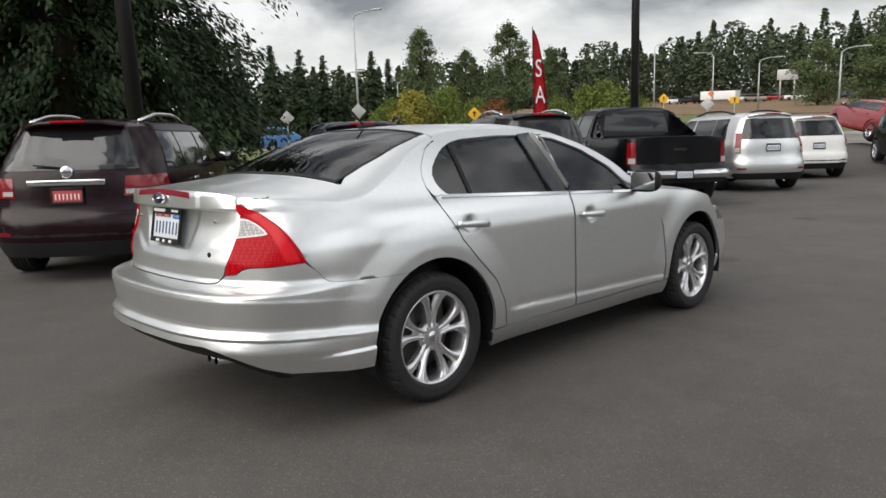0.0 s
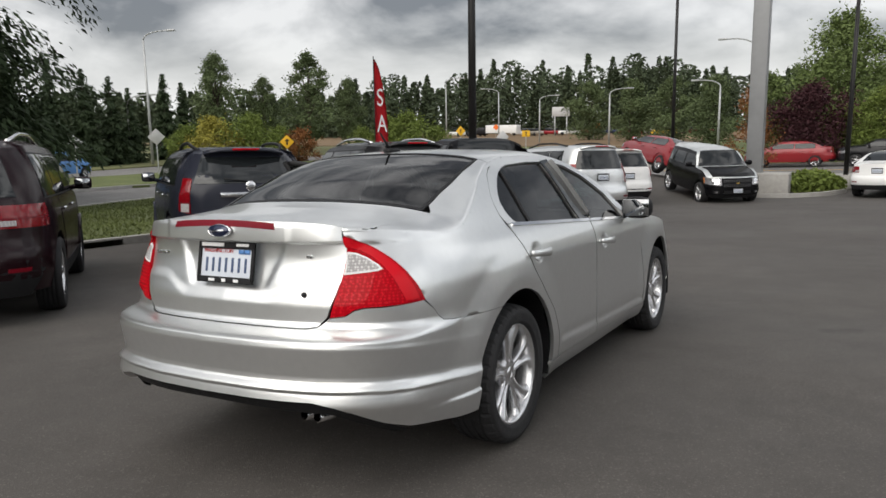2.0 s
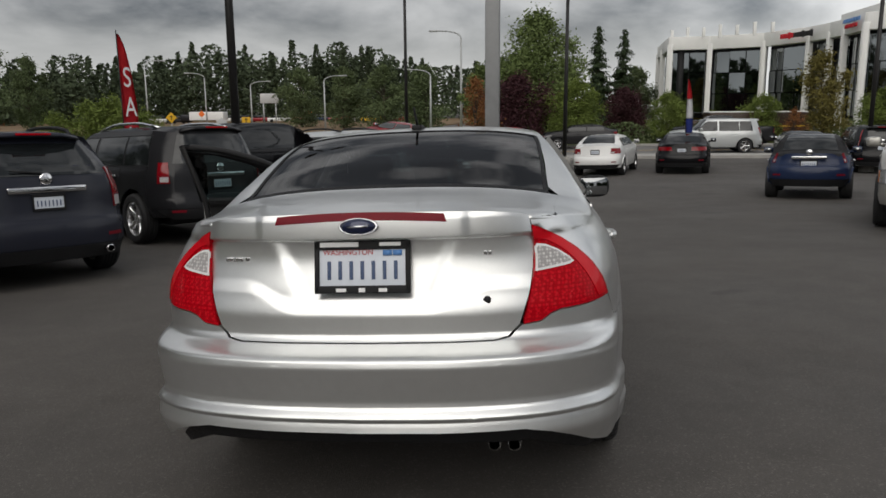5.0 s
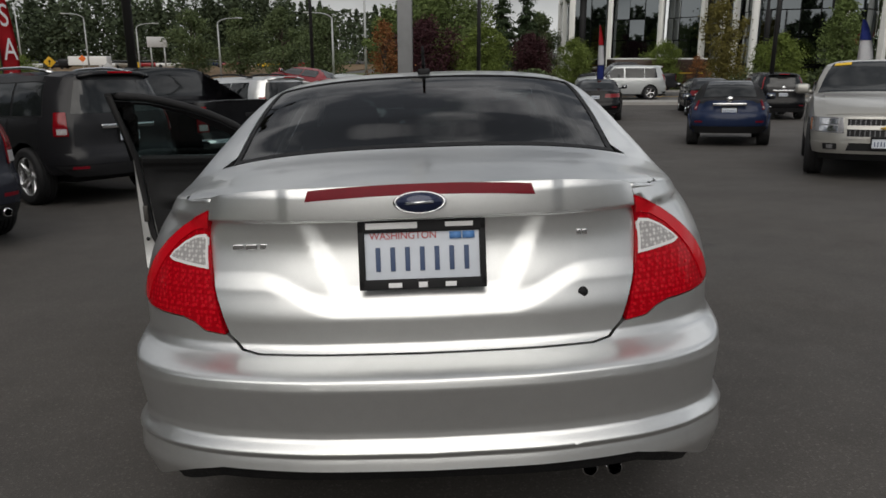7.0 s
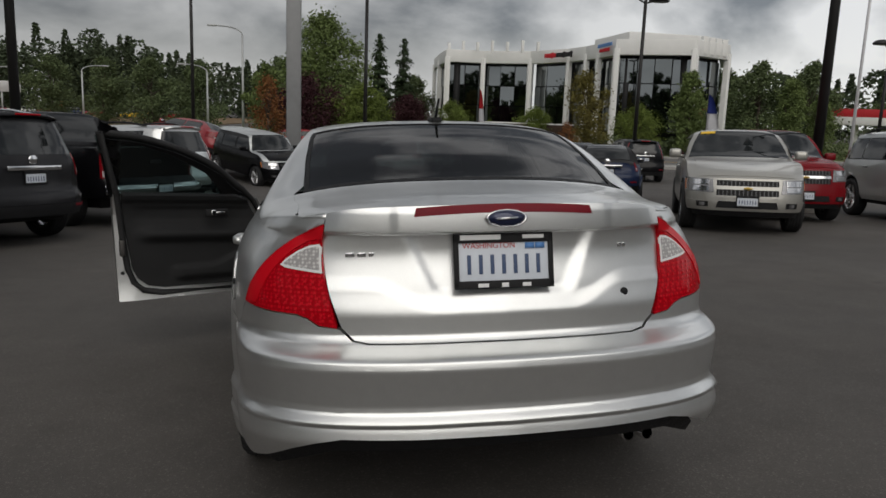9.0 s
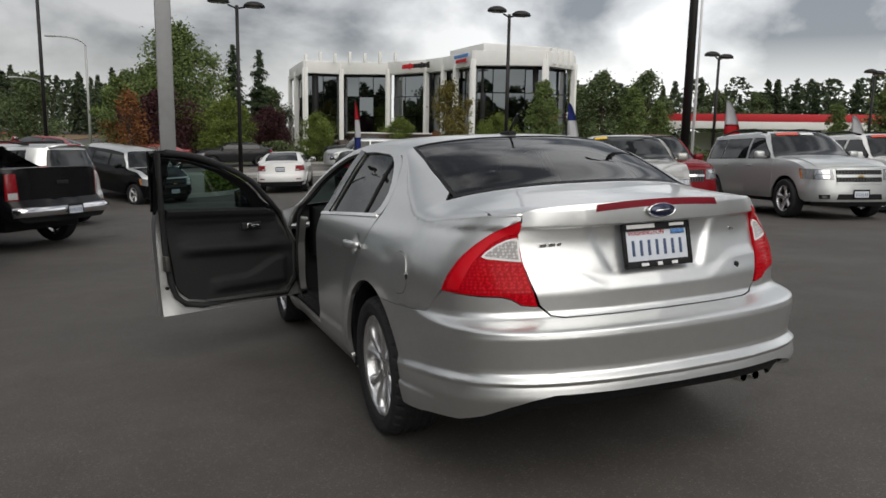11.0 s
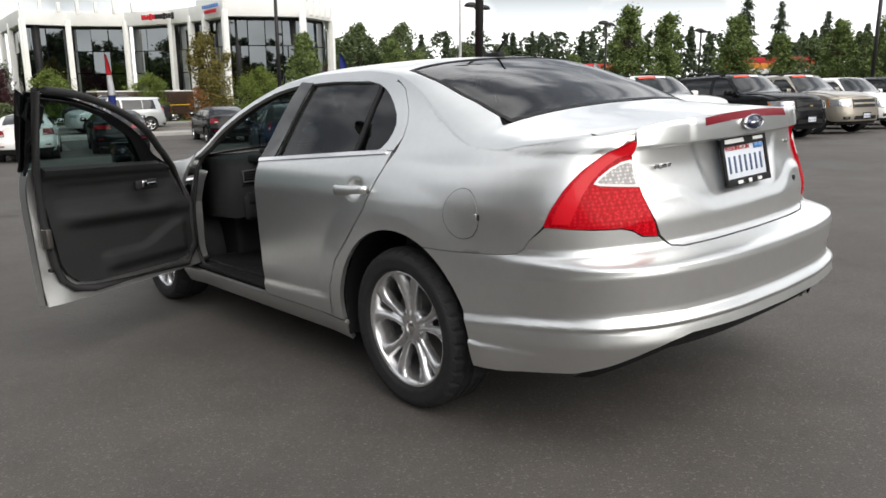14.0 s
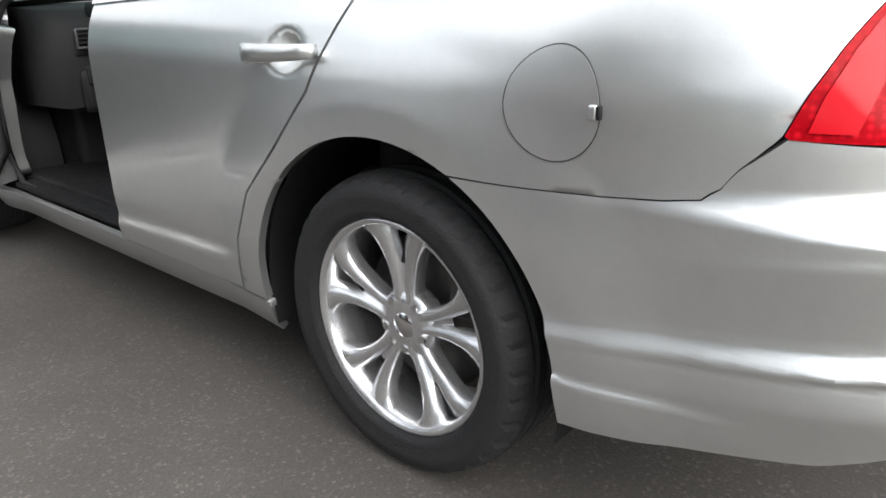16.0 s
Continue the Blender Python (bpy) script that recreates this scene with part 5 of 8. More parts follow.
    if shape != "pickup":
        skirt = [(S.X(W * 0.86) * i / 6, sill + 0.135) for i in range(-6, 7)] + [(S.Y(-ar - 0.06), sill + 0.135), (S.Y(-ar - 0.02), bz - 0.02)] + [(S.X(W * 0.86) * i / 6, bz) for i in range(6, -7, -1)] + [(-S.Y(-ar - 0.02), bz - 0.02), (-S.Y(-ar - 0.06), sill + 0.135)]
        part("rear_bumper", panel([skirt], S.wall, 0.12, 0.06, lip=0.014, offset=0.008, centre=ce), coat, car)
    wz = b + 0.035
    pil = []
    if shape == "suv":
        pil = [(rear + 0.52 + rake * 0.4, 0.28), (0.34, wb * 0.46), (wb * 0.50, wbse - 0.10)]
        upper = lambda y: min(H - 0.17, b + (wbse + 0.02 - y) * (H - b) / (wbse - wt) * 0.86)
    elif shape == "sedan":
        pil = [(0.0, wb * 0.36), (wb * 0.39, wbse - 0.10)]
        upper = lambda y: min(H - 0.15, b + (wbse + 0.02 - y) * (H - b) / (wbse - wt) * 0.84, b + (y + 0.30) * 0.75)
    else:
        pil = [(1.42, wb * 0.60), (wb * 0.63, wbse - 0.10)]
        upper = lambda y: min(H - 0.17, b + (wbse + 0.02 - y) * (H - b) / (wbse - wt) * 0.86)
    for g in (1, -1):
        f = S.mirrored(g)
        for y0, y1 in pil:
            ys = [y0 + (y1 - y0) * i / 6 for i in range(7)]
            poly = S.side([(y0, wz), (y1, wz)] + [(y, max(wz + 0.02, upper(y))) for y in reversed(ys)])
            wn_ = part("side_window", panel([poly], f, 0.25, 0.15, lip=0.003, offset=0.0065, centre=ce), window or GLASS_FAR, car)
            part("window_surround", panel([inset(poly, -0.018)], f, 0.25, 0.15, lip=0.003, offset=0.003, centre=ce), TRIM, wn_)
        # doors, a hair proud, with their handles
        dys = ((0.42, wb * 0.48), (wb * 0.48 + 0.012, wb - 0.46)) if shape != "pickup" else ((1.35, wb * 0.60), (wb * 0.60 + 0.012, wb - 0.50))
        for y0, y1 in dys:
            z0 = sill + 0.08
            lead = ar * 0.55 if (y0 == 0.42) else 0.0
            poly = S.side([(y0 + lead * 0.2, z0), (y1, z0), (y1, b - 0.01), (y0 - 0.02, b - 0.01), (y0 - 0.02, b - 0.3)])
            d = part("door", panel([poly], f, 0.2, 0.12, lip=0.006, offset=0.005, centre=ce), coat, car)
            p = f(S.Y(y0 + 0.16), b - 0.12)
            bm = bmesh.new()
            box(bm, p.x + g * 0.025, p.y, p.z, 0.03, 0.20, 0.032, 0.010)
            part("handle", bm, CHROME if chrome_bar else coat, d)
        p = f(S.Y(wbse - 0.22), b + 0.06)
        bm = bmesh.new()
        box(bm, g * (W + 0.09), p.y, b + 0.10, 0.20, 0.12, 0.15, 0.045)
        rod(bm, (p.x, p.y, b + 0.04), (g * (W + 0.05), p.y, b + 0.07), 0.03, 0.03, 6)
        mir = part("mirror", bm, coat, car, recalc=True)
        bm = bmesh.new()
        box(bm, g * (W + 0.09), p.y - 0.062, b + 0.10, 0.16, 0.004, 0.11)
        part("mirror_glass", bm, MIRROR, mir)
        if cladding:
            poly = S.side([(ar + 0.05, sill - 0.03), (wb - ar - 0.05, sill - 0.03), (wb - ar - 0.02, sill + 0.13), (ar + 0.02, sill + 0.13)])
            part("cladding", panel([poly], f, 0.3, 0.2, lip=0.01, offset=0.010, centre=ce), TRIM, car)
        if rails:
            bm = bmesh.new()
            pts = []
            for i in range(9):
                y = 0.0 + rear + 0.75 + (wt - rear - 0.85) * i / 8
                k = min(range(0, 40), key=lambda q: abs(S.skin(0.9, kr * q / 40 + (q / 40)).y - y))
                c = S.skin(0.84, kr * k / 40 + k / 40)
                pts.append(Vector((g * c.x, y, c.z + 0.07 * min(1.0, 3.5 * min(i, 8 - i) / 8))))
            tube(bm, pts, 0.022, 8)
            part("roof_rail", bm, CHROME if rails == "chrome" else TRIM, car, "roof rail")
        # lamps at the back
        if tail:
            part("tail_light", panel([tail(S)], f, 0.08, 0.08, lip=0.015, offset=0.010, centre=ce), tail_mat or LENS_TAIL, car, "red tail light")
            if lens_low:
                tz = tail(S)
                zlo, s0 = min(z for _, z in tz), min(s for s, _ in tz)
                s1, zhi = max(s for s, _ in tz), max(z for _, z in tz)
                w_, h_ = min(0.15, s1 - s0 - 0.03), max(0.045, 0.24 * (zhi - zlo))
                part("reversing_lens", panel([[(s0 + 0.02, zlo + 0.02), (s0 + w_, zlo + 0.02), (s0 + w_, zlo + 0.02 + h_), (s0 + 0.02, zlo + 0.02 + h_)]], f, 0.1, 0.1, lip=0.004, offset=0.015, centre=ce), LENS_WHITE, car)
                part("lamp_joint", panel([[(s0 + 0.01, zlo + h_ + 0.03), (s1 - 0.01, zlo + h_ + 0.03), (s1 - 0.01, zlo + h_ + 0.042), (s0 + 0.01, zlo + h_ + 0.042)]], f, 0.1, 0.1, lip=0.004, offset=0.014, centre=ce), LENS_DARK, car)
        # headlamps: a clear cover over two bright bowls, with an amber corner
        hz = b - 0.18 - hood_drop
        low_l, top_l = (0.17, 0.055) if front else (0.14, 0.02)
        hl = [(S.FX(W * 0.52), hz - low_l), (S.Y(nose - 0.46), hz - low_l + 0.02), (S.Y(nose - 0.55), hz + top_l - 0.01), (S.FX(W * 0.54), hz + top_l - 0.02)]
        lamp = part("headlamp", panel([hl], f, 0.08, 0.08, lip=0.01, offset=0.008, centre=ce), HEADLAMP, car, "clear headlamp")
        if front:
            for z0, z1 in ((hz - low_l + 0.025, hz - 0.075), (hz - 0.055, hz + top_l - 0.035)):
                bowl = [(S.FX(W * 0.84), z0), (S.FX(W * 0.60), z0), (S.FX(W * 0.60), z1), (S.FX(W * 0.84), z1)]
                part("lamp_reflector", panel([bowl], f, 0.08, 0.05, lip=0.012, offset=0.013, centre=ce), CHROME, lamp, "bright headlamp reflector")
            part("indicator", panel([[(S.Y(nose - 0.50), hz - low_l + 0.03), (S.Y(nose - 0.53), hz + 0.02), (S.Y(nose - 0.46), hz + 0.02), (S.Y(nose - 0.44), hz - low_l + 0.03)]], f, 0.1, 0.1, lip=0.004, offset=0.013, centre=ce), AMBER, lamp)
    # back: window, lid seam, plate, bars
    if shape == "suv":
        zb, zt = b + 0.05, H - 0.16
        x0, x1 = W * 0.76, W * 0.66
        wnd = [(S.X(x0) * i / 5, zb) for i in range(-5, 6)] + [(S.X(x1) * i / 5, zt) for i in range(5, -6, -1)]
        rwin = part("rear_window", panel([wnd], S.wall, 0.15, 0.12, lip=0.004, offset=0.006, centre=ce), GLASS_FAR, car, "dark rear window")
        gate = [(S.X(W * 0.74) * i / 5, 0.70) for i in range(-5, 6)] + [(S.X(W * 0.72) * i / 5, b + 0.03) for i in range(5, -6, -1)]
        lid = part("tailgate", panel([gate], S.wall, 0.12, 0.08, lip=0.012, offset=0.007, centre=ce), coat, car)
        sp = [S.skin(a, 0.0) for a in (-0.95, -0.6, 0, 0.6, 0.95)]
        bm = bmesh.new()
        row = [[bm.verts.new(p + Vector((0, dy, dz))) for dy, dz in ((0.25, 0.03), (-0.06, 0.012), (-0.13, -0.025), (-0.05, -0.045), (0.2, -0.04))] for p in sp]
        for A, B in zip(row, row[1:]):
            for i in range(5):
                bm.faces.new((A[i], A[(i + 1) % 5], B[(i + 1) % 5], B[i]))
        bm.faces.new(row[0]), bm.faces.new(list(reversed(row[-1])))
        spo = part("spoiler", bm, roof or coat, car, recalc=True)
        if stop_light:
            bm = bmesh.new()
            p = S.skin(0, 0.0)
            box(bm, 0, p.y - 0.118, p.z - 0.012, 0.34, 0.03, 0.022, 0.004)
            part("brake_light", bm, LENS, spo, "red high brake light")
        if wiper:
            p = S.wall(0, zb + 0.05)
            bm = bmesh.new()
            rod(bm, (0.0, p.y - 0.03, zb + 0.02), (-0.32, p.y - 0.02, zb + 0.06), 0.012, 0.008, 6)
            part("wiper", bm, TRIM, car, "black rear wiper")
    else:
        k0, k1 = (2.15, 3.95) if shape == "sedan" else (3.05, 3.9)
        part("rear_window", panel([[(-0.72, k0), (0.72, k0), (0.80, k1), (-0.80, k1)]], S.skin, 0.2, 0.2, lip=0.004, offset=0.005, centre=ce), GLASS_FAR, car, "dark rear window")
        gate = [(S.X(W * 0.66) * i / 5, 0.72) for i in range(-5, 6)] + [(S.X(W * 0.64) * i / 5, b - 0.03) for i in range(5, -6, -1)]
        if shape == "pickup":
            gate = [(S.X(W * 0.80) * i / 5, 0.80) for i in range(-5, 6)] + [(S.X(W * 0.80) * i / 5, b - 0.01) for i in range(5, -6, -1)]
        lid = part("tailgate" if shape == "pickup" else "boot_lid", panel([gate], S.wall, 0.12, 0.06, lip=0.012, offset=0.007, centre=ce), coat, car)
    pz = plate_z or (0.90 if shape == "suv" else 0.86)
    if shape == "pickup":
        pz = 0.62
        bm = bmesh.new()
        tube(bm, [S.wall(math.copysign(S.X(W * 0.92 * abs(i) / 6), i), 0.62) + Vector((0, -0.03, 0)) for i in range(-6, 7)], 0.085, 10)
        part("step_bumper", bm, CHROME, car, "chrome rear step bumper")
        p = S.wall(0, 1.02)
        bm = bmesh.new()
        box(bm, 0, p.y - 0.012, 1.05, 0.24, 0.02, 0.07, 0.015)
        part("tailgate_handle", bm, TRIM, lid)
    p = S.wall(0, pz)
    if plate:
        number_plate(car, Matrix.Translation((0, p.y - (0.12 if shape == "pickup" else 0.022), pz)), TRIM, face=plate_face)
        pf = S.wall(S.s[-1], 0.52)
        number_plate(car, Matrix.Translation((0, pf.y + 0.03, 0.50)) @ Matrix.Rotation(math.pi, 4, "Z"), TRIM)
    if chrome_bar:
        bm = bmesh.new()
        box(bm, 0, p.y - 0.012, pz + 0.130, W * 0.80, 0.035, 0.062, 0.012)
        part("chrome_bar", bm, CHROME, lid, "chrome tailgate bar")
        bm = bmesh.new()
        lathe(bm, [(0, 0.012), (0.05, 0.012), (0.065, 0.004), (0.065, 0)], 18)
        part("badge", bm, CHROME, lid, "round chrome badge", Matrix.Translation((0, p.y - 0.01 + 0.02, pz + 0.235)) @ Matrix.Rotation(radians(-90), 4, "Z"))
    low_b = [(S.X(W * 0.8) * i / 6, sill - 0.02) for i in range(-6, 7)] + [(S.X(W * 0.92) * i / 6, sill + (0.30 if cladding else 0.12)) for i in range(6, -7, -1)]
    part("lower_bumper", panel([low_b], S.wall, 0.15, 0.1, lip=0.02, offset=0.008, centre=ce), TRIM, car, "black lower bumper")
    for g in ((1, -1) if exhaust else ()):
        bm = bmesh.new()
        lathe(bm, [(0.035, 0.0), (0.042, 0.004), (0.042, 0.14), (0.036, 0.14), (0.036, 0)], 14)
        part("exhaust_tip", bm, CHROME, car, "chrome exhaust tip", Matrix.Translation((g * W * 0.6, rear + 0.0, sill + 0.06)) @ Matrix.Rotation(radians(90), 4, "Z"))
    if shape != "pickup" and not front:
        for g in (1, -1):
            part("reflector", panel([[(S.X(W * 0.62), 0.50), (S.X(W * 0.80), 0.50), (S.X(W * 0.80), 0.535), (S.X(W * 0.62), 0.535)]], S.mirrored(g), 0.1, 0.1, lip=0.004, offset=0.012, centre=ce), LENS_DARK, car)
    # front: grille, bars, lower grille
    if front:
        gz_ = b - 0.24 - hood_drop
        rw = S.s[-1]
        wallf = lambda s, z: S.wall(s, z) if s <= rw else S.mirrored(-1)(2 * rw - s, z)
        hw = rw - S.FX(W * 0.48)
        gr = part("grille", panel([[(rw - hw, gz_ - 0.15), (rw + hw, gz_ - 0.15), (rw + hw, gz_ + 0.08), (rw - hw, gz_ + 0.08)]], wallf, 0.15, 0.1, lip=0.01, offset=0.007, centre=ce), TRIM, car, "black grille")
        for zz, hh in (((gz_ - 0.035, 0.022),) if lines < 2 else ((gz_ - 0.165, 0.016), (gz_ - 0.035, 0.026), (gz_ + 0.09, 0.016))):
            part("grille_bar", panel([[(rw - hw, zz - hh), (rw + hw, zz - hh), (rw + hw, zz + hh), (rw - hw, zz + hh)]], wallf, 0.15, 0.1, lip=0.012, offset=0.022, centre=ce), CHROME if lines < 2 else coat, gr, "bright grille bar")
        for q in range(-7, 8):
            sq = rw + hw * q / 7.6
            part("grille_slat", panel([[(sq - 0.006, gz_ - 0.15), (sq + 0.006, gz_ - 0.15), (sq + 0.006, gz_ + 0.08), (sq - 0.006, gz_ + 0.08)]], wallf, 0.1, 0.1, lip=0.006, offset=0.012, centre=ce), STEEL_GREY, gr)
        pb = wallf(rw, gz_ - 0.035)
        bm = bmesh.new()
        box(bm, 0, pb.y + 0.03, gz_ - 0.035, 0.12, 0.016, 0.026, 0.006)
        box(bm, 0, pb.y + 0.03, gz_ - 0.035, 0.05, 0.018, 0.042, 0.006)
        part("badge", bm, BADGE_GOLD, gr, "small gold badge")
        # bumper: a proud skin with a lower intake, two fog lamps and a dark chin
        hb = rw - S.FX(W * 0.93)
        part("front_bumper", panel([[(rw - hb, 0.36), (rw + hb, 0.36), (rw + hb, gz_ - 0.225), (rw - hb, gz_ - 0.225)]], wallf, 0.12, 0.06, lip=0.02, offset=0.016, centre=ce), coat, car)
        hw2 = rw - S.FX(W * 0.48)
        part("lower_grille", panel([[(rw - hw2, 0.40), (rw + hw2, 0.40), (rw + hw2 * 0.93, 0.50), (rw - hw2 * 0.93, 0.50)]], wallf, 0.15, 0.1, lip=0.01, offset=0.022, centre=ce), TRIM, car)
        hc = rw - S.FX(W * 0.88)
        part("chin", panel([[(rw - hc, 0.27), (rw + hc, 0.27), (rw + hc, 0.355), (rw - hc, 0.355)]], wallf, 0.15, 0.1, lip=0.01, offset=0.004, centre=ce), TRIM, car)
        for g in (1, -1):
            fog = part("fog_lamp", panel([[(S.FX(W * 0.78), 0.41), (S.FX(W * 0.60), 0.41), (S.FX(W * 0.60), 0.49), (S.FX(W * 0.78), 0.49)]], S.mirrored(g), 0.1, 0.1, lip=0.01, offset=0.022, centre=ce), TRIM, car)
            part("fog_lens", panel([[(S.FX(W * 0.73), 0.425), (S.FX(W * 0.65), 0.425), (S.FX(W * 0.65), 0.475), (S.FX(W * 0.73), 0.475)]], S.mirrored(g), 0.1, 0.1, lip=0.006, offset=0.027, centre=ce), HEADLAMP, fog)
    if sticker is not None:
        for i, (a0, a1, mt) in enumerate(((0.12, 0.74, sticker), (-0.34, 0.06, WHITE_INK))):
            if sticker == BANNER_Y:
                if i == 1:
                    continue
                a0, a1 = 0.50, 0.82
            part("windscreen_banner", panel([[(a0, kr + 1.20), (a1, kr + 1.20), (a1, kr + 1.40), (a0, kr + 1.40)]], S.skin, 0.2, 0.3, lip=0.002, offset=0.010, centre=ce), mt, car, "bright windscreen sale banner" if i == 0 else "")
    for x, y, g in ((W - 0.125, 0, 1), (-W + 0.125, 0, -1), (W - 0.125, wb, 1), (-W + 0.125, wb, -1)):
        wheel(car, x, y, r, 0.235, r * 0.66, g, spokes, False, turn=y)
    bm = bmesh.new()
    tail_in = min(0.65, ro - 0.30)
    box(bm, 0, (wb + 0.60 - tail_in) / 2, 0.55, (W - 0.27) * 2, wb + 0.60 + tail_in, 0.50, 0.05)
    box(bm, 0, wb / 2, 0.42, (W - 0.12) * 2, wb - 2 * ar - 0.06, 0.24, 0.03)
    part("underbody", bm, TRIM, car)
    return car


def upright_tail(x0, z0, z1, wrap, slope=0.0):
    return lambda S: [(S.X(S.W * x0), z0), (S.Y(S.rear + wrap), z0 + slope), (S.Y(S.rear + wrap), z1), (S.X(S.W * (x0 + 0.03)), z1 - slope * 0.3)]


CHAMPAGNE = paint("champagne_paint", (0.42, 0.41, 0.38), 0.6)
BADGE_GOLD = material("badge_gold", (0.55, 0.38, 0.10), 0.3, 0.7)
BANNER = material("red_banner", (0.75, 0.09, 0.05), 0.5)
BANNER_Y = material("yellow_sticker", (0.8, 0.5, 0.03), 0.5)
ROW = "vehicles parked nose-out along the street side"
FACING = "vehicles facing the sedan across the lot"
FARROW = "cars along the far kerb"
vehicle("maroon_suv", stand(-5.2, 0.55, 52), "dark maroon suv with silver roof rails, parked on the lot", MAROON, W=0.945, H=1.70, ro=1.02, wb=2.70, belt_z=1.10, rake=0.26, tail=upright_tail(0.56, 0.88, 1.08, 0.50), rails="chrome", cladding=True, chrome_bar=True, wiper=True, group=ROW, plate_face=PLATE_RED)
vehicle("slate_suv", stand(-5.2, 4.3, 54), "dark slate-blue crossover with tall red tail lights", SLATE, W=0.955, H=1.66, wb=2.80, ro=0.98, belt_z=1.12, rake=0.34, r=0.37, tail=upright_tail(0.76, 0.80, 1.24, 0.30, 0.03), rails=True, chrome_bar=True, wiper=True, exhaust=True, group=ROW)
vehicle("graphite_suv", stand(-4.93, 7.9, 54), "dark graphite off-road suv with black roof rails", GRAPHITE, W=0.955, H=1.78, wb=2.79, ro=1.05, belt_z=1.15, rake=0.14, r=0.385, sill=0.42, tail=upright_tail(0.78, 0.92, 1.22, 0.32), rails="chrome", chrome_bar=True, group=ROW)
vehicle("black_pickup", stand(-3.97, 10.6, 52), "glossy black pickup truck with a chrome step bumper", BLACK, "pickup", W=1.03, H=1.93, wb=3.64, ro=1.18, fo=0.95, belt_z=1.27, r=0.39, sill=0.48, ws=(0.30, 0.60), tail=upright_tail(0.77, 0.80, 1.20, 0.18), group=ROW, category="pickup truck")
vehicle("silver_suv", stand(-3.9, 14.8, 50), "light silver suv with dark rear glass and roof rack", SILVER, W=0.95, H=1.78, wb=2.87, ro=0.98, belt_z=1.12, rake=0.14, r=0.375, tail=upright_tail(0.82, 0.86, 1.30, 0.12), rails=True, group=ROW, plate_z=0.98)
vehicle("white_suv", stand(-4.5, 19.6, 42), "plain white suv, parked on the lot", WHITE, W=0.97, H=1.74, wb=3.0, ro=1.0, belt_z=1.12, rake=0.2, r=0.375, tail=upright_tail(0.80, 0.88, 1.16, 0.32), cladding=True, group=ROW)
vehicle("red_sedan", stand(-4.4, 27.2, 45), "red sedan parked at the top of the ramp", RED, "sedan", W=0.92, H=1.46, wb=2.75, belt_z=1.02, r=0.33, tail=upright_tail(0.6, 0.78, 0.98, 0.45), group=ROW)
vehicle("black_hatchback", stand(-3.0, 23.6, 214, 0.04), "black boxy hatchback with its nose towards the lot", BLACK, W=0.89, H=1.61, wb=2.55, ro=0.72, fo=0.83, belt_z=1.05, rake=0.05, r=0.33, ws=(0.26, 0.45), tail=upright_tail(0.8, 0.9, 1.3, 0.2), front=True, hood_drop=0.05, lines=2, roof=PEWTER)
vehicle("white_sedan", stand(2.8, 24.4, -15), "clean white sedan by the far kerb", WHITE, "sedan", W=0.895, H=1.45, wb=2.85, ro=1.05, belt_z=1.03, r=0.33, tail=upright_tail(0.58, 0.80, 0.99, 0.40), group=FARROW)
vehicle("black_sedan", stand(5.75, 24.7, -13), "black sedan with wide red tail lights", BLACK, "sedan", W=0.92, H=1.44, wb=2.73, ro=1.05, belt_z=1.02, r=0.33, tail=upright_tail(0.34, 0.84, 0.97, 0.35), group=FARROW, lens_low=False)
vehicle("dark_sedan", stand(10.5, 26.4, -12), "dark blue sedan by the far kerb", BLACK, "sedan", W=0.90, H=1.43, wb=2.70, belt_z=1.02, r=0.33, tail=upright_tail(0.6, 0.80, 0.98, 0.35), group=FARROW)
vehicle("navy_convertible", stand(6.3, 13.5, -20), "dark blue convertible with a black soft top", BLUE, "sedan", W=0.84, H=1.37, wb=2.47, ro=0.70, fo=0.62, belt_z=0.90, r=0.30, roof=TRIM, tail=upright_tail(0.76, 0.76, 0.96, 0.20), ws=(0.30, 0.42), chrome_bar=True, stop_light=False, plate_z=0.74, tail_mat=LENS_DARK)
vehicle("dark_crossover", stand(12.4, 24.9, -12), "dark crossover by the far kerb with tall lights", BLACK, W=0.91, H=1.66, wb=2.62, belt_z=1.10, rake=0.2, r=0.35, tail=upright_tail(0.80, 0.95, 1.5, 0.16), group=FARROW, chrome_bar=True)


def facing(name, fx, fy, yaw, label, coat, **k):
    """A vehicle whose front axle stands at (fx, fy)."""
    wb = k.get("wb", 2.95)
    h = radians(yaw)
    return vehicle(name, stand(fx + wb * math.sin(h), fy - wb * math.cos(h), yaw), label, coat, front=True, group=FACING, **k)


BIG = dict(W=0.95, H=1.76, wb=2.95, ro=1.05, fo=1.0, belt_z=1.15, rake=0.12, r=0.385, sill=0.38, ws=(0.36, 0.66), hood_drop=0.04, tail=upright_tail(0.86, 0.95, 1.4, 0.12), lines=2, sticker=BANNER, rails=True)
facing("champagne_suv", 6.2, 7.72, 155, "silver-beige suv with a twin-bar grille and a yellow sticker", CHAMPAGNE, W=0.91, H=1.64, wb=2.80, ro=1.0, fo=0.92, belt_z=1.10, rake=0.14, r=0.37, sill=0.36, ws=(0.38, 0.66), tail=upright_tail(0.84, 0.9, 1.3, 0.12), lines=2, hood_drop=0.13, sticker=BANNER_Y)
facing("red_suv", 8.3, 9.6, 166, "dark red suv facing the lot", DARK_RED, W=0.93, H=1.72, wb=2.7, belt_z=1.1, tail=upright_tail(0.84, 0.9, 1.3, 0.12), lines=0)
facing("big_silver_suv", 10.75, 7.65, 165, "large silver suv with a red windscreen banner", PEWTER, **BIG)
facing("big_white_suv", 13.8, 7.85, 165, "large white suv with a red windscreen banner", WHITE, **BIG)
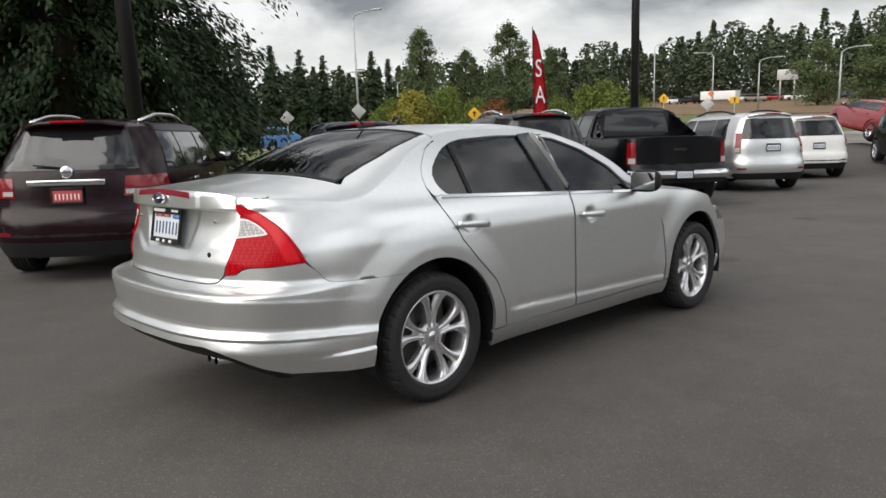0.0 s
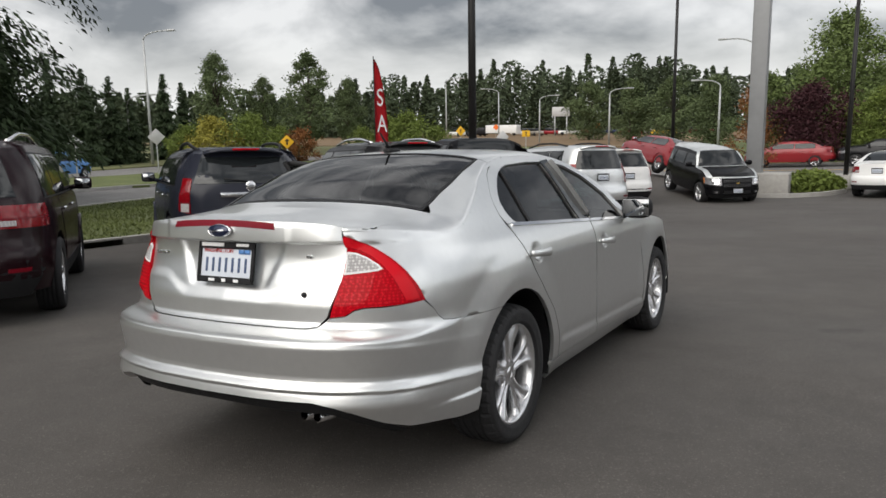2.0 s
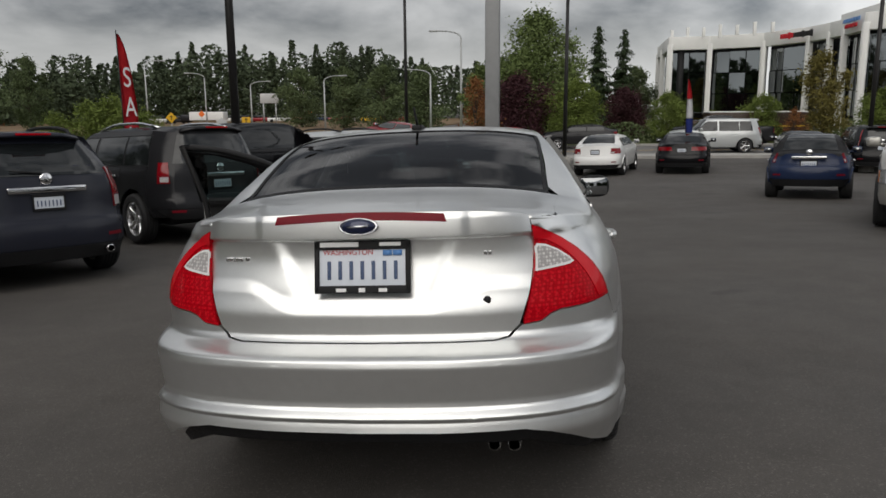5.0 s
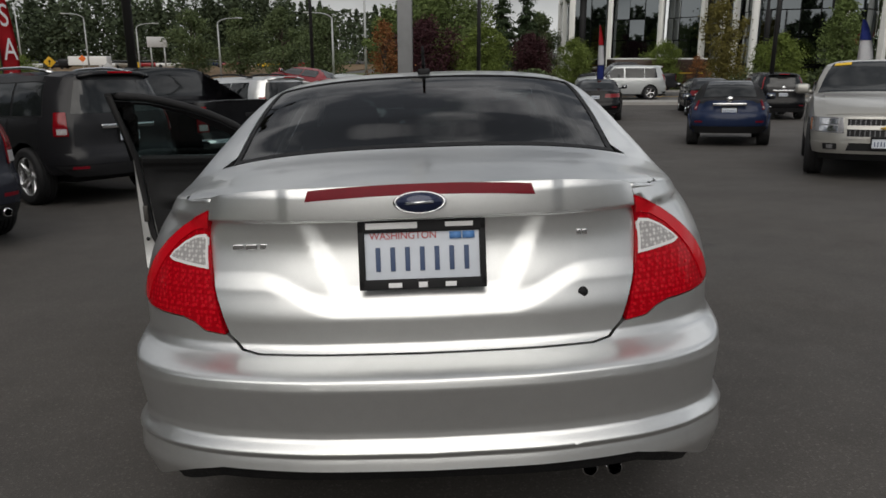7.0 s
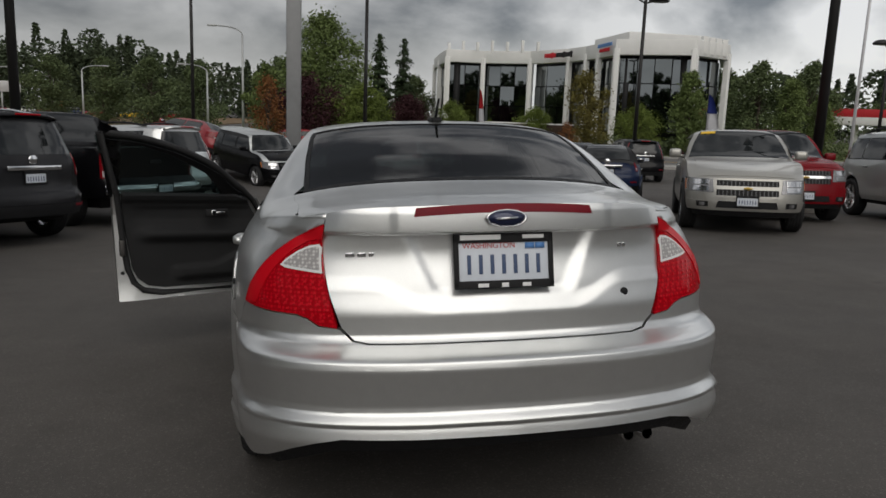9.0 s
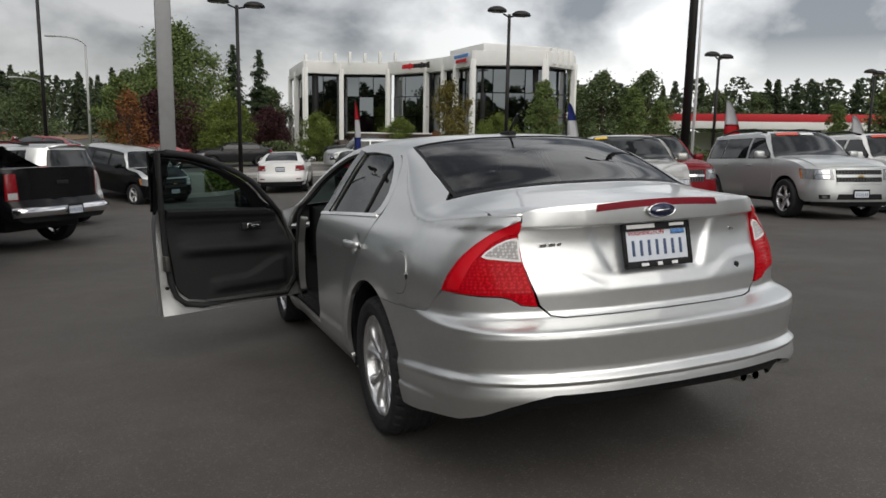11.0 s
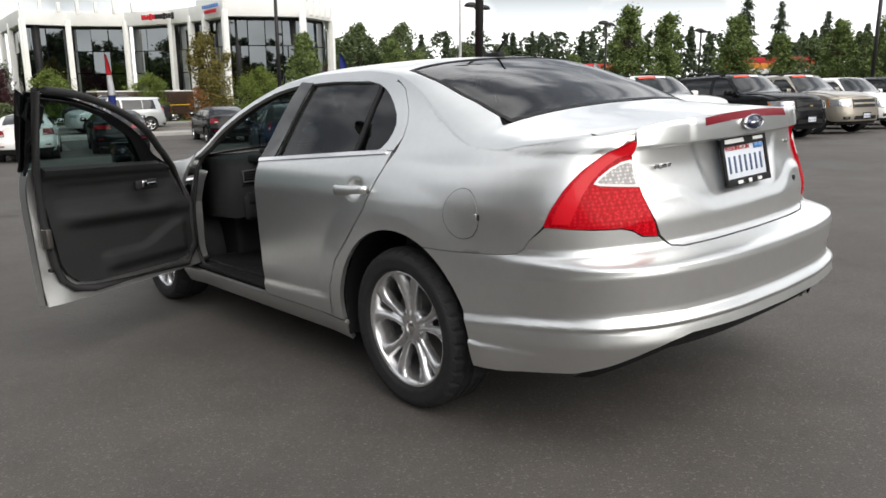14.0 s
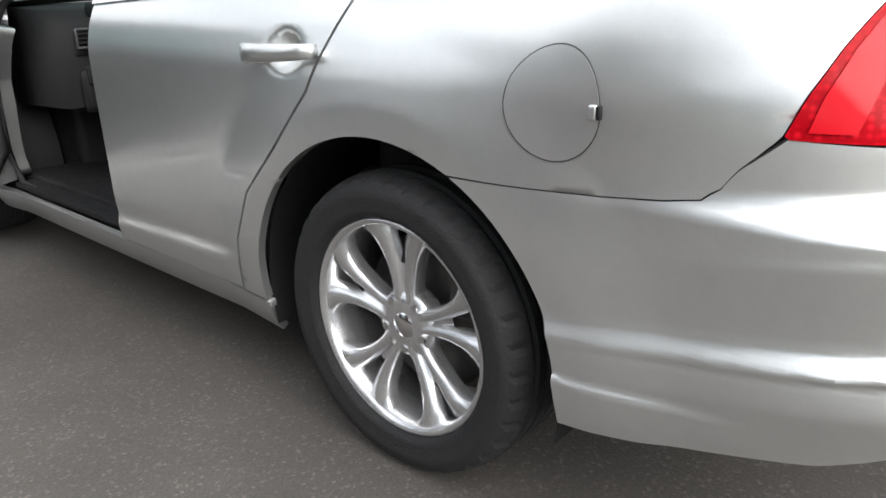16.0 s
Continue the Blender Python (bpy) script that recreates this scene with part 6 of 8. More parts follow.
facing("big_black_suv", 17.1, 7.1, 165, "large black suv with a red windscreen banner", BLACK, **BIG)
facing("big_beige_suv", 20.3, 7.0, 165, "large beige suv with a red windscreen banner", BEIGE, **BIG)
facing("white_crossover", 23.6, 7.1, 165, "white crossover facing the lot", WHITE, W=0.95, H=1.68, wb=2.85, belt_z=1.08, hood_drop=0.06, tail=upright_tail(0.84, 0.9, 1.3, 0.12))
facing("black_crossover", 27.0, 6.9, 165, "black crossover facing the lot", BLACK, W=0.95, H=1.70, wb=2.85, belt_z=1.10, hood_drop=0.04, tail=upright_tail(0.84, 0.9, 1.3, 0.12))


# ---- ground, roads, verges ----
def asphalt(name, color, grit=0.25):
    """Worn asphalt: pale stones in a dark binder, wide stains, a few dark spots."""
    m = bpy.data.materials.new(name)
    m.use_nodes = True
    n, l = m.node_tree.nodes, m.node_tree.links
    p = n["Principled BSDF"]
    co = n.new("ShaderNodeTexCoord")

    def noise_at(scale, detail=4.0, rough=0.6):
        t = n.new("ShaderNodeTexNoise")
        t.inputs["Scale"].default_value, t.inputs["Detail"].default_value, t.inputs["Roughness"].default_value = scale, detail, rough
        l.new(co.outputs["Object"], t.inputs["Vector"])
        return t.outputs["Fac"]

    def span(v, a, b, c, d):
        r = n.new("ShaderNodeMapRange")
        for k, x in zip(("From Min", "From Max", "To Min", "To Max"), (a, b, c, d)):
            r.inputs[k].default_value = x
        l.new(v, r.inputs["Value"])
        return r.outputs["Result"]

    def times(a, b):
        k = n.new("ShaderNodeMath")
        k.operation = "MULTIPLY"
        l.new(a, k.inputs[0])
        l.new(b, k.inputs[1])
        return k.outputs["Value"]

    stones = n.new("ShaderNodeTexVoronoi")
    stones.inputs["Scale"].default_value = 130.0
    l.new(co.outputs["Object"], stones.inputs["Vector"])
    sep = n.new("ShaderNodeSeparateColor")
    l.new(stones.outputs["Color"], sep.inputs["Color"])
    pale = span(sep.outputs["Red"], 0.86, 1.0, 1.0, 1.0 + 3.0 * grit)
    fine = span(noise_at(160.0, 3.0), 0.3, 0.7, 1 - grit, 1 + grit)
    mid = span(noise_at(3.0, 5.0), 0.3, 0.7, 0.88, 1.12)
    wide = span(noise_at(0.22, 5.0), 0.3, 0.7, 0.82, 1.18)
    spots = span(noise_at(1.1, 2.0, 0.4), 0.24, 0.28, 0.6, 1.0)
    v = times(times(times(times(pale, fine), mid), wide), spots)
    hsv = n.new("ShaderNodeHueSaturation")
    hsv.inputs["Color"].default_value = (*color, 1)
    l.new(v, hsv.inputs["Value"])
    l.new(hsv.outputs["Color"], p.inputs["Base Color"])
    l.new(span(noise_at(0.5), 0.3, 0.7, 0.72, 0.92), p.inputs["Roughness"])
    b = n.new("ShaderNodeBump")
    b.inputs["Strength"].default_value, b.inputs["Distance"].default_value = 0.3, 0.005
    l.new(times(stones.outputs["Distance"], fine), b.inputs["Height"])
    l.new(b.outputs["Normal"], p.inputs["Normal"])
    return m


ASPHALT = asphalt("lot_asphalt", (0.066, 0.0595, 0.054), 0.24)
ROAD = asphalt("road_asphalt", (0.14, 0.135, 0.13), 0.2)
CONCRETE = material("concrete", (0.34, 0.33, 0.31), 0.85, 0, 0.22, 9, 0.3, 90)
GRASS = material("grass", (0.095, 0.115, 0.034), 0.95, 0, 0.35, 5, 0.7, 40)
DRYGRASS = material("dry_grass", (0.16, 0.105, 0.055), 0.95, 0, 0.35, 0.6, 0.6, 10)
FIELD = material("field_grass", (0.11, 0.115, 0.045), 0.95, 0, 0.3, 0.5, 0.6, 10)
YELLOW = material("yellow_road_paint", (0.6, 0.36, 0.04), 0.8, 0, 0.2, 20)
STEEL = material("galvanised_steel", (0.30, 0.305, 0.31), 0.5, 0.6, 0.12, 4)
POLE = material("dark_pole_paint", (0.018, 0.017, 0.017), 0.5, 0.2, 0.15, 10)
PALE_POLE = material("pale_pole", (0.42, 0.43, 0.43), 0.5, 0.3, 0.1, 10)
WALL = material("white_stucco", (0.80, 0.80, 0.78), 0.8, 0, 0.06, 1.5, 0.2, 40)
FLAG_RED = material("red_cloth", (0.55, 0.02, 0.03), 0.8, 0, 0.1, 10)
FLAG_BLUE = material("blue_cloth", (0.03, 0.05, 0.25), 0.8, 0, 0.1, 10)
FLAG_WHITE = material("white_cloth", (0.7, 0.7, 0.72), 0.8, 0, 0.1, 10)
SIGN_WHITE = material("sign_back", (0.5, 0.5, 0.5), 0.5, 0.4, 0.1, 10)
SIGN_YELLOW = material("sign_yellow", (0.75, 0.42, 0.02), 0.5)
ORANGE = material("orange_sign", (0.85, 0.18, 0.03), 0.6)
ROOF_RED = material("canopy_red", (0.55, 0.03, 0.04), 0.5, 0, 0.06, 3)
FASCIA = material("canopy_orange", (0.8, 0.3, 0.05), 0.5, 0, 0.06, 3)
BARK = material("bark", (0.06, 0.045, 0.035), 0.95, 0, 0.3, 12, 0.8, 25)
MIRROR_GLASS = material("office_glass", (0.26, 0.28, 0.29), 0.02, 1.0)


def sheet(name, x0, x1, y0, y1, dz, mat, nx, ny, label, thick=0.0, bend=None):
    """A strip that follows the ground; thick gives it real edges below."""
    bm = bmesh.new()
    g = [[None] * (ny + 1) for _ in range(nx + 1)]
    for i in range(nx + 1):
        for j in range(ny + 1):
            x, y = x0 + (x1 - x0) * i / nx, y0 + (y1 - y0) * j / ny
            if bend:
                x, y = bend(x, y)
            g[i][j] = bm.verts.new((x, y, ground_z(x, y) + dz))
    for i in range(nx):
        for j in range(ny):
            bm.faces.new((g[i][j], g[i + 1][j], g[i + 1][j + 1], g[i][j + 1]))
    if thick:
        rim = [e for e in bm.edges if e.is_boundary]
        r = bmesh.ops.extrude_edge_only(bm, edges=rim)
        for v in r["geom"]:
            if isinstance(v, bmesh.types.BMVert):
                v.co.z -= thick
        for e in rim:
            e.smooth = False
    return tagged(link(name, bm, mat), label, name.split("_")[-1], kind="structure")


# one sheet to the horizon
bm = bmesh.new()
rings = []
radii = [0.0] + [2.0 * 1.055 ** i for i in range(128)]
for rad in radii[1:]:
    rings.append([bm.verts.new((rad * math.cos(2 * math.pi * k / 160), rad * math.sin(2 * math.pi * k / 160), 0)) for k in range(160)])
c0 = bm.verts.new((0, 0, 0))
for k in range(160):
    bm.faces.new((c0, rings[0][k], rings[0][(k + 1) % 160]))
for A, B in zip(rings, rings[1:]):
    for k in range(160):
        bm.faces.new((A[k], B[k], B[(k + 1) % 160], A[(k + 1) % 160]))
for v in bm.verts:
    v.co.z = ground_z(v.co.x, v.co.y)
tagged(link("ground", bm, ASPHALT), "worn brown-grey asphalt of the open car lot", "ground", kind="structure")


def street_bend(x, y):
    """The verges swing away from the lot as they run on."""
    k = max(0.0, y - 6.0)
    return x - min(0.40 * k, 5.0), y


sheet("verge", -15.0, -8.9, -30, 34, 0.10, GRASS, 12, 60, "short green grass strip beside the lot", 0.2, street_bend)
sheet("frontage_road", -20.6, -15.3, -60, 90, 0.006, ROAD, 8, 90, "grey road beyond the grass strip", 0, street_bend)
sheet("far_verge", -31.0, -20.9, -60, 120, 0.10, GRASS, 16, 90, "wide green verge between two roads", 0.2, street_bend)
sheet("main_road", -43.0, -31.3, -60, 200, 0.006, ROAD, 10, 90, "wide grey main road", 0, street_bend)
sheet("field", -160.0, -43.5, -120, 400, 0.08, FIELD, 40, 80, "green and brown field beyond the roads", 0.2)
sheet("hillside", -110.0, -18.0, 75, 175, 0.15, DRYGRASS, 30, 30, "brown dry grass slope", 0.3, lambda x, y: (x + 0.12 * (y - 75), y))
for x0, x1, side in ((-9.05, -8.9, 1), (-15.15, -15.0, 1), (-21.0, -20.85, 1)):
    sheet("kerb", x0, x1, -30, 60, 0.13, CONCRETE, 1, 90, "pale concrete kerb beside the grass", 0.2, street_bend)
sheet("kerb", 0.8, 60, 32.75, 32.95, 0.13, CONCRETE, 60, 1, "pale concrete kerb at the lot's far edge", 0.2)
sheet("pavement", 0.8, 60, 33.0, 34.8, 0.11, CONCRETE, 60, 2, "pale concrete pavement by the street", 0.2)
sheet("street_road", -14, 80, 35.0, 44.0, 0.006, ROAD, 90, 6, "grey cross street beyond the lot")
sheet("road_line", -14, 80, 39.3, 39.45, 0.012, YELLOW, 90, 1, "yellow painted road line")
sheet("kerb", -14, 80, 44.05, 44.25, 0.13, CONCRETE, 90, 1, "pale concrete kerb across the street", 0.2)
sheet("far_lawn", -14, 110, 44.3, 100, 0.10, GRASS, 60, 20, "green lawn in front of the office building", 0.2)
sheet("east_lawn", 34, 120, 14.0, 32, 0.08, GRASS, 40, 12, "green lawn strip beyond the parked cars", 0.2)


# ---- trees ----
def foliage(name, color, var=0.18):
    return material(name, color, 0.75, 0, 0.25, 1.2, per_object=var, spec=0.25)


WOODS = foliage("woods_leaves", (0.060, 0.080, 0.044), 0.4)
FIR = foliage("fir_needles", (0.036, 0.055, 0.025))
LEAF = foliage("green_leaves", (0.125, 0.168, 0.055))
LEAF_DARK = foliage("dark_green_leaves", (0.095, 0.125, 0.055))
LEAF_LIGHT = foliage("light_green_leaves", (0.125, 0.165, 0.036))
LEAF_YELLOW = foliage("yellow_leaves", (0.26, 0.235, 0.045))
LEAF_OLIVE = foliage("olive_leaves", (0.145, 0.125, 0.035))
LEAF_ORANGE = foliage("orange_leaves", (0.20, 0.085, 0.03))
LEAF_MAROON = foliage("maroon_leaves", (0.05, 0.018, 0.022))


def quad(vs, fs, c, size, rng):
    """A folded leaf spray: two triangles pairs at a random tilt."""
    a = Vector((rng.uniform(-1, 1), rng.uniform(-1, 1), rng.uniform(-0.7, 0.7))).normalized()
    b = a.cross(Vector((rng.uniform(-1, 1), rng.uniform(-1, 1), rng.uniform(-1, 1)))).normalized()
    s = size * rng.uniform(0.6, 1.3)
    i = len(vs)
    vs.extend([c - a * s, c + b * s * 0.55, c + a * s, c - b * s * 0.5])
    fs.append((i, i + 1, i + 2, i + 3))


def frond(vs, fs, c, size, along, rng):
    """A narrow hanging spray that follows its bough."""
    a = (along + Vector((rng.gauss(0, 0.45), rng.gauss(0, 0.45), rng.gauss(-0.25, 0.35)))).normalized()
    b = a.cross(Vector((rng.gauss(0, 0.5), rng.gauss(0, 0.5), 1))).normalized()
    s = size * rng.uniform(0.6, 1.3)
    i = len(vs)
    vs.extend([c - a * s * 0.7, c + b * s * 0.30, c + a * s, c - b * s * 0.28])
    fs.append((i, i + 1, i + 2, i + 3))


def mesh_of(name, vs, fs, mat, parent, label=""):
    me = bpy.data.meshes.new(name)
    me.from_pydata([tuple(v) for v in vs], [], fs)
    me.materials.append(mat)
    ob = new(name, me)
    ob.parent = parent
    if label:
        ob["label"] = label
    return ob


def fir_tree(h, spread, seed, label, droop=0.35, sprays=9, size=0.32, bare=0.06, name="fir_tree", fronds=7):
    rng = random.Random(seed)
    t = thing(name, Matrix(), label, "tree")
    bm = bmesh.new()
    rod(bm, (0, 0, -0.2), (0, 0, h * 0.97), h * 0.018 + 0.05, 0.02, 8)
    part("trunk", bm, BARK, t)
    vs, fs = [], []
    z = h * bare
    while z < h * 0.985:
        f = (z - h * bare) / (h * (1 - bare))
        reach = spread * (1 - f) ** 0.85 * rng.uniform(0.75, 1.1) + 0.12
        reach *= 0.6 + 0.4 * min(1.0, z / 6.5) if h > 20 else 1.0
        nb = max(4, int(9 * (1 - f) + 3))
        for _ in range(nb):
            a = rng.uniform(0, 2 * math.pi)
            L = reach * rng.uniform(0.65, 1.12)
            steps = max(3, int(sprays * L / max(spread, 0.1)) + 3)
            for i in range(steps):
                d = (i + 0.6) / steps
                p = Vector((math.cos(a) * L * d, math.sin(a) * L * d, z - droop * L * d * d + 0.12 * L * d))
                for _ in range(fronds if z < 12.0 else 6):
                    q = p + Vector((rng.gauss(0, 0.15), rng.gauss(0, 0.15), rng.gauss(-0.05, 0.10))) * (0.5 + L * 0.25)
                    frond(vs, fs, q, (size if z < 12.0 else max(size, 0.22)) * 0.8 * (0.55 + 0.6 * (1 - d * 0.4)) * (0.6 + 0.5 * (1 - f)), Vector((math.cos(a), math.sin(a), -0.3 - droop * d)), rng)
        z += h * (0.022 + 0.012 * rng.random())
    mesh_of("crown", vs, fs, FIR if name == "fir_tree" else LEAF_DARK, t)
    return t


def leafy_tree(h, w, seed, label, mat, name="tree", leaves=3600, size=0.26, low=0.22, column=False, clumps=16, mat2=None):
    rng = random.Random(seed)
    t = thing(name, Matrix(), label, "tree")
    bm = bmesh.new()
    rod(bm, (0, 0, -0.2), (0, 0, h * 0.55), h * 0.02 + 0.03, h * 0.012, 8)
    cs = []
    clumps = int(clumps * 2.6)
    for i in range(clumps):
        f = (i + 0.5) / clumps
        z = h * (low + (0.97 - low) * f)
        prof = math.sin(math.pi * min(1.0, 0.18 + 0.82 * f)) ** (0.55 if column else 0.75)
        a, d = rng.uniform(0, 2 * math.pi), w * 0.5 * prof * rng.uniform(0.2, 0.95)
        c = Vector((math.cos(a) * d, math.sin(a) * d, z))
        cs.append((c, w * (0.25 if column else 0.21) * (0.42 + 0.45 * prof) * rng.uniform(0.45, 1.25)))
        if i % 2 == 0:
            rod(bm, (0, 0, min(z * 0.75, h * 0.5)), c, h * 0.008, 0.01, 5)
    part("trunk", bm, BARK, t)
    vs, fs, vs2, fs2 = [], [], [], []
    leaves, size = int(leaves * 4.2), size * 0.39
    for _ in range(leaves):
        c, rr = rng.choice(cs)
        d = Vector((rng.gauss(0, 1), rng.gauss(0, 1), rng.gauss(0, 0.8)))
        d = d.normalized() * rr * (rng.uniform(0.2, 1.1) ** 0.6 if rng.random() < 0.85 else rng.uniform(1.0, 1.7))
        if mat2 is not None and c.z + d.z < h * 0.5 and rng.random() < 0.55:
            quad(vs2, fs2, c + d, size, rng)
        else:
            quad(vs, fs, c + d, size, rng)
    mesh_of("crown", vs, fs, mat, t)
    if fs2:
        mesh_of("lower_leaves", vs2, fs2, mat2, t)
    return t


def planted(x, y, s=1.0, turn=0.0, sz=None):
    return Matrix.Translation((x, y, ground_z(x, y) - 0.05)) @ Matrix.Rotation(radians(turn), 4, "Z") @ Matrix.Diagonal((s, s, sz or s, 1))


def aim(ex, ey, az, d):
    """The plan place at d metres from (ex, ey) along a bearing, degrees east of north."""
    return ex + d * math.sin(radians(az)), ey + d * math.cos(radians(az))


# tall firs behind the maroon suv
big_fir = fir_tree(29.0, 4.7, 11, "tall dark fir with drooping boughs", 0.5, 14, 0.165, 0.02, fronds=24)
big_fir.matrix_world = planted(*aim(3.5, -2.5, -67.0, 22.5))
for az, d, s, tn in ((-72.0, 21.0, 0.95, 80), (-77.5, 23, 1.1, 160), (-84, 20, 0.9, 250)):
    copy_thing(big_fir, planted(*aim(3.5, -2.5, az, d), s, tn))
yew = leafy_tree(2.9, 2.9, 5, "dense dark evergreen bush", FIR, "evergreen_bush", 4200, 0.15, 0.05)
yew.matrix_world = planted(*aim(3.5, -2.5, -63.6, 30.0), 1.75)
for az, d, s in ((-69.5, 26, 1.3), (-75, 24, 1.1), (-82, 22, 1.2)):
    copy_thing(yew, planted(*aim(3.5, -2.5, az, d), s, az * 7))
# pointed conifers across the main road
cone = fir_tree(7.6, 1.55, 21, "pointed dark green conifer across the road", 0.2, 8, 0.30, 0.02, fronds=5)
cone.matrix_world = planted(*aim(3.5, -2.5, -58.2, 62))
for az, d, s in ((-56.1, 62, 0.95), (-54.4, 64, 0.9), (-60.5, 60, 0.95), (-53.2, 66, 0.8), (-50.8, 70, 0.98), (-49.6, 72, 0.9)):
    copy_thing(cone, planted(*aim(3.5, -2.5, az, d), s, az * 11))
cot = leafy_tree(9.6, 5.0, 31, "open-crowned cottonwood across the road", LEAF_DARK, "cottonwood", 2600, 0.30, 0.15, False, 22)
cot.matrix_world = planted(*aim(3.5, -2.5, -40.6, 80), 1.08)
for az, d, s in ((-47.1, 80, 0.98), (-43.8, 84, 0.78), (-37.6, 90, 0.8)):
    copy_thing(cot, planted(*aim(3.5, -2.5, az, d), s, az * 13))
ysh = leafy_tree(3.6, 4.4, 41, "yellow-green shrub across the road", LEAF_YELLOW, "shrub", 1500, 0.26, 0.05)
ysh.matrix_world = planted(*aim(3.5, -2.5, -47.8, 58))
gsh = leafy_tree(3.6, 5.0, 43, "light green shrub across the road", LEAF_LIGHT, "shrub", 1500, 0.26, 0.05)
gsh.matrix_world = planted(*aim(3.5, -2.5, -45.2, 58))
for az, d, s in ((-49.5, 60, 0.8), (-35.0, 62, 0.9), (-33.6, 60, 1.0), (-37, 63, 0.7), (-43.0, 64, 0.75), (-31.5, 62, 0.7)):
    copy_thing(gsh, planted(*aim(3.5, -2.5, az, d), s, az * 17))
rsh = leafy_tree(2.6, 3.4, 44, "rust-red shrub across the road", LEAF_ORANGE, "shrub", 900, 0.24, 0.05)
rsh.matrix_world = planted(*aim(3.5, -2.5, -41.8, 60))
# trees round the far corner
big = leafy_tree(9.4, 7.5, 51, "large full green tree beyond the street", LEAF, "broadleaf_tree", 5200, 0.30, 0.10, False, 24)
big.matrix_world = planted(*aim(2.0, -3.2, -1.4, 58))
org = leafy_tree(5.6, 3.2, 53, "small maple turning orange", LEAF, "maple", 2200, 0.22, 0.15, False, 14, LEAF_ORANGE)
org.matrix_world = planted(*aim(2.0, -3.2, -5.9, 52))
org2 = leafy_tree(5.2, 2.8, 54, "small orange autumn maple", LEAF_ORANGE, "maple", 700, 0.20, 0.15, False, 12)
org2.matrix_world = planted(*aim(2.0, -3.2, -7.0, 37), 0.8)
mar = leafy_tree(4.6, 5.4, 55, "dark maroon plum tree beyond the street", LEAF_MAROON, "plum_tree", 3000, 0.24, 0.08, False, 16)
mar.matrix_world = planted(*aim(2.0, -3.2, -3.2, 50))
copy_thing(mar, planted(*aim(-2.2, -3.4, 9.0, 58), 0.8, 60))
lgt = leafy_tree(4.9, 4.6, 57, "light green street tree", LEAF_LIGHT, "street_tree", 2600, 0.22, 0.22, False, 16)
lgt.matrix_world = planted(*aim(2.0, -3.2, 1.2, 49), 0.85)
for az, d, s in ((3.3, 52, 0.8), (12.4, 50, 0.78), (18.7, 52, 0.74), (26.0, 50, 0.82), (15.2, 55, 0.5), (5.8, 54, 0.7)):
    copy_thing(lgt, planted(*aim(-2.2, -3.4, az, d), s, az * 19))
yel = leafy_tree(5.2, 2.8, 58, "slender yellowing street tree", LEAF_OLIVE, "street_tree", 1700, 0.20, 0.2, True, 14)
yel.matrix_world = planted(*aim(-2.2, -3.4, 22.6, 47), 1.0)
yo = copy_thing(org2, planted(*aim(-2.2, -3.4, 21.4, 40), 0.55, 30))
for az, d, s in ((4.1, 74, 1.3), (5.9, 74, 1.25)):
    copy_thing(cone, planted(*aim(0.8, -3.3, az, d), s, az * 40))
col_t = leafy_tree(7.4, 2.9, 61, "tall columnar green tree", LEAF, "columnar_tree", 3000, 0.29, 0.06, True, 26)
col_t.matrix_world = planted(*aim(-2.2, -3.4, 29.4, 56), 0.82)
for ex, ey, az, d, s in ((-2.7, -2.6, 53.8, 55, 1.25), (-2.7, -2.6, 56.6, 55, 1.15), (-2.7, -2.6, 61.2, 58, 1.15), (-2.7, -2.6, 64.0, 60, 0.95), (-2.7, -2.6, 67.5, 56, 1.0), (-2.7, -2.6, 70.5, 55, 1.05), (-2.7, -2.6, 74.0, 57, 1.05), (-2.2, -3.4, 49.2, 66, 0.8), (-2.2, -3.4, 35.8, 58, 0.95), (-2.2, -3.4, 37.6, 60, 0.8)):
    copy_thing(col_t, planted(*aim(ex, ey, az, d), s, az * 23))
mix = leafy_tree(8.2, 6.5, 63, "dark green tree behind the office", LEAF_DARK, "broadleaf_tree", 2200, 0.38, 0.08, False, 20)
mix.matrix_world = planted(*aim(-2.2, -3.4, 33.6, 74), 0.98)
for ex, ey, az, d, s in ((-2.2, -3.4, 31.2, 82, 0.98), (-2.2, -3.4, 36.8, 74, 1.0), (-2.2, -3.4, 41.5, 100, 0.95), (-2.2, -3.4, 44, 105, 0.95), (-2.2, -3.4, 8.8, 82, 0.8), (-2.2, -3.4, 4.0, 84, 0.85), (-2.2, -3.4, 0.8, 70, 0.95), (2.0, -3.2, -4.4, 66, 0.85),
                         (2.0, -3.2, -9.5, 80, 0.9), (2.0, -3.2, -12.5, 95, 1.0), (2.0, -3.2, -15.5, 100, 1.0), (2.0, -3.2, -18.5, 110, 1.05), (-2.7, -2.6, 66.0, 80, 0.8), (-2.7, -2.6, 69.0, 90, 0.9), (-2.7, -2.6, 72.5, 85, 0.9)):
    copy_thing(mix, planted(*aim(ex, ey, az, d), s, az * 29))
for ex, ey, az, d, s in ((-2.2, -3.4, 46.6, 110, 0.95), (-2.2, -3.4, 47.8, 112, 0.85), (-2.2, -3.4, 50.2, 105, 0.9), (-2.7, -2.6, 61.8, 88, 1.15), (-2.7, -2.6, 63.9, 90, 1.05), (-2.7, -2.6, 66.8, 92, 0.95), (-2.7, -2.6, 71.0, 92, 0.95), (-2.2, -3.4, 43.0, 110, 0.75)):
    copy_thing(cone, planted(*aim(ex, ey, az, d), s * 1.35, az * 31))
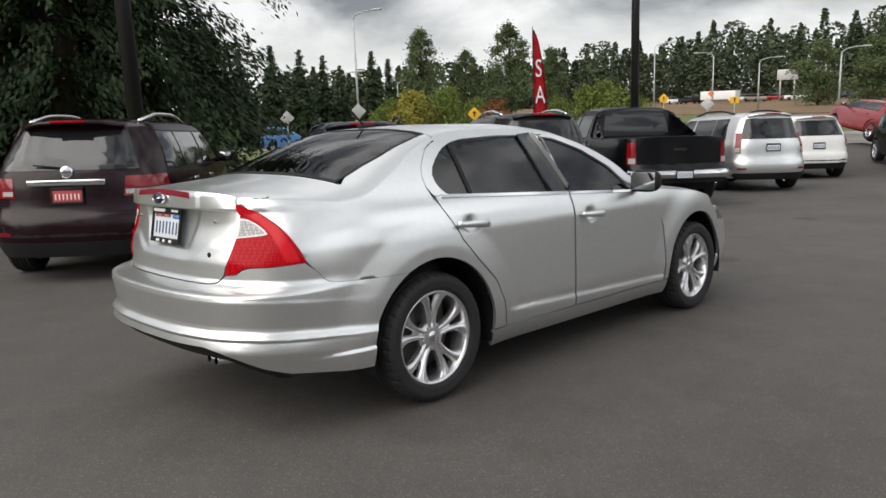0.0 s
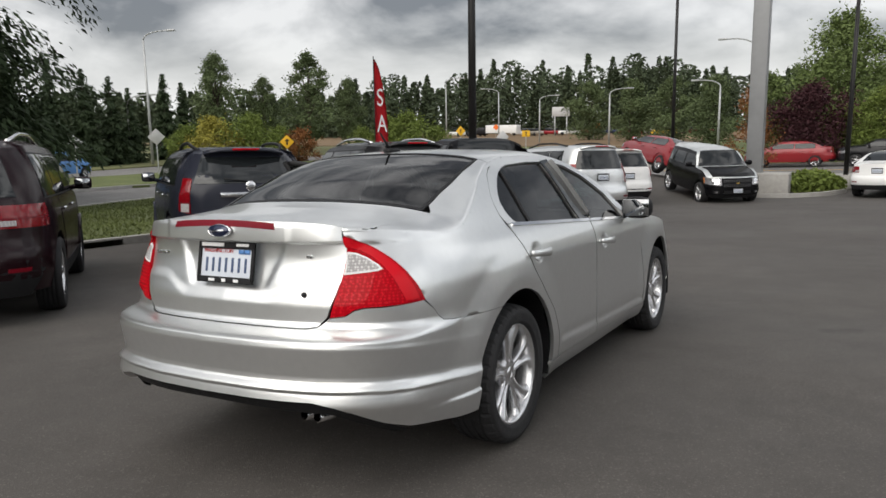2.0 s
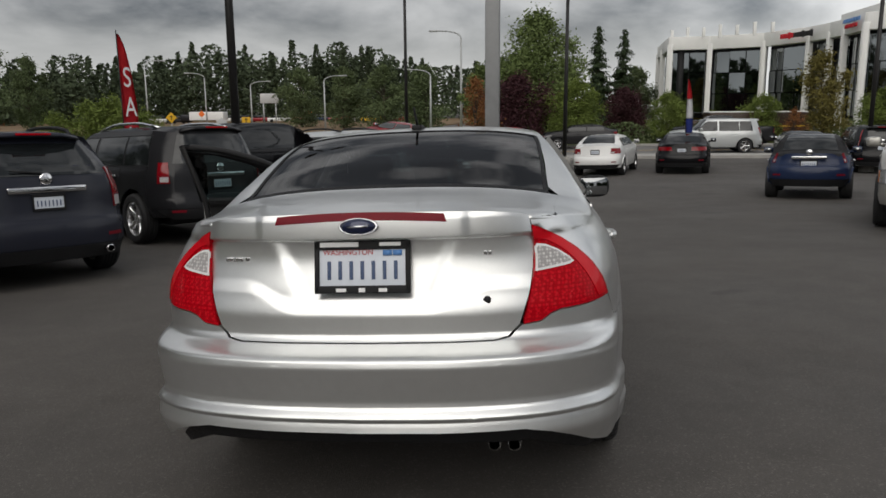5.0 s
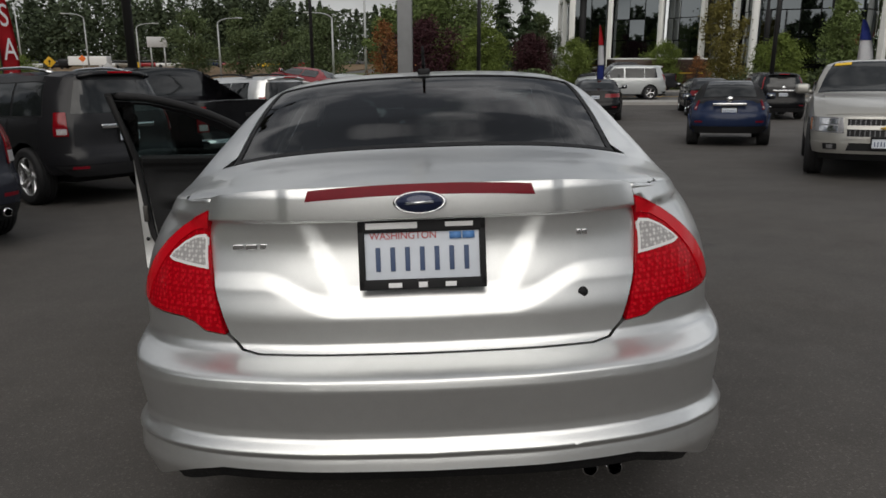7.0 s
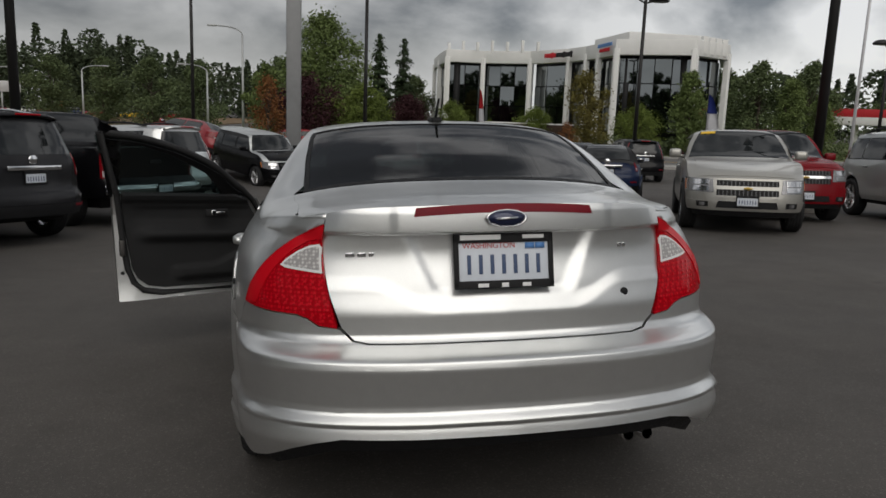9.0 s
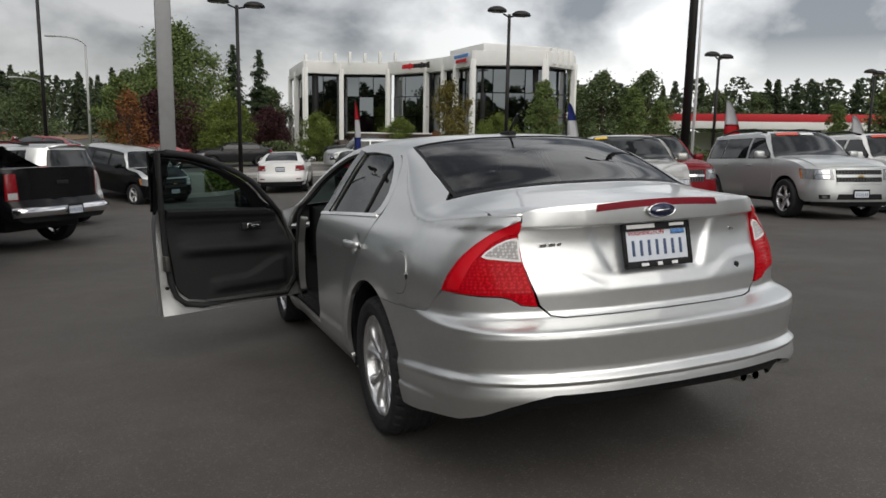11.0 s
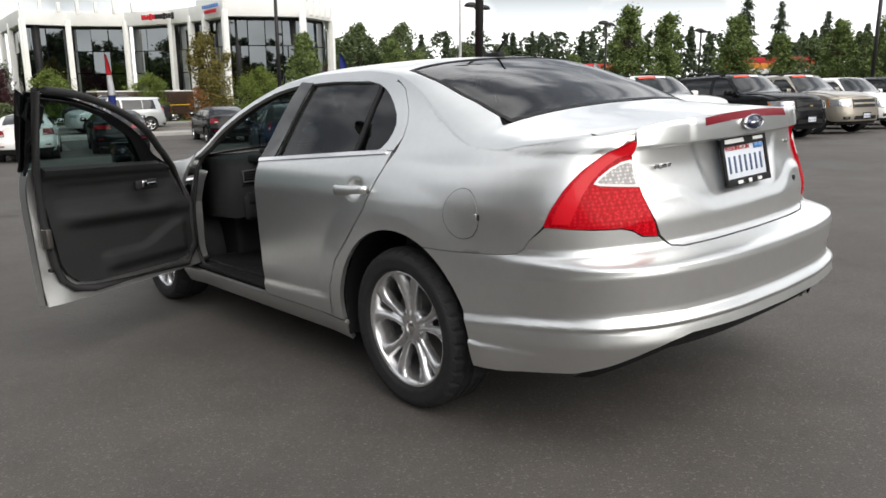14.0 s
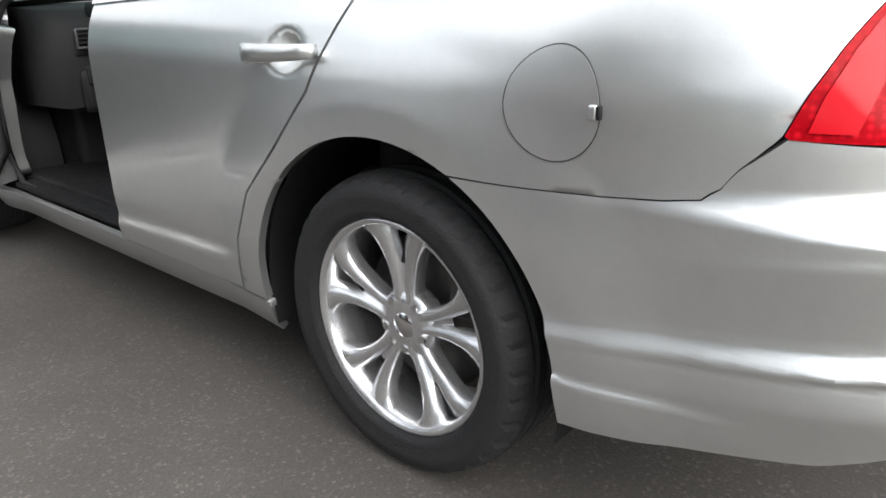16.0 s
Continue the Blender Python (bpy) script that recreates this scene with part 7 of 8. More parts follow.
# the woods far away: one mass of trees
rng = random.Random(77)
vs, fs = [], []
# the last band, 84 to 285, is unseen: added to darken south-facing reflections
for az0, az1, d0, d1, h0, h1, count in ((-63, -33, 150, 190, 6.5, 10.5, 130), (-37, 2, 175, 230, 9.5, 15.0, 230), (30, 80, 140, 180, 8, 13, 130), (84, 285, 75, 110, 7.0, 12.0, 330)):
    for _ in range(count):
        az, d, h = rng.uniform(az0, az1), rng.uniform(d0, d1), rng.uniform(h0, h1)
        h *= 1.0 + 0.22 * step(-30, -24, az) * (1 - step(-14, -9, az))
        cx, cy = aim(2, -3, az, d)
        g0 = ground_z(cx, cy)
        point = rng.random() < 0.62
        w = h * (0.17 if point else 0.30)
        for _ in range(360 if az0 < 60 else 80):
            f = rng.random() ** (0.8 if point else 0.7)
            rr = w * ((1 - f) ** 0.8 if point else math.sin(math.pi * (0.12 + 0.86 * f)) ** 0.6) * rng.uniform(0.5, 1.1) + 0.1
            a = rng.uniform(0, 2 * math.pi)
            quad(vs, fs, Vector((cx + rr * math.cos(a), cy + rr * math.sin(a), g0 + h * f)), 0.52 if az0 < 60 else 1.3, rng)
woods = mesh_of("distant_woods", vs, fs, WOODS, None)
tagged(woods, "dark mixed woods on the skyline, with an added unseen band to the south", "woods", kind="stuff")
# hedge in front of the office and planting in the island
vs, fs = [], []
for i in range(16000):
    x = rng.uniform(-4, 60)
    y = 46.5 + 1.6 * rng.random() + 0.6 * math.sin(x * 0.7)
    quad(vs, fs, Vector((x, y, ground_z(x, y) + 0.1 + 1.25 * rng.random() * (0.8 + 0.25 * math.sin(x * 1.3)))), 0.12, rng)
tagged(mesh_of("hedge", vs, fs, LEAF_DARK, None), "clipped dark green hedge along the street", "hedge", kind="stuff")
vs, fs = [], []
for i in range(2600):
    a, rr = rng.uniform(0, 2 * math.pi), 1.0 * math.sqrt(rng.random())
    x, y = 0.55 + rr * 1.1 * math.cos(a), 26.2 + rr * 1.3 * math.sin(a)
    quad(vs, fs, Vector((x, y, ground_z(x, y) + 0.1 + 0.75 * rng.random() * (1 - rr * rr * 0.6))), 0.09, rng)
tagged(mesh_of("island_shrubs", vs, fs, LEAF_LIGHT, None), "low light green shrubs in the planted island", "shrubs", kind="stuff")


def grass_blades(name, n, area, label, mat, h=0.07):
    vs, fs = [], []
    for _ in range(n):
        x, y = area()
        z = ground_z(x, y) + 0.09
        a = rng.uniform(0, math.pi)
        b, k = h * rng.uniform(0.5, 1.2), len(vs)
        dx, dy = 0.02 * math.cos(a), 0.02 * math.sin(a)
        vs.extend([Vector((x - dx, y - dy, z)), Vector((x + dx, y + dy, z)), Vector((x + rng.gauss(0, 0.05), y + rng.gauss(0, 0.05), z + b))])
        fs.append((k, k + 1, k + 2))
    tagged(mesh_of(name, vs, fs, mat, None), label, "grass", kind="stuff")


grass_blades("verge_grass", 26000, lambda: street_bend(rng.uniform(-14.9, -9.1), rng.uniform(-4, 20)), "rough short grass on the verge", GRASS)


# ---- island, sign column, poles, lamps ----
bm = bmesh.new()
n = 36
vo = [bm.verts.new((-0.7 + 2.4 * math.cos(2 * math.pi * i / n), 26.6 + 3.2 * math.sin(2 * math.pi * i / n), 0)) for i in range(n)]
vi = [bm.verts.new((-0.7 + 2.22 * math.cos(2 * math.pi * i / n), 26.6 + 3.02 * math.sin(2 * math.pi * i / n), 0)) for i in range(n)]
for v in vo + vi:
    v.co.z = ground_z(v.co.x, v.co.y) + 0.14
vb = [bm.verts.new(v.co - Vector((0, 0, 0.25))) for v in vo]
for i in range(n):
    j = (i + 1) % n
    bm.faces.new((vo[i], vo[j], vi[j], vi[i]))
    bm.faces.new((vb[i], vb[j], vo[j], vo[i]))
tagged(link("island_kerb", bm, CONCRETE, smooth=False, recalc=True), "pale concrete kerb round the planted island", "kerb", kind="structure")
bm = bmesh.new()
bm.faces.new([bm.verts.new((-0.7 + 2.23 * math.cos(2 * math.pi * i / n), 26.6 + 3.03 * math.sin(2 * math.pi * i / n), ground_z(-0.7, 26.6) + 0.10)) for i in range(n)])
tagged(link("island_soil", bm, material("bark_mulch", (0.06, 0.035, 0.02), 0.95, 0, 0.4, 20, 0.8, 60)), "brown bark mulch in the island", "ground", kind="structure")
cx, cy = -1.15, 24.7
sign_col = thing("sign_column", Matrix.Translation((cx, cy, ground_z(cx, cy))), "tall square grey steel sign column on a concrete block", "sign column")
bm = bmesh.new()
box(bm, 0, 0, 7.0, 0.52, 0.52, 14.0, 0.03)
part("column", bm, STEEL, sign_col)
bm = bmesh.new()
box(bm, 0.2, 0, 0.36, 1.9, 1.0, 0.9, 0.04)
part("plinth", bm, CONCRETE, sign_col, "grey concrete plinth")


def lot_lamp(x, y, h, label="dark lot lamp post with two shoebox heads", r0=0.085, twin=True, heads=True):
    t = thing("lamp_post", Matrix.Translation((x, y, ground_z(x, y))), label, "lamp post", "dark lot lamps")
    bm = bmesh.new()
    rod(bm, (0, 0, 0.5), (0, 0, h), r0, r0 * 0.75, 12)
    part("pole", bm, POLE, t)
    bm = bmesh.new()
    rod(bm, (0, 0, -0.1), (0, 0, 0.55), 0.26, 0.24, 16)
    part("footing", bm, CONCRETE, t)
    if heads:
        for g in (1, -1):
            a = 0.15
            bm = bmesh.new()
            rod(bm, (0, 0, h - 0.12), (g * 0.35, a * g, h - 0.02), 0.035, 0.035, 6)
            arm = part("arm", bm, POLE, t)
            bm = bmesh.new()
            bmesh.ops.create_uvsphere(bm, u_segments=16, v_segments=8, radius=1)
            for v in bm.verts:
                v.co = Vector((g * 0.70 + v.co.x * 0.42, a * 2 * g + v.co.y * 0.32, h + 0.04 + max(v.co.z, -0.15) * 0.20))
            part("lamp_head", bm, POLE, arm)
            bm = bmesh.new()
            box(bm, g * 0.70, a * 2 * g, h + 0.005, 0.5, 0.36, 0.02, 0.005)
            part("lens", bm, HEADLAMP, arm)
    return t


lot_lamp(-6.8, 14.4, 9.5, r0=0.11)
lot_lamp(*aim(2.0, -3.2, -12.2, 37), 9.5)
lot_lamp(-9.4, 2.8, 9.5, r0=0.14)
lot_lamp(1.6, 27.2, 7.0)
lot_lamp(*aim(-2.2, -3.4, 26.8, 32), 7.0)
lot_lamp(10.05, 11.2, 9.5, r0=0.11)
lot_lamp(*aim(-2.2, -3.4, 41.6, 41), 6.1)
lot_lamp(*aim(-2.2, -3.4, 51.2, 51), 5.9)
lot_lamp(*aim(-2.7, -2.6, 58.8, 60), 5.9)
lot_lamp(*aim(-2.7, -2.6, 69.5, 40), 7.0, r0=0.1)


def street_lamp(x, y, h, turn, reach=2.0):
    t = thing("street_lamp", Matrix.Translation((x, y, ground_z(x, y))) @ Matrix.Rotation(radians(turn), 4, "Z"), "pale galvanised street lamp with a curved arm", "street lamp", "pale street lamps")
    bm = bmesh.new()
    rod(bm, (0, 0, -0.1), (0, 0, h - 0.6), 0.11, 0.07, 10)
    part("pole", bm, PALE_POLE, t)
    bm = bmesh.new()
    pts = [Vector((reach * (1 - math.cos(a)) * 0.8, 0, h - 0.6 + 0.6 * math.sin(a))) for a in [math.pi / 2 * i / 6 for i in range(7)]] + [Vector((reach, 0, h + 0.03))]
    for a_, b_ in zip(pts, pts[1:]):
        rod(bm, a_, b_, 0.05, 0.05, 8)
    part("arm", bm, PALE_POLE, t)
    bm = bmesh.new()
    box(bm, reach + 0.25, 0, h + 0.02, 0.7, 0.26, 0.14, 0.05)
    part("lamp_head", bm, PALE_POLE, t)
    return t


for ex, ey, az, d, h, tn in ((3.5, -2.5, -52.0, 62, 9.9, 20), (3.5, -2.5, -53.3, 66, 5.4, 20), (3.5, -2.5, -23.1, 100, 6.2, 30), (3.5, -2.5, -18.1, 85, 6.3, 30), (3.5, -2.5, -26.1, 110, 7.6, 200), (3.5, -2.5, -19.0, 120, 6.0, 160), (2.0, -3.2, -7.2, 60, 8.6, 170), (2.0, -3.2, -9.3, 70, 6.2, 170),
                            (3.5, -2.5, -30.1, 105, 8.9, 30), (3.5, -2.5, -49.0, 90, 5.2, 20)):
    street_lamp(*aim(ex, ey, az, d), h, tn)
# a white flagpole
fp = thing("flagpole", Matrix.Translation((*aim(-2.7, -2.6, 41.6, 38), -0.9)), "tall slender white flagpole", "flagpole")
bm = bmesh.new()
rod(bm, (0, 0, 0), (0, 0, 13), 0.075, 0.05, 10)
part("pole", bm, FLAG_WHITE, fp)


def feather_flag(x, y, h, w, mats, label, turn, text=""):
    """A tall feather banner on a bent pole."""
    t = thing("feather_flag", Matrix.Translation((x, y, ground_z(x, y))) @ Matrix.Rotation(radians(turn), 4, "Z"), label, "banner", "feather banners")
    bm = bmesh.new()
    rod(bm, (0, 0, 0), (0, 0, h), 0.02, 0.012, 6)
    part("pole", bm, POLE, t)
    n = 16
    for k, mt in enumerate(mats):
        bm = bmesh.new()
        z0, z1 = h * (0.12 + 0.86 * k / len(mats)), h * (0.12 + 0.86 * (k + 1) / len(mats))
        rows = []
        for i in range(n + 1):
            z = z0 + (z1 - z0) * i / n
            ww = w * min(1.0, ((h * 0.985 - z) / (h * 0.4)) ** 0.5) if z < h * 0.985 else 0.01
            rows.append([bm.verts.new((ww * j / 4, 0.05 * math.sin(j * 0.9 + z * 2.0), z)) for j in range(5)])
        for A, B in zip(rows, rows[1:]):
            for j in range(4):
                bm.faces.new((A[j], A[j + 1], B[j + 1], B[j]))
        r = bmesh.ops.solidify(bm, geom=bm.faces[:], thickness=0.006)
        part("cloth", bm, mt, t)
    for i, ch in enumerate(text):
        letters(ch, 0.62, 0.006, FLAG_WHITE, t, Matrix.Translation((w * (0.40 if i == 0 else 0.5), -0.085, h * 0.74 - i * 0.66)) @ Matrix.Rotation(radians(90), 4, "X"), squeeze=0.62)
    return t


feather_flag(-8.85, 12.9, 4.05, 0.34, [FLAG_RED], "red feather banner with white sale letters", 42, "SALE")
feather_flag(6.3, 27.4, 3.5, 0.26, [FLAG_WHITE, FLAG_BLUE, FLAG_WHITE, FLAG_RED], "red, white and blue feather banner", -10)
feather_flag(*aim(-2.2, -3.4, 31.3, 36), 3.7, 0.55, [FLAG_WHITE, FLAG_WHITE, FLAG_WHITE, FLAG_BLUE], "blue and white feather banner", -25)
feather_flag(*aim(-2.2, -3.4, 42.3, 40), 4.0, 0.75, [FLAG_RED, FLAG_RED, FLAG_WHITE], "red and white feather banner", -40)
feather_flag(*aim(-2.2, -3.4, 50.2, 44), 3.4, 0.75, [FLAG_RED, FLAG_RED, FLAG_WHITE], "red and white feather banner", -50)


def road_sign(x, y, h, size, face, label, turn, shape="diamond"):
    t = thing("road_sign", Matrix.Translation((x, y, ground_z(x, y))) @ Matrix.Rotation(radians(turn), 4, "Z"), label, "road sign")
    bm = bmesh.new()
    box(bm, 0, 0.03, h / 2, 0.06, 0.05, h, 0.005)
    part("post", bm, PALE_POLE, t)
    bm = bmesh.new()
    mm = Matrix.Translation((0, 0, h)) @ (Matrix.Rotation(radians(45), 4, "Y") if shape == "diamond" else Matrix())
    box(bm, 0, 0, 0, size, 0.012, size if shape == "diamond" else size * 0.75, 0.004, mm)
    pl = part("plate", bm, face, t)
    if face is SIGN_YELLOW:
        bm = bmesh.new()
        box(bm, 0, -0.01, h, 0.07, 0.008, size * 0.6, 0.002)
        box(bm, 0, -0.01, h + size * 0.12, 0.22, 0.008, 0.06, 0.002)
        part("symbol", bm, POLE, pl)
    return t


road_sign(*aim(3.5, -2.5, -57.3, 45), 2.0, 0.6, SIGN_WHITE, "pale back of a diamond road sign", 60)
road_sign(*aim(3.5, -2.5, -52.0, 48), 2.3, 0.7, SIGN_WHITE, "pale back of a diamond road sign", 55)
road_sign(*aim(2.0, -3.3, -40.9, 40), 2.0, 0.52, SIGN_YELLOW, "yellow diamond warning sign", 40)
road_sign(*aim(3.5, -2.5, -29.4, 70), 2.1, 0.65, SIGN_YELLOW, "yellow diamond warning sign", 30)
road_sign(*aim(3.5, -2.5, -24.6, 62), 1.9, 0.65, SIGN_YELLOW, "yellow road sign on a post", 25, "flat")
road_sign(*aim(3.5, -2.5, -26.4, 60), 1.7, 0.7, SIGN_WHITE, "pale diamond road sign", 25)
for az, d in ((-26.2, 130), (-18.6, 125)):
    road_sign(*aim(3.5, -2.5, az, d), 2.0, 0.75, ORANGE, "orange diamond roadworks sign", 25)
bb = thing("billboard", Matrix.Translation((*aim(3.5, -2.5, -21.3, 140), -1.0)) @ Matrix.Rotation(radians(20), 4, "Z"), "pale billboard on two posts", "billboard")
bm = bmesh.new()
box(bm, 0, 0, 4.3, 3.2, 0.3, 1.7, 0.05)
part("board", bm, SIGN_WHITE, bb)
for x in (-1.8, 1.8):
    bm = bmesh.new()
    rod(bm, (x * 0.6, 0, 0), (x * 0.6, 0, 3.6), 0.12, 0.12, 8)
    part("post", bm, PALE_POLE, bb)


# ---- office building ----
def office():
    t = thing("office_building", Matrix.Translation((0, 0, -1.2)), "white three-storey office with dark glass and white columns", "building")
    corners = [Vector(aim(-2.4, -3.2, 11.75 + (az - 10.8) * 0.934, d)) for az, d in ((9.6, 82), (10.1, 76), (10.8, 70), (13.6, 70.5), (17.4, 69.5), (20.5, 66), (21.9, 63.6), (22.9, 61.4), (24.3, 58), (29.9, 57.8), (32.1, 61.5), (32.0, 70))]
    runs = [(p, q, 8.5, 1) for p, q in zip(corners, corners[1:])]
    for p, q, h, bays in runs:
        d = q - p
        L, ang = d.length, math.atan2(d.y, d.x)
        m = Matrix.Translation((p.x, p.y, 0)) @ Matrix.Rotation(ang, 4, "Z")
        bm = bmesh.new()
        box(bm, L / 2, 0.15, h - 0.55, L + 0.1, 0.7, 1.1, 0.03)
        part("parapet", bm, WALL, t, m=m)
        bm = bmesh.new()
        box(bm, L / 2, 0.9, h / 2 - 0.4, L, 0.5, h - 0.9, 0.0)
        part("back_wall", bm, TRIM, t, m=m)
        for k in range(bays + 1):
            bm = bmesh.new()
            box(bm, L * k / bays, -0.1, (h - 0.6) / 2, 0.32, 0.42, h - 0.7, 0.03)
            part("column", bm, WALL, t, m=m)
        cols = max(2, round(L / bays / 1.4))
        for k in range(bays):
            for c in range(cols):
                for fl in range(4):
                    w, hh = (L / bays - 0.4) / cols, (h - 1.4) / 4
                    bm = bmesh.new()
                    box(bm, L * k / bays + 0.2 + w * (c + 0.5), 0.45, 0.1 + hh * (fl + 0.5), w - 0.07, 0.05, hh - (0.5 if fl == 0 else 0.07))
                    win = part("window", bm, MIRROR_GLASS, t, m=m, smooth=False)
                    win.rotation_euler.z += rng.gauss(0, 0.004)
                    win.rotation_euler.x += rng.gauss(0, 0.010)
    # posts on the roof, a plant room, and the two signs as plain bars
    for i in range(7):
        p = corners[2].lerp(corners[5], 0.02 + i * 0.125)
        bm = bmesh.new()
        box(bm, p.x, p.y + 0.9, 8.75, 0.24, 0.24, 0.8 + 0.25 * (i % 2), 0.01)
        part("roof_vent", bm, WALL, t)
    for i in range(4):
        p = corners[9].lerp(corners[10], 0.25 + i * 0.2)
        bm = bmesh.new()
        box(bm, p.x, p.y - 0.1, 8.2, 0.42, 0.42, 1.2, 0.01)
        part("roof_post", bm, WALL, t)
    p = corners[8].lerp(corners[9], 0.75)
    bm = bmesh.new()
    box(bm, p.x + 1, p.y + 7, 8.7, 6, 7, 1.2, 0.05)
    part("plant_room", bm, WALL, t)
    p0, p1 = corners[4].lerp(corners[5], 0.55), corners[5].lerp(corners[6], 0.45)
    ang = math.atan2((p1 - p0).y, (p1 - p0).x)
    for i in range(12):
        p = p0.lerp(p1, i / 11)
        bm = bmesh.new()
        box(bm, 0, -0.75, 0, 0.2, 0.1, 0.5 if i in (3, 8, 11) else 0.36, 0.01)
        part("sign_bar", bm, FLAG_RED if i < 5 else POLE, t, m=Matrix.Translation((p.x, p.y, 7.93)) @ Matrix.Rotation(ang, 4, "Z"))
    p0, p1 = corners[7].lerp(corners[8], 0.2), corners[7].lerp(corners[8], 0.9)
    ang = math.atan2((p1 - p0).y, (p1 - p0).x)
    for j in range(2):
        for i in range(7 - 2 * j):
            p = p0.lerp(p1, (i + j) / 6)
            bm = bmesh.new()
            box(bm, 0, -0.45, 0, 0.3, 0.1, 0.24, 0.01)
            part("sign_bar", bm, PAPER_BLUE if j == 0 else FLAG_RED, t, m=Matrix.Translation((p.x, p.y, 8.2 - j * 0.36)) @ Matrix.Rotation(ang, 4, "Z"))
    return t


office()


# ---- filling station canopies ----
def canopy(ex, ey, az0, az1, d, z0, z1, mats, label):
    x0, y0 = aim(ex, ey, az0, d)
    x1, y1 = aim(ex, ey, az1, d)
    L, ang = math.hypot(x1 - x0, y1 - y0), math.atan2(y1 - y0, x1 - x0)
    t = thing("canopy", Matrix.Translation((x0, y0, -1.0)) @ Matrix.Rotation(ang, 4, "Z"), label, "canopy")
    h = (z1 - z0) / len(mats)
    for i, mt in enumerate(mats):
        bm = bmesh.new()
        box(bm, L / 2, 4, z0 + h * (i + 0.5) + 1.0, L + 0.02 * i, 8 + 0.02 * i, h, 0.02)
        part("fascia", bm, mt, t)
    for k in range(5):
        bm = bmesh.new()
        box(bm, L * (k + 0.5) / 5, 1.5, (z0 + 1.0) / 2, 0.35, 0.35, z0 + 1.0, 0.02)
        part("post", bm, WALL, t)
    bm = bmesh.new()
    box(bm, L / 2, 9, (z0 + 0.6) / 2, L * 0.8, 5, z0 + 0.6, 0.05)
    part("shop", bm, WALL, t)
    return t


canopy(-2.2, -3.4, 38.0, 53.0, 78, 1.9, 3.3, [WALL, ROOF_RED], "filling station canopy with a red and white fascia")
canopy(-2.7, -2.6, 60.6, 66.2, 85, 2.2, 3.9, [WALL, FASCIA, ROOF_RED], "filling station canopy with an orange fascia")

# ---- vehicles on the streets and a delivery truck ----
vehicle("red_street_sedan", stand(-0.25, 42.6, 90), "red sedan standing in the cross street", RED, "sedan", W=0.90, H=1.42, wb=2.7, belt_z=1.0, r=0.33, tail=upright_tail(0.6, 0.8, 0.97, 0.3), plate=False)
vehicle("grey_street_sedan", stand(4.4, 42.6, 90), "dark grey sedan standing in the cross street", GRAPHITE, "sedan", W=0.90, H=1.43, wb=2.7, belt_z=1.0, r=0.33, tail=upright_tail(0.6, 0.8, 0.97, 0.3), plate=False)
vehicle("dark_street_pickup", stand(12.5, 41.0, 90), "dark pickup standing in the cross street", GRAPHITE, "pickup", W=0.98, H=1.85, wb=3.5, ro=1.15, belt_z=1.22, r=0.38, sill=0.45, tail=upright_tail(0.82, 0.85, 1.15, 0.14), plate=False, category="pickup truck")
vehicle("silver_street_suv", stand(11.0, 37.5, 90), "silver suv standing in the cross street", PEWTER, W=0.95, H=1.75, wb=2.8, belt_z=1.1, tail=upright_tail(0.82, 0.9, 1.3, 0.14), plate=False)
vehicle("blue_street_car", stand(-37, 21.5, 20), "small blue car on the main road", PAPER_BLUE, W=0.86, H=1.5, wb=2.5, belt_z=0.98, r=0.31, tail=upright_tail(0.8, 0.85, 1.2, 0.16), plate=False)
truck = thing("delivery_truck", stand(16.4, 47.0, 90), "brown box delivery truck beyond the street", "truck")
bm = bmesh.new()
box(bm, 0, 2.2, 1.2, 2.3, 6.0, 1.5, 0.08)
part("box_body", bm, BROWN, truck)
bm = bmesh.new()
box(bm, 0, 2.2, 1.98, 2.2, 5.9, 0.06, 0.02)
part("roof", bm, WALL, truck)
bm = bmesh.new()
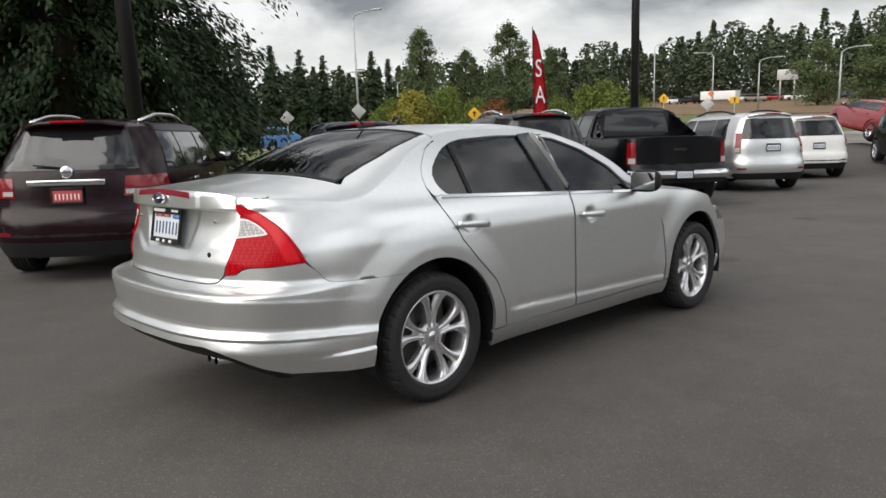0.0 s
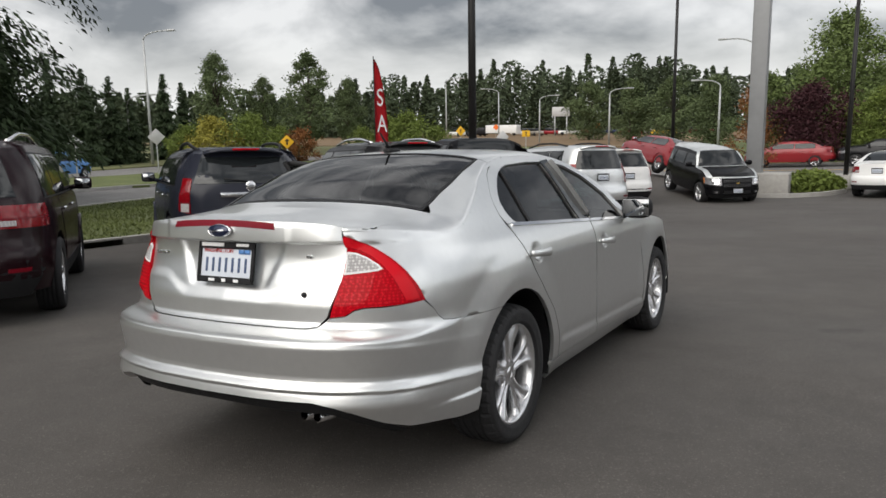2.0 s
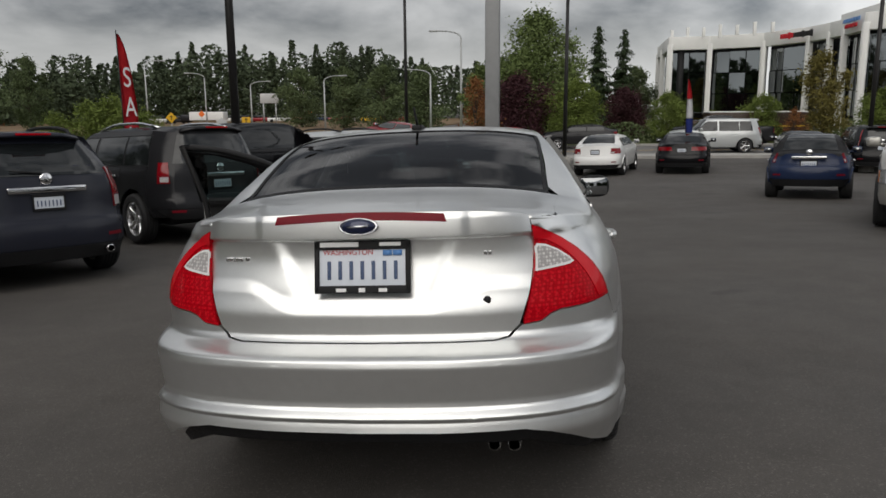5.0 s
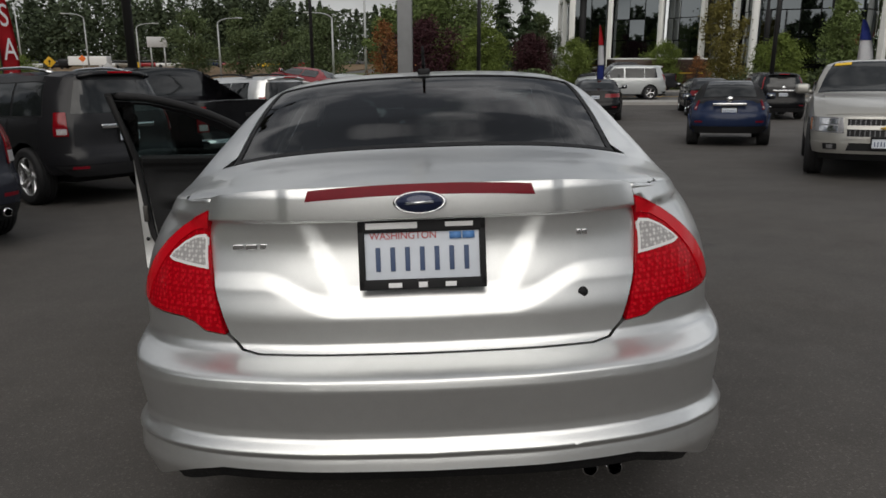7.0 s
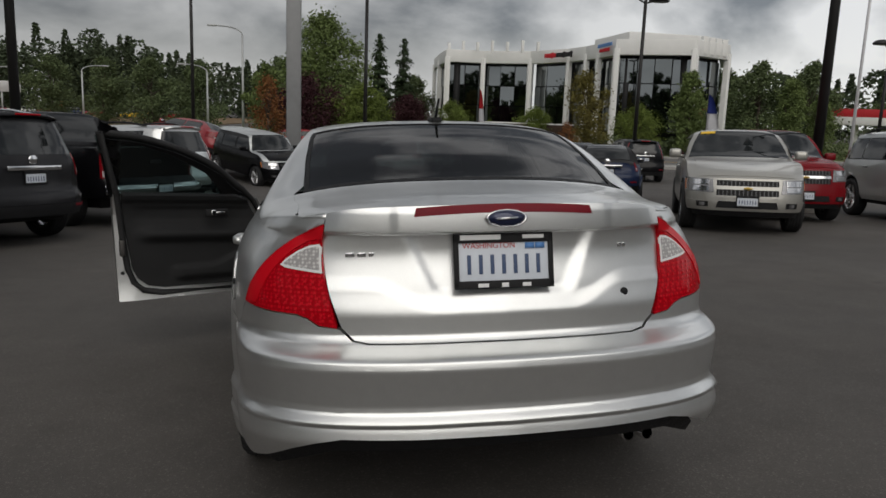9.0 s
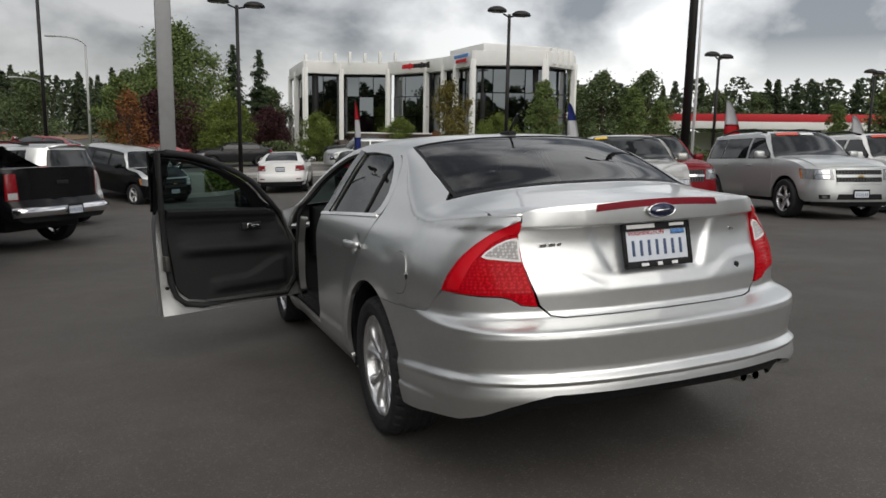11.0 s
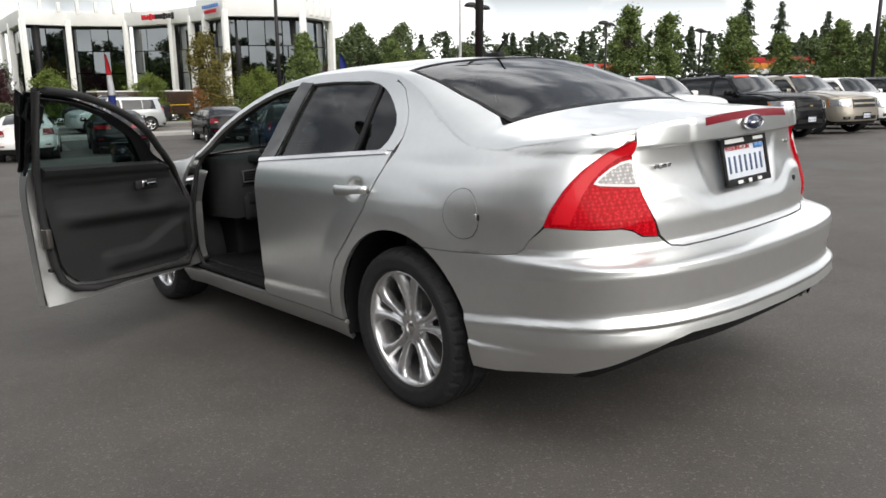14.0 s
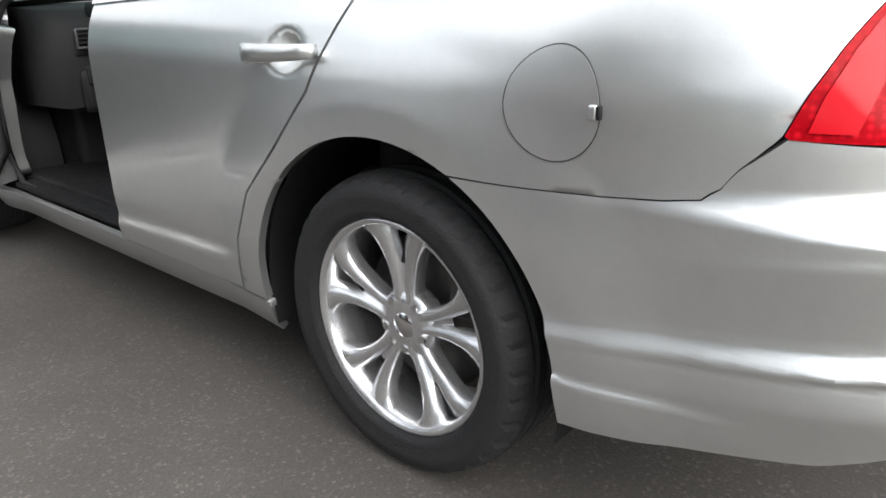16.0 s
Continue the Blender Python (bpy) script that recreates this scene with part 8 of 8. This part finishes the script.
box(bm, 0, 5.7, 1.0, 2.1, 1.2, 0.95, 0.2)
part("hood", bm, BROWN, truck)
for x in (-1.16, 1.16):
    bm = bmesh.new()
    box(bm, x, 2.2, 1.1, 0.02, 5.4, 0.05)
    part("stripe", bm, BANNER_Y, truck)
for x, y, g in ((0.95, 0.6, 1), (-0.95, 0.6, -1), (0.95, 5.2, 1), (-0.95, 5.2, -1)):
    wheel(truck, x, y, 0.42, 0.25, 0.26, g, 5, False)
# far traffic on the skyline
for i, (az, d, cm) in enumerate(((-29, 150, WHITE), (-27.6, 148, GRAPHITE), (-24.2, 150, WHITE), (-23.3, 146, BEIGE), (-22.0, 150, RED), (-20.6, 147, WHITE), (-19.6, 149, RED), (-17.6, 150, BLUE), (-16.2, 140, RED), (-15.0, 143, WHITE), (-13.8, 138, BANNER_Y), (-12.4, 142, GRAPHITE), (-11.2, 140, RED))):
    x, y = aim(3.5, -2.5, az, d)
    fc = thing("distant_car", stand(x, y, 60 + 25 * (i % 3), 0.2), "small far car on the road by the skyline", "car", "far traffic")
    bm = bmesh.new()
    box(bm, 0, 0, 0.55, 1.75, 4.4, 0.65, 0.18)
    part("body", bm, cm, fc)
    bm = bmesh.new()
    box(bm, 0, -0.2, 1.1, 1.5, 2.4, 0.55, 0.2)
    part("cabin", bm, GLASS_FAR, fc)
    for wx, wy in ((0.8, 1.4), (-0.8, 1.4), (0.8, -1.4), (-0.8, -1.4)):
        bm = bmesh.new()
        rod(bm, (wx - 0.1, wy, 0.32), (wx + 0.1, wy, 0.32), 0.32, 0.32, 12)
        part("wheel", bm, RUBBER, fc)
bt = thing("box_truck", stand(*aim(3.5, -2.5, -25.6, 145), 90, 0.2), "white box truck far off on the road", "truck")
bm = bmesh.new()
box(bm, 0, 0, 1.35, 2.0, 6.5, 1.5, 0.05)
part("box_body", bm, WHITE, bt)
bm = bmesh.new()
box(bm, 0, 4.2, 1.0, 1.9, 1.7, 1.3, 0.25)
part("cab", bm, GRAPHITE, bt)
